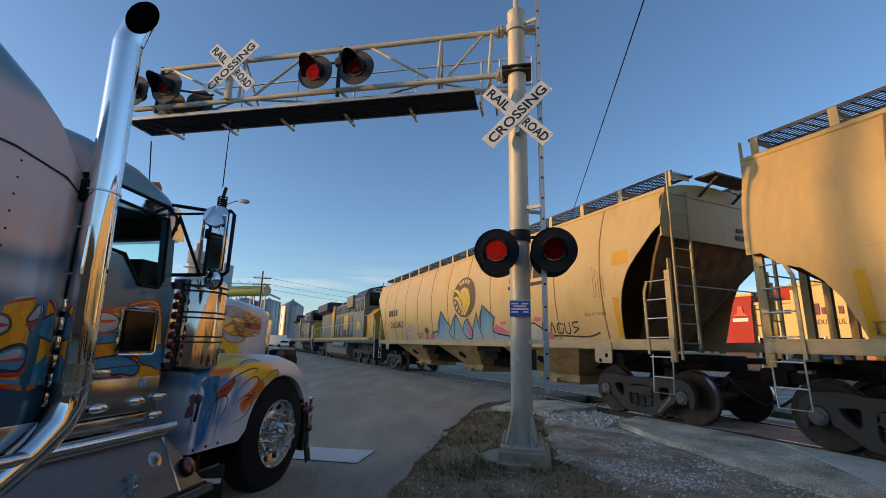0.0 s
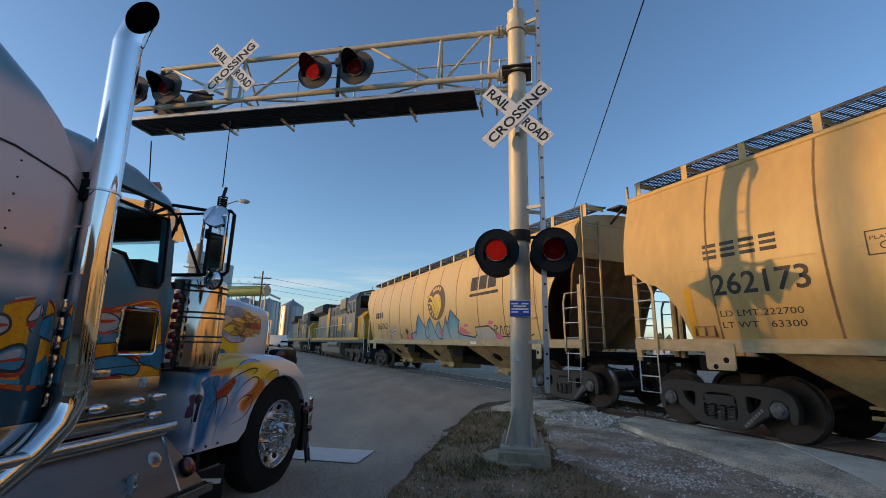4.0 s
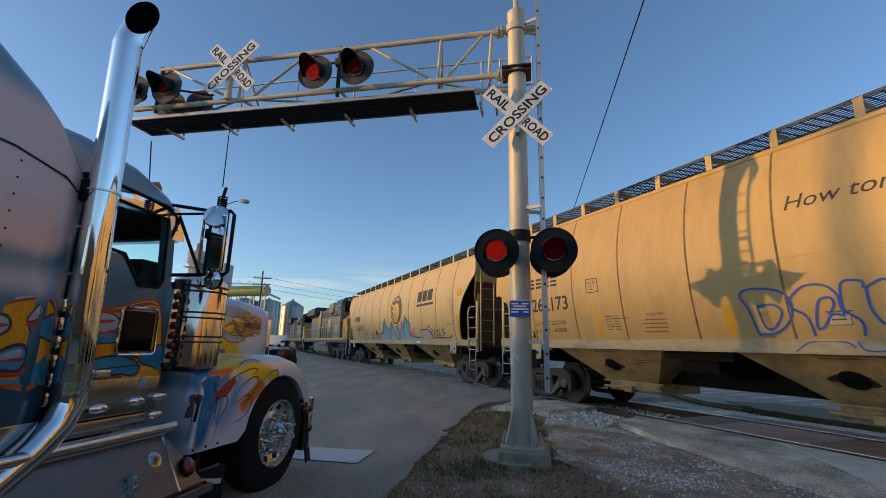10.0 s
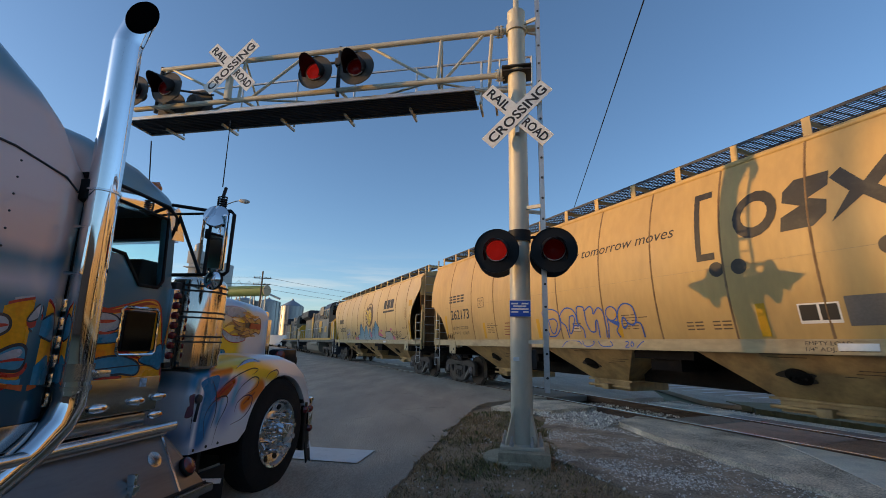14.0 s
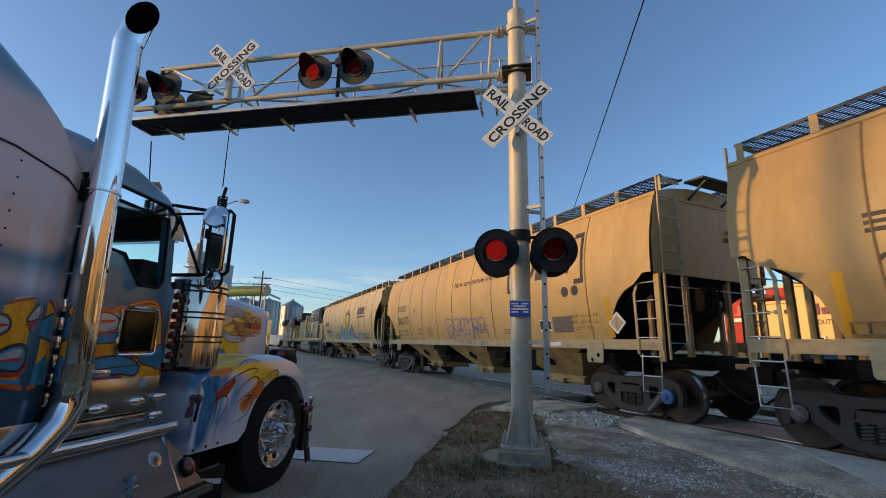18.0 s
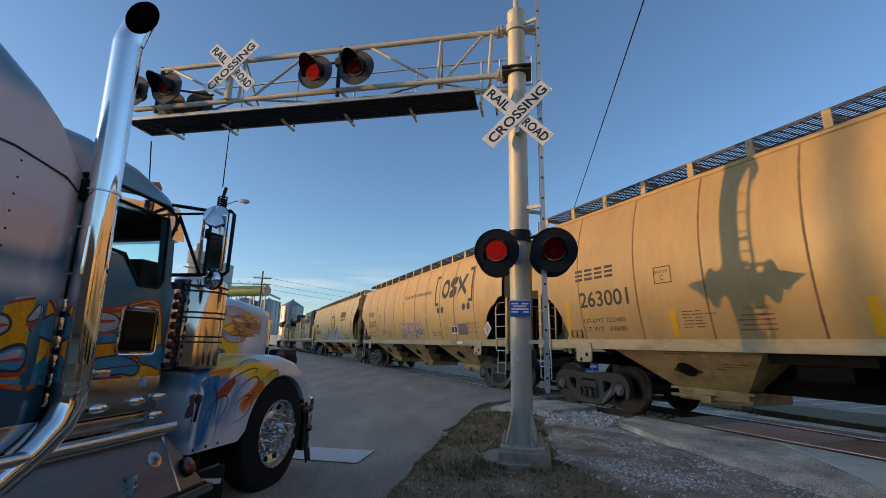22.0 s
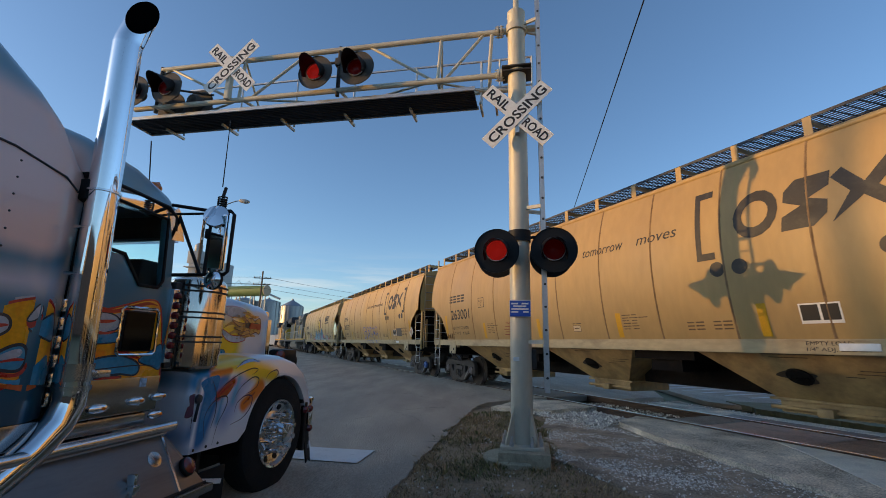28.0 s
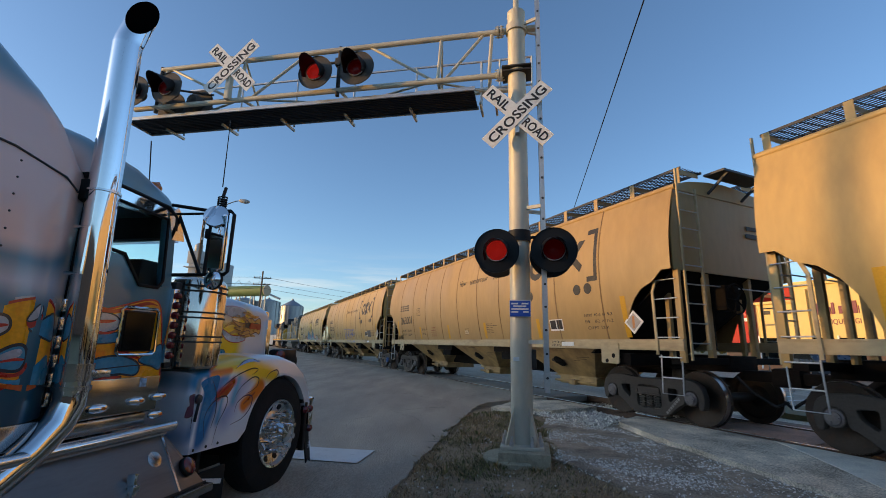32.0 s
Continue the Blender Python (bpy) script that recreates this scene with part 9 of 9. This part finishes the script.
tagged(part("crushed_stone", m, stone_mat("crushed_stone", (0.70, 0.66, 0.58))), "loose pale crushed stones beside the track", "gravel", kind="stuff")

VERGE_POLY = [rpt(-1.32, -8), rpt(3.2, -8), rpt(2.2, -2.0), rpt(1.2, -1.3), rpt(0.6, -0.4), rpt(0.45, 0.6), rpt(0.35, 3.0), rpt(-0.5, 4.3), rpt(-1.0, 3.9), rpt(-1.28, 2.5)]
gm, gg = Mesh(), Mesh()
n = 0
vx, vy = [p[0] for p in VERGE_POLY], [p[1] for p in VERGE_POLY]
for k in range(110000):
    x, y = random.uniform(min(vx), max(vx)), random.uniform(max(min(vy), 2.8), max(vy))
    if not inside((x, y), VERGE_POLY):
        continue
    d = noise.noise(Vector((x * 1.3, y * 1.3, 0))) + 0.5 * noise.noise(Vector((x * 4, y * 4, 7)))
    if d < random.uniform(-0.7, 0.45):
        continue
    z = min(height(x, y), GROUND) - 0.035
    hgt = random.uniform(0.012, 0.05) * (1.0 + 1.2 * max(0, d))
    a = random.uniform(0, 6.283)
    w = random.uniform(0.003, 0.0065)
    dx, dy = math.cos(a), math.sin(a)
    lx, ly = random.gauss(0, 0.6) * hgt, random.gauss(0, 0.6) * hgt
    (gg if noise.noise(Vector((x * 0.9, y * 0.9, 20))) > random.uniform(-0.35, 0.45) else gm).add([(x - dx * w, y - dy * w, z), (x + dx * w, y + dy * w, z), (x + dx * w * 0.7 + lx * 0.5, y + dy * w * 0.7 + ly * 0.5, z + hgt * 0.6), (x + lx, y + ly, z + hgt)], [(0, 1, 2), (0, 2, 3)])
for k in range(520):
    x, y = random.uniform(min(vx), max(vx)), random.uniform(max(min(vy), 2.8), max(vy))
    if not inside((x, y), VERGE_POLY) or noise.noise(Vector((x * 1.1, y * 1.1, 44))) < random.uniform(-0.35, 0.35):
        continue
    big_ = random.uniform(0.6, 1.4)
    for j in range(random.randint(14, 34)):
        a, r = random.uniform(0, 6.283), abs(random.gauss(0, 0.035)) * big_
        px, py = x + math.cos(a) * r, y + math.sin(a) * r
        z, hgt, w = min(height(px, py), GROUND) - 0.035, random.uniform(0.03, 0.085) * big_, random.uniform(0.003, 0.008)
        dx, dy = -math.sin(a), math.cos(a)
        ox, oy = math.cos(a) * hgt * random.uniform(0.2, 1.1), math.sin(a) * hgt * random.uniform(0.2, 1.1)
        (gg if random.random() < 0.6 else gm).add([(px - dx * w, py - dy * w, z), (px + dx * w, py + dy * w, z), (px + dx * w + ox * 0.5, py + dy * w + oy * 0.5, z + hgt * 0.7), (px + ox, py + oy, z + hgt)], [(0, 1, 2), (0, 2, 3)])
GRASS = stone_mat("verge_grass_blades", (0.40, 0.29, 0.16))
tagged(part("verge_weeds", gg, stone_mat("verge_weed_blades", (0.17, 0.165, 0.06))), "low green weeds among the dry grass", "weeds", kind="stuff")
tagged(part("verge_grass", gm, GRASS), "short patchy dry grass on the verge", "grass", kind="stuff")
LEAFDRY = mat("dry_leaf", (0.30, 0.24, 0.16), 0.8, var=0.3)
lm = Mesh()
for k in range(9000):
    x, y = random.uniform(min(vx), max(vx)), random.uniform(max(min(vy), 2.8), max(vy))
    if not inside((x, y), VERGE_POLY) or noise.noise(Vector((x * 1.6, y * 1.6, 31))) < random.uniform(-0.6, 0.5):
        continue
    z, r, a = min(height(x, y), GROUND) - 0.02 + random.uniform(0, 0.02), random.uniform(0.008, 0.026), random.uniform(0, 6.283)
    u, v = Vector((math.cos(a), math.sin(a), random.uniform(-0.5, 0.5))) * r, Vector((-math.sin(a), math.cos(a), random.uniform(-0.5, 0.5))) * r * 0.6
    c = Vector((x, y, z))
    lm.add([c - u, c + v, c + u * 1.2, c - v], [(0, 1, 2), (0, 2, 3)])
tagged(part("leaf_litter", lm, stone_mat("leaf_litter", (0.26, 0.17, 0.09))), "brown crumbled leaf litter on the verge", "leaf litter", kind="stuff")
for x, y, rz in ((-0.30, 6.12, 20), (0.62, 5.3, 80), (-0.33, 4.95, 140), (0.1, 5.2, 200), (0.85, 8.9, 30), (-0.1, 5.7, 310)):
    l_ = thing("fallen_leaf", "curled pale dry leaf lying on the verge", "leaf", "fallen leaves", at=pose(x, y, min(height(x, y), GROUND) + 0.0, 10, 15, rz))
    part("blade", Mesh().loft([[(-0.05, 0, 0.005), (-0.045, 0.002, 0.006)], [(-0.02, -0.03, 0.015), (-0.02, 0.03, 0.012)], [(0.02, -0.028, 0.004), (0.02, 0.03, 0.01)], [(0.06, -0.002, 0.012), (0.06, 0.002, 0.012)]], closed=False, caps=False), LEAFDRY, l_)


# ---- motion of the train ----
def motions():
    times = [i * 0.4 for i in range(81)]
    for car, front, half in CARS:
        rows = [(t, track_pose(travelled(t) + front - half)) for t in times[::2]]
        if rows[-1][0] < 32.0:
            rows.append((32.0, track_pose(travelled(32.0) + front - half)))
        walk(car, rows)
    for ws, x, r in SPINNERS:
        walk(ws, [(t, pose(x, 0, r, 0, math.degrees(travelled(t) / r), 0)) for t in times])


motions()
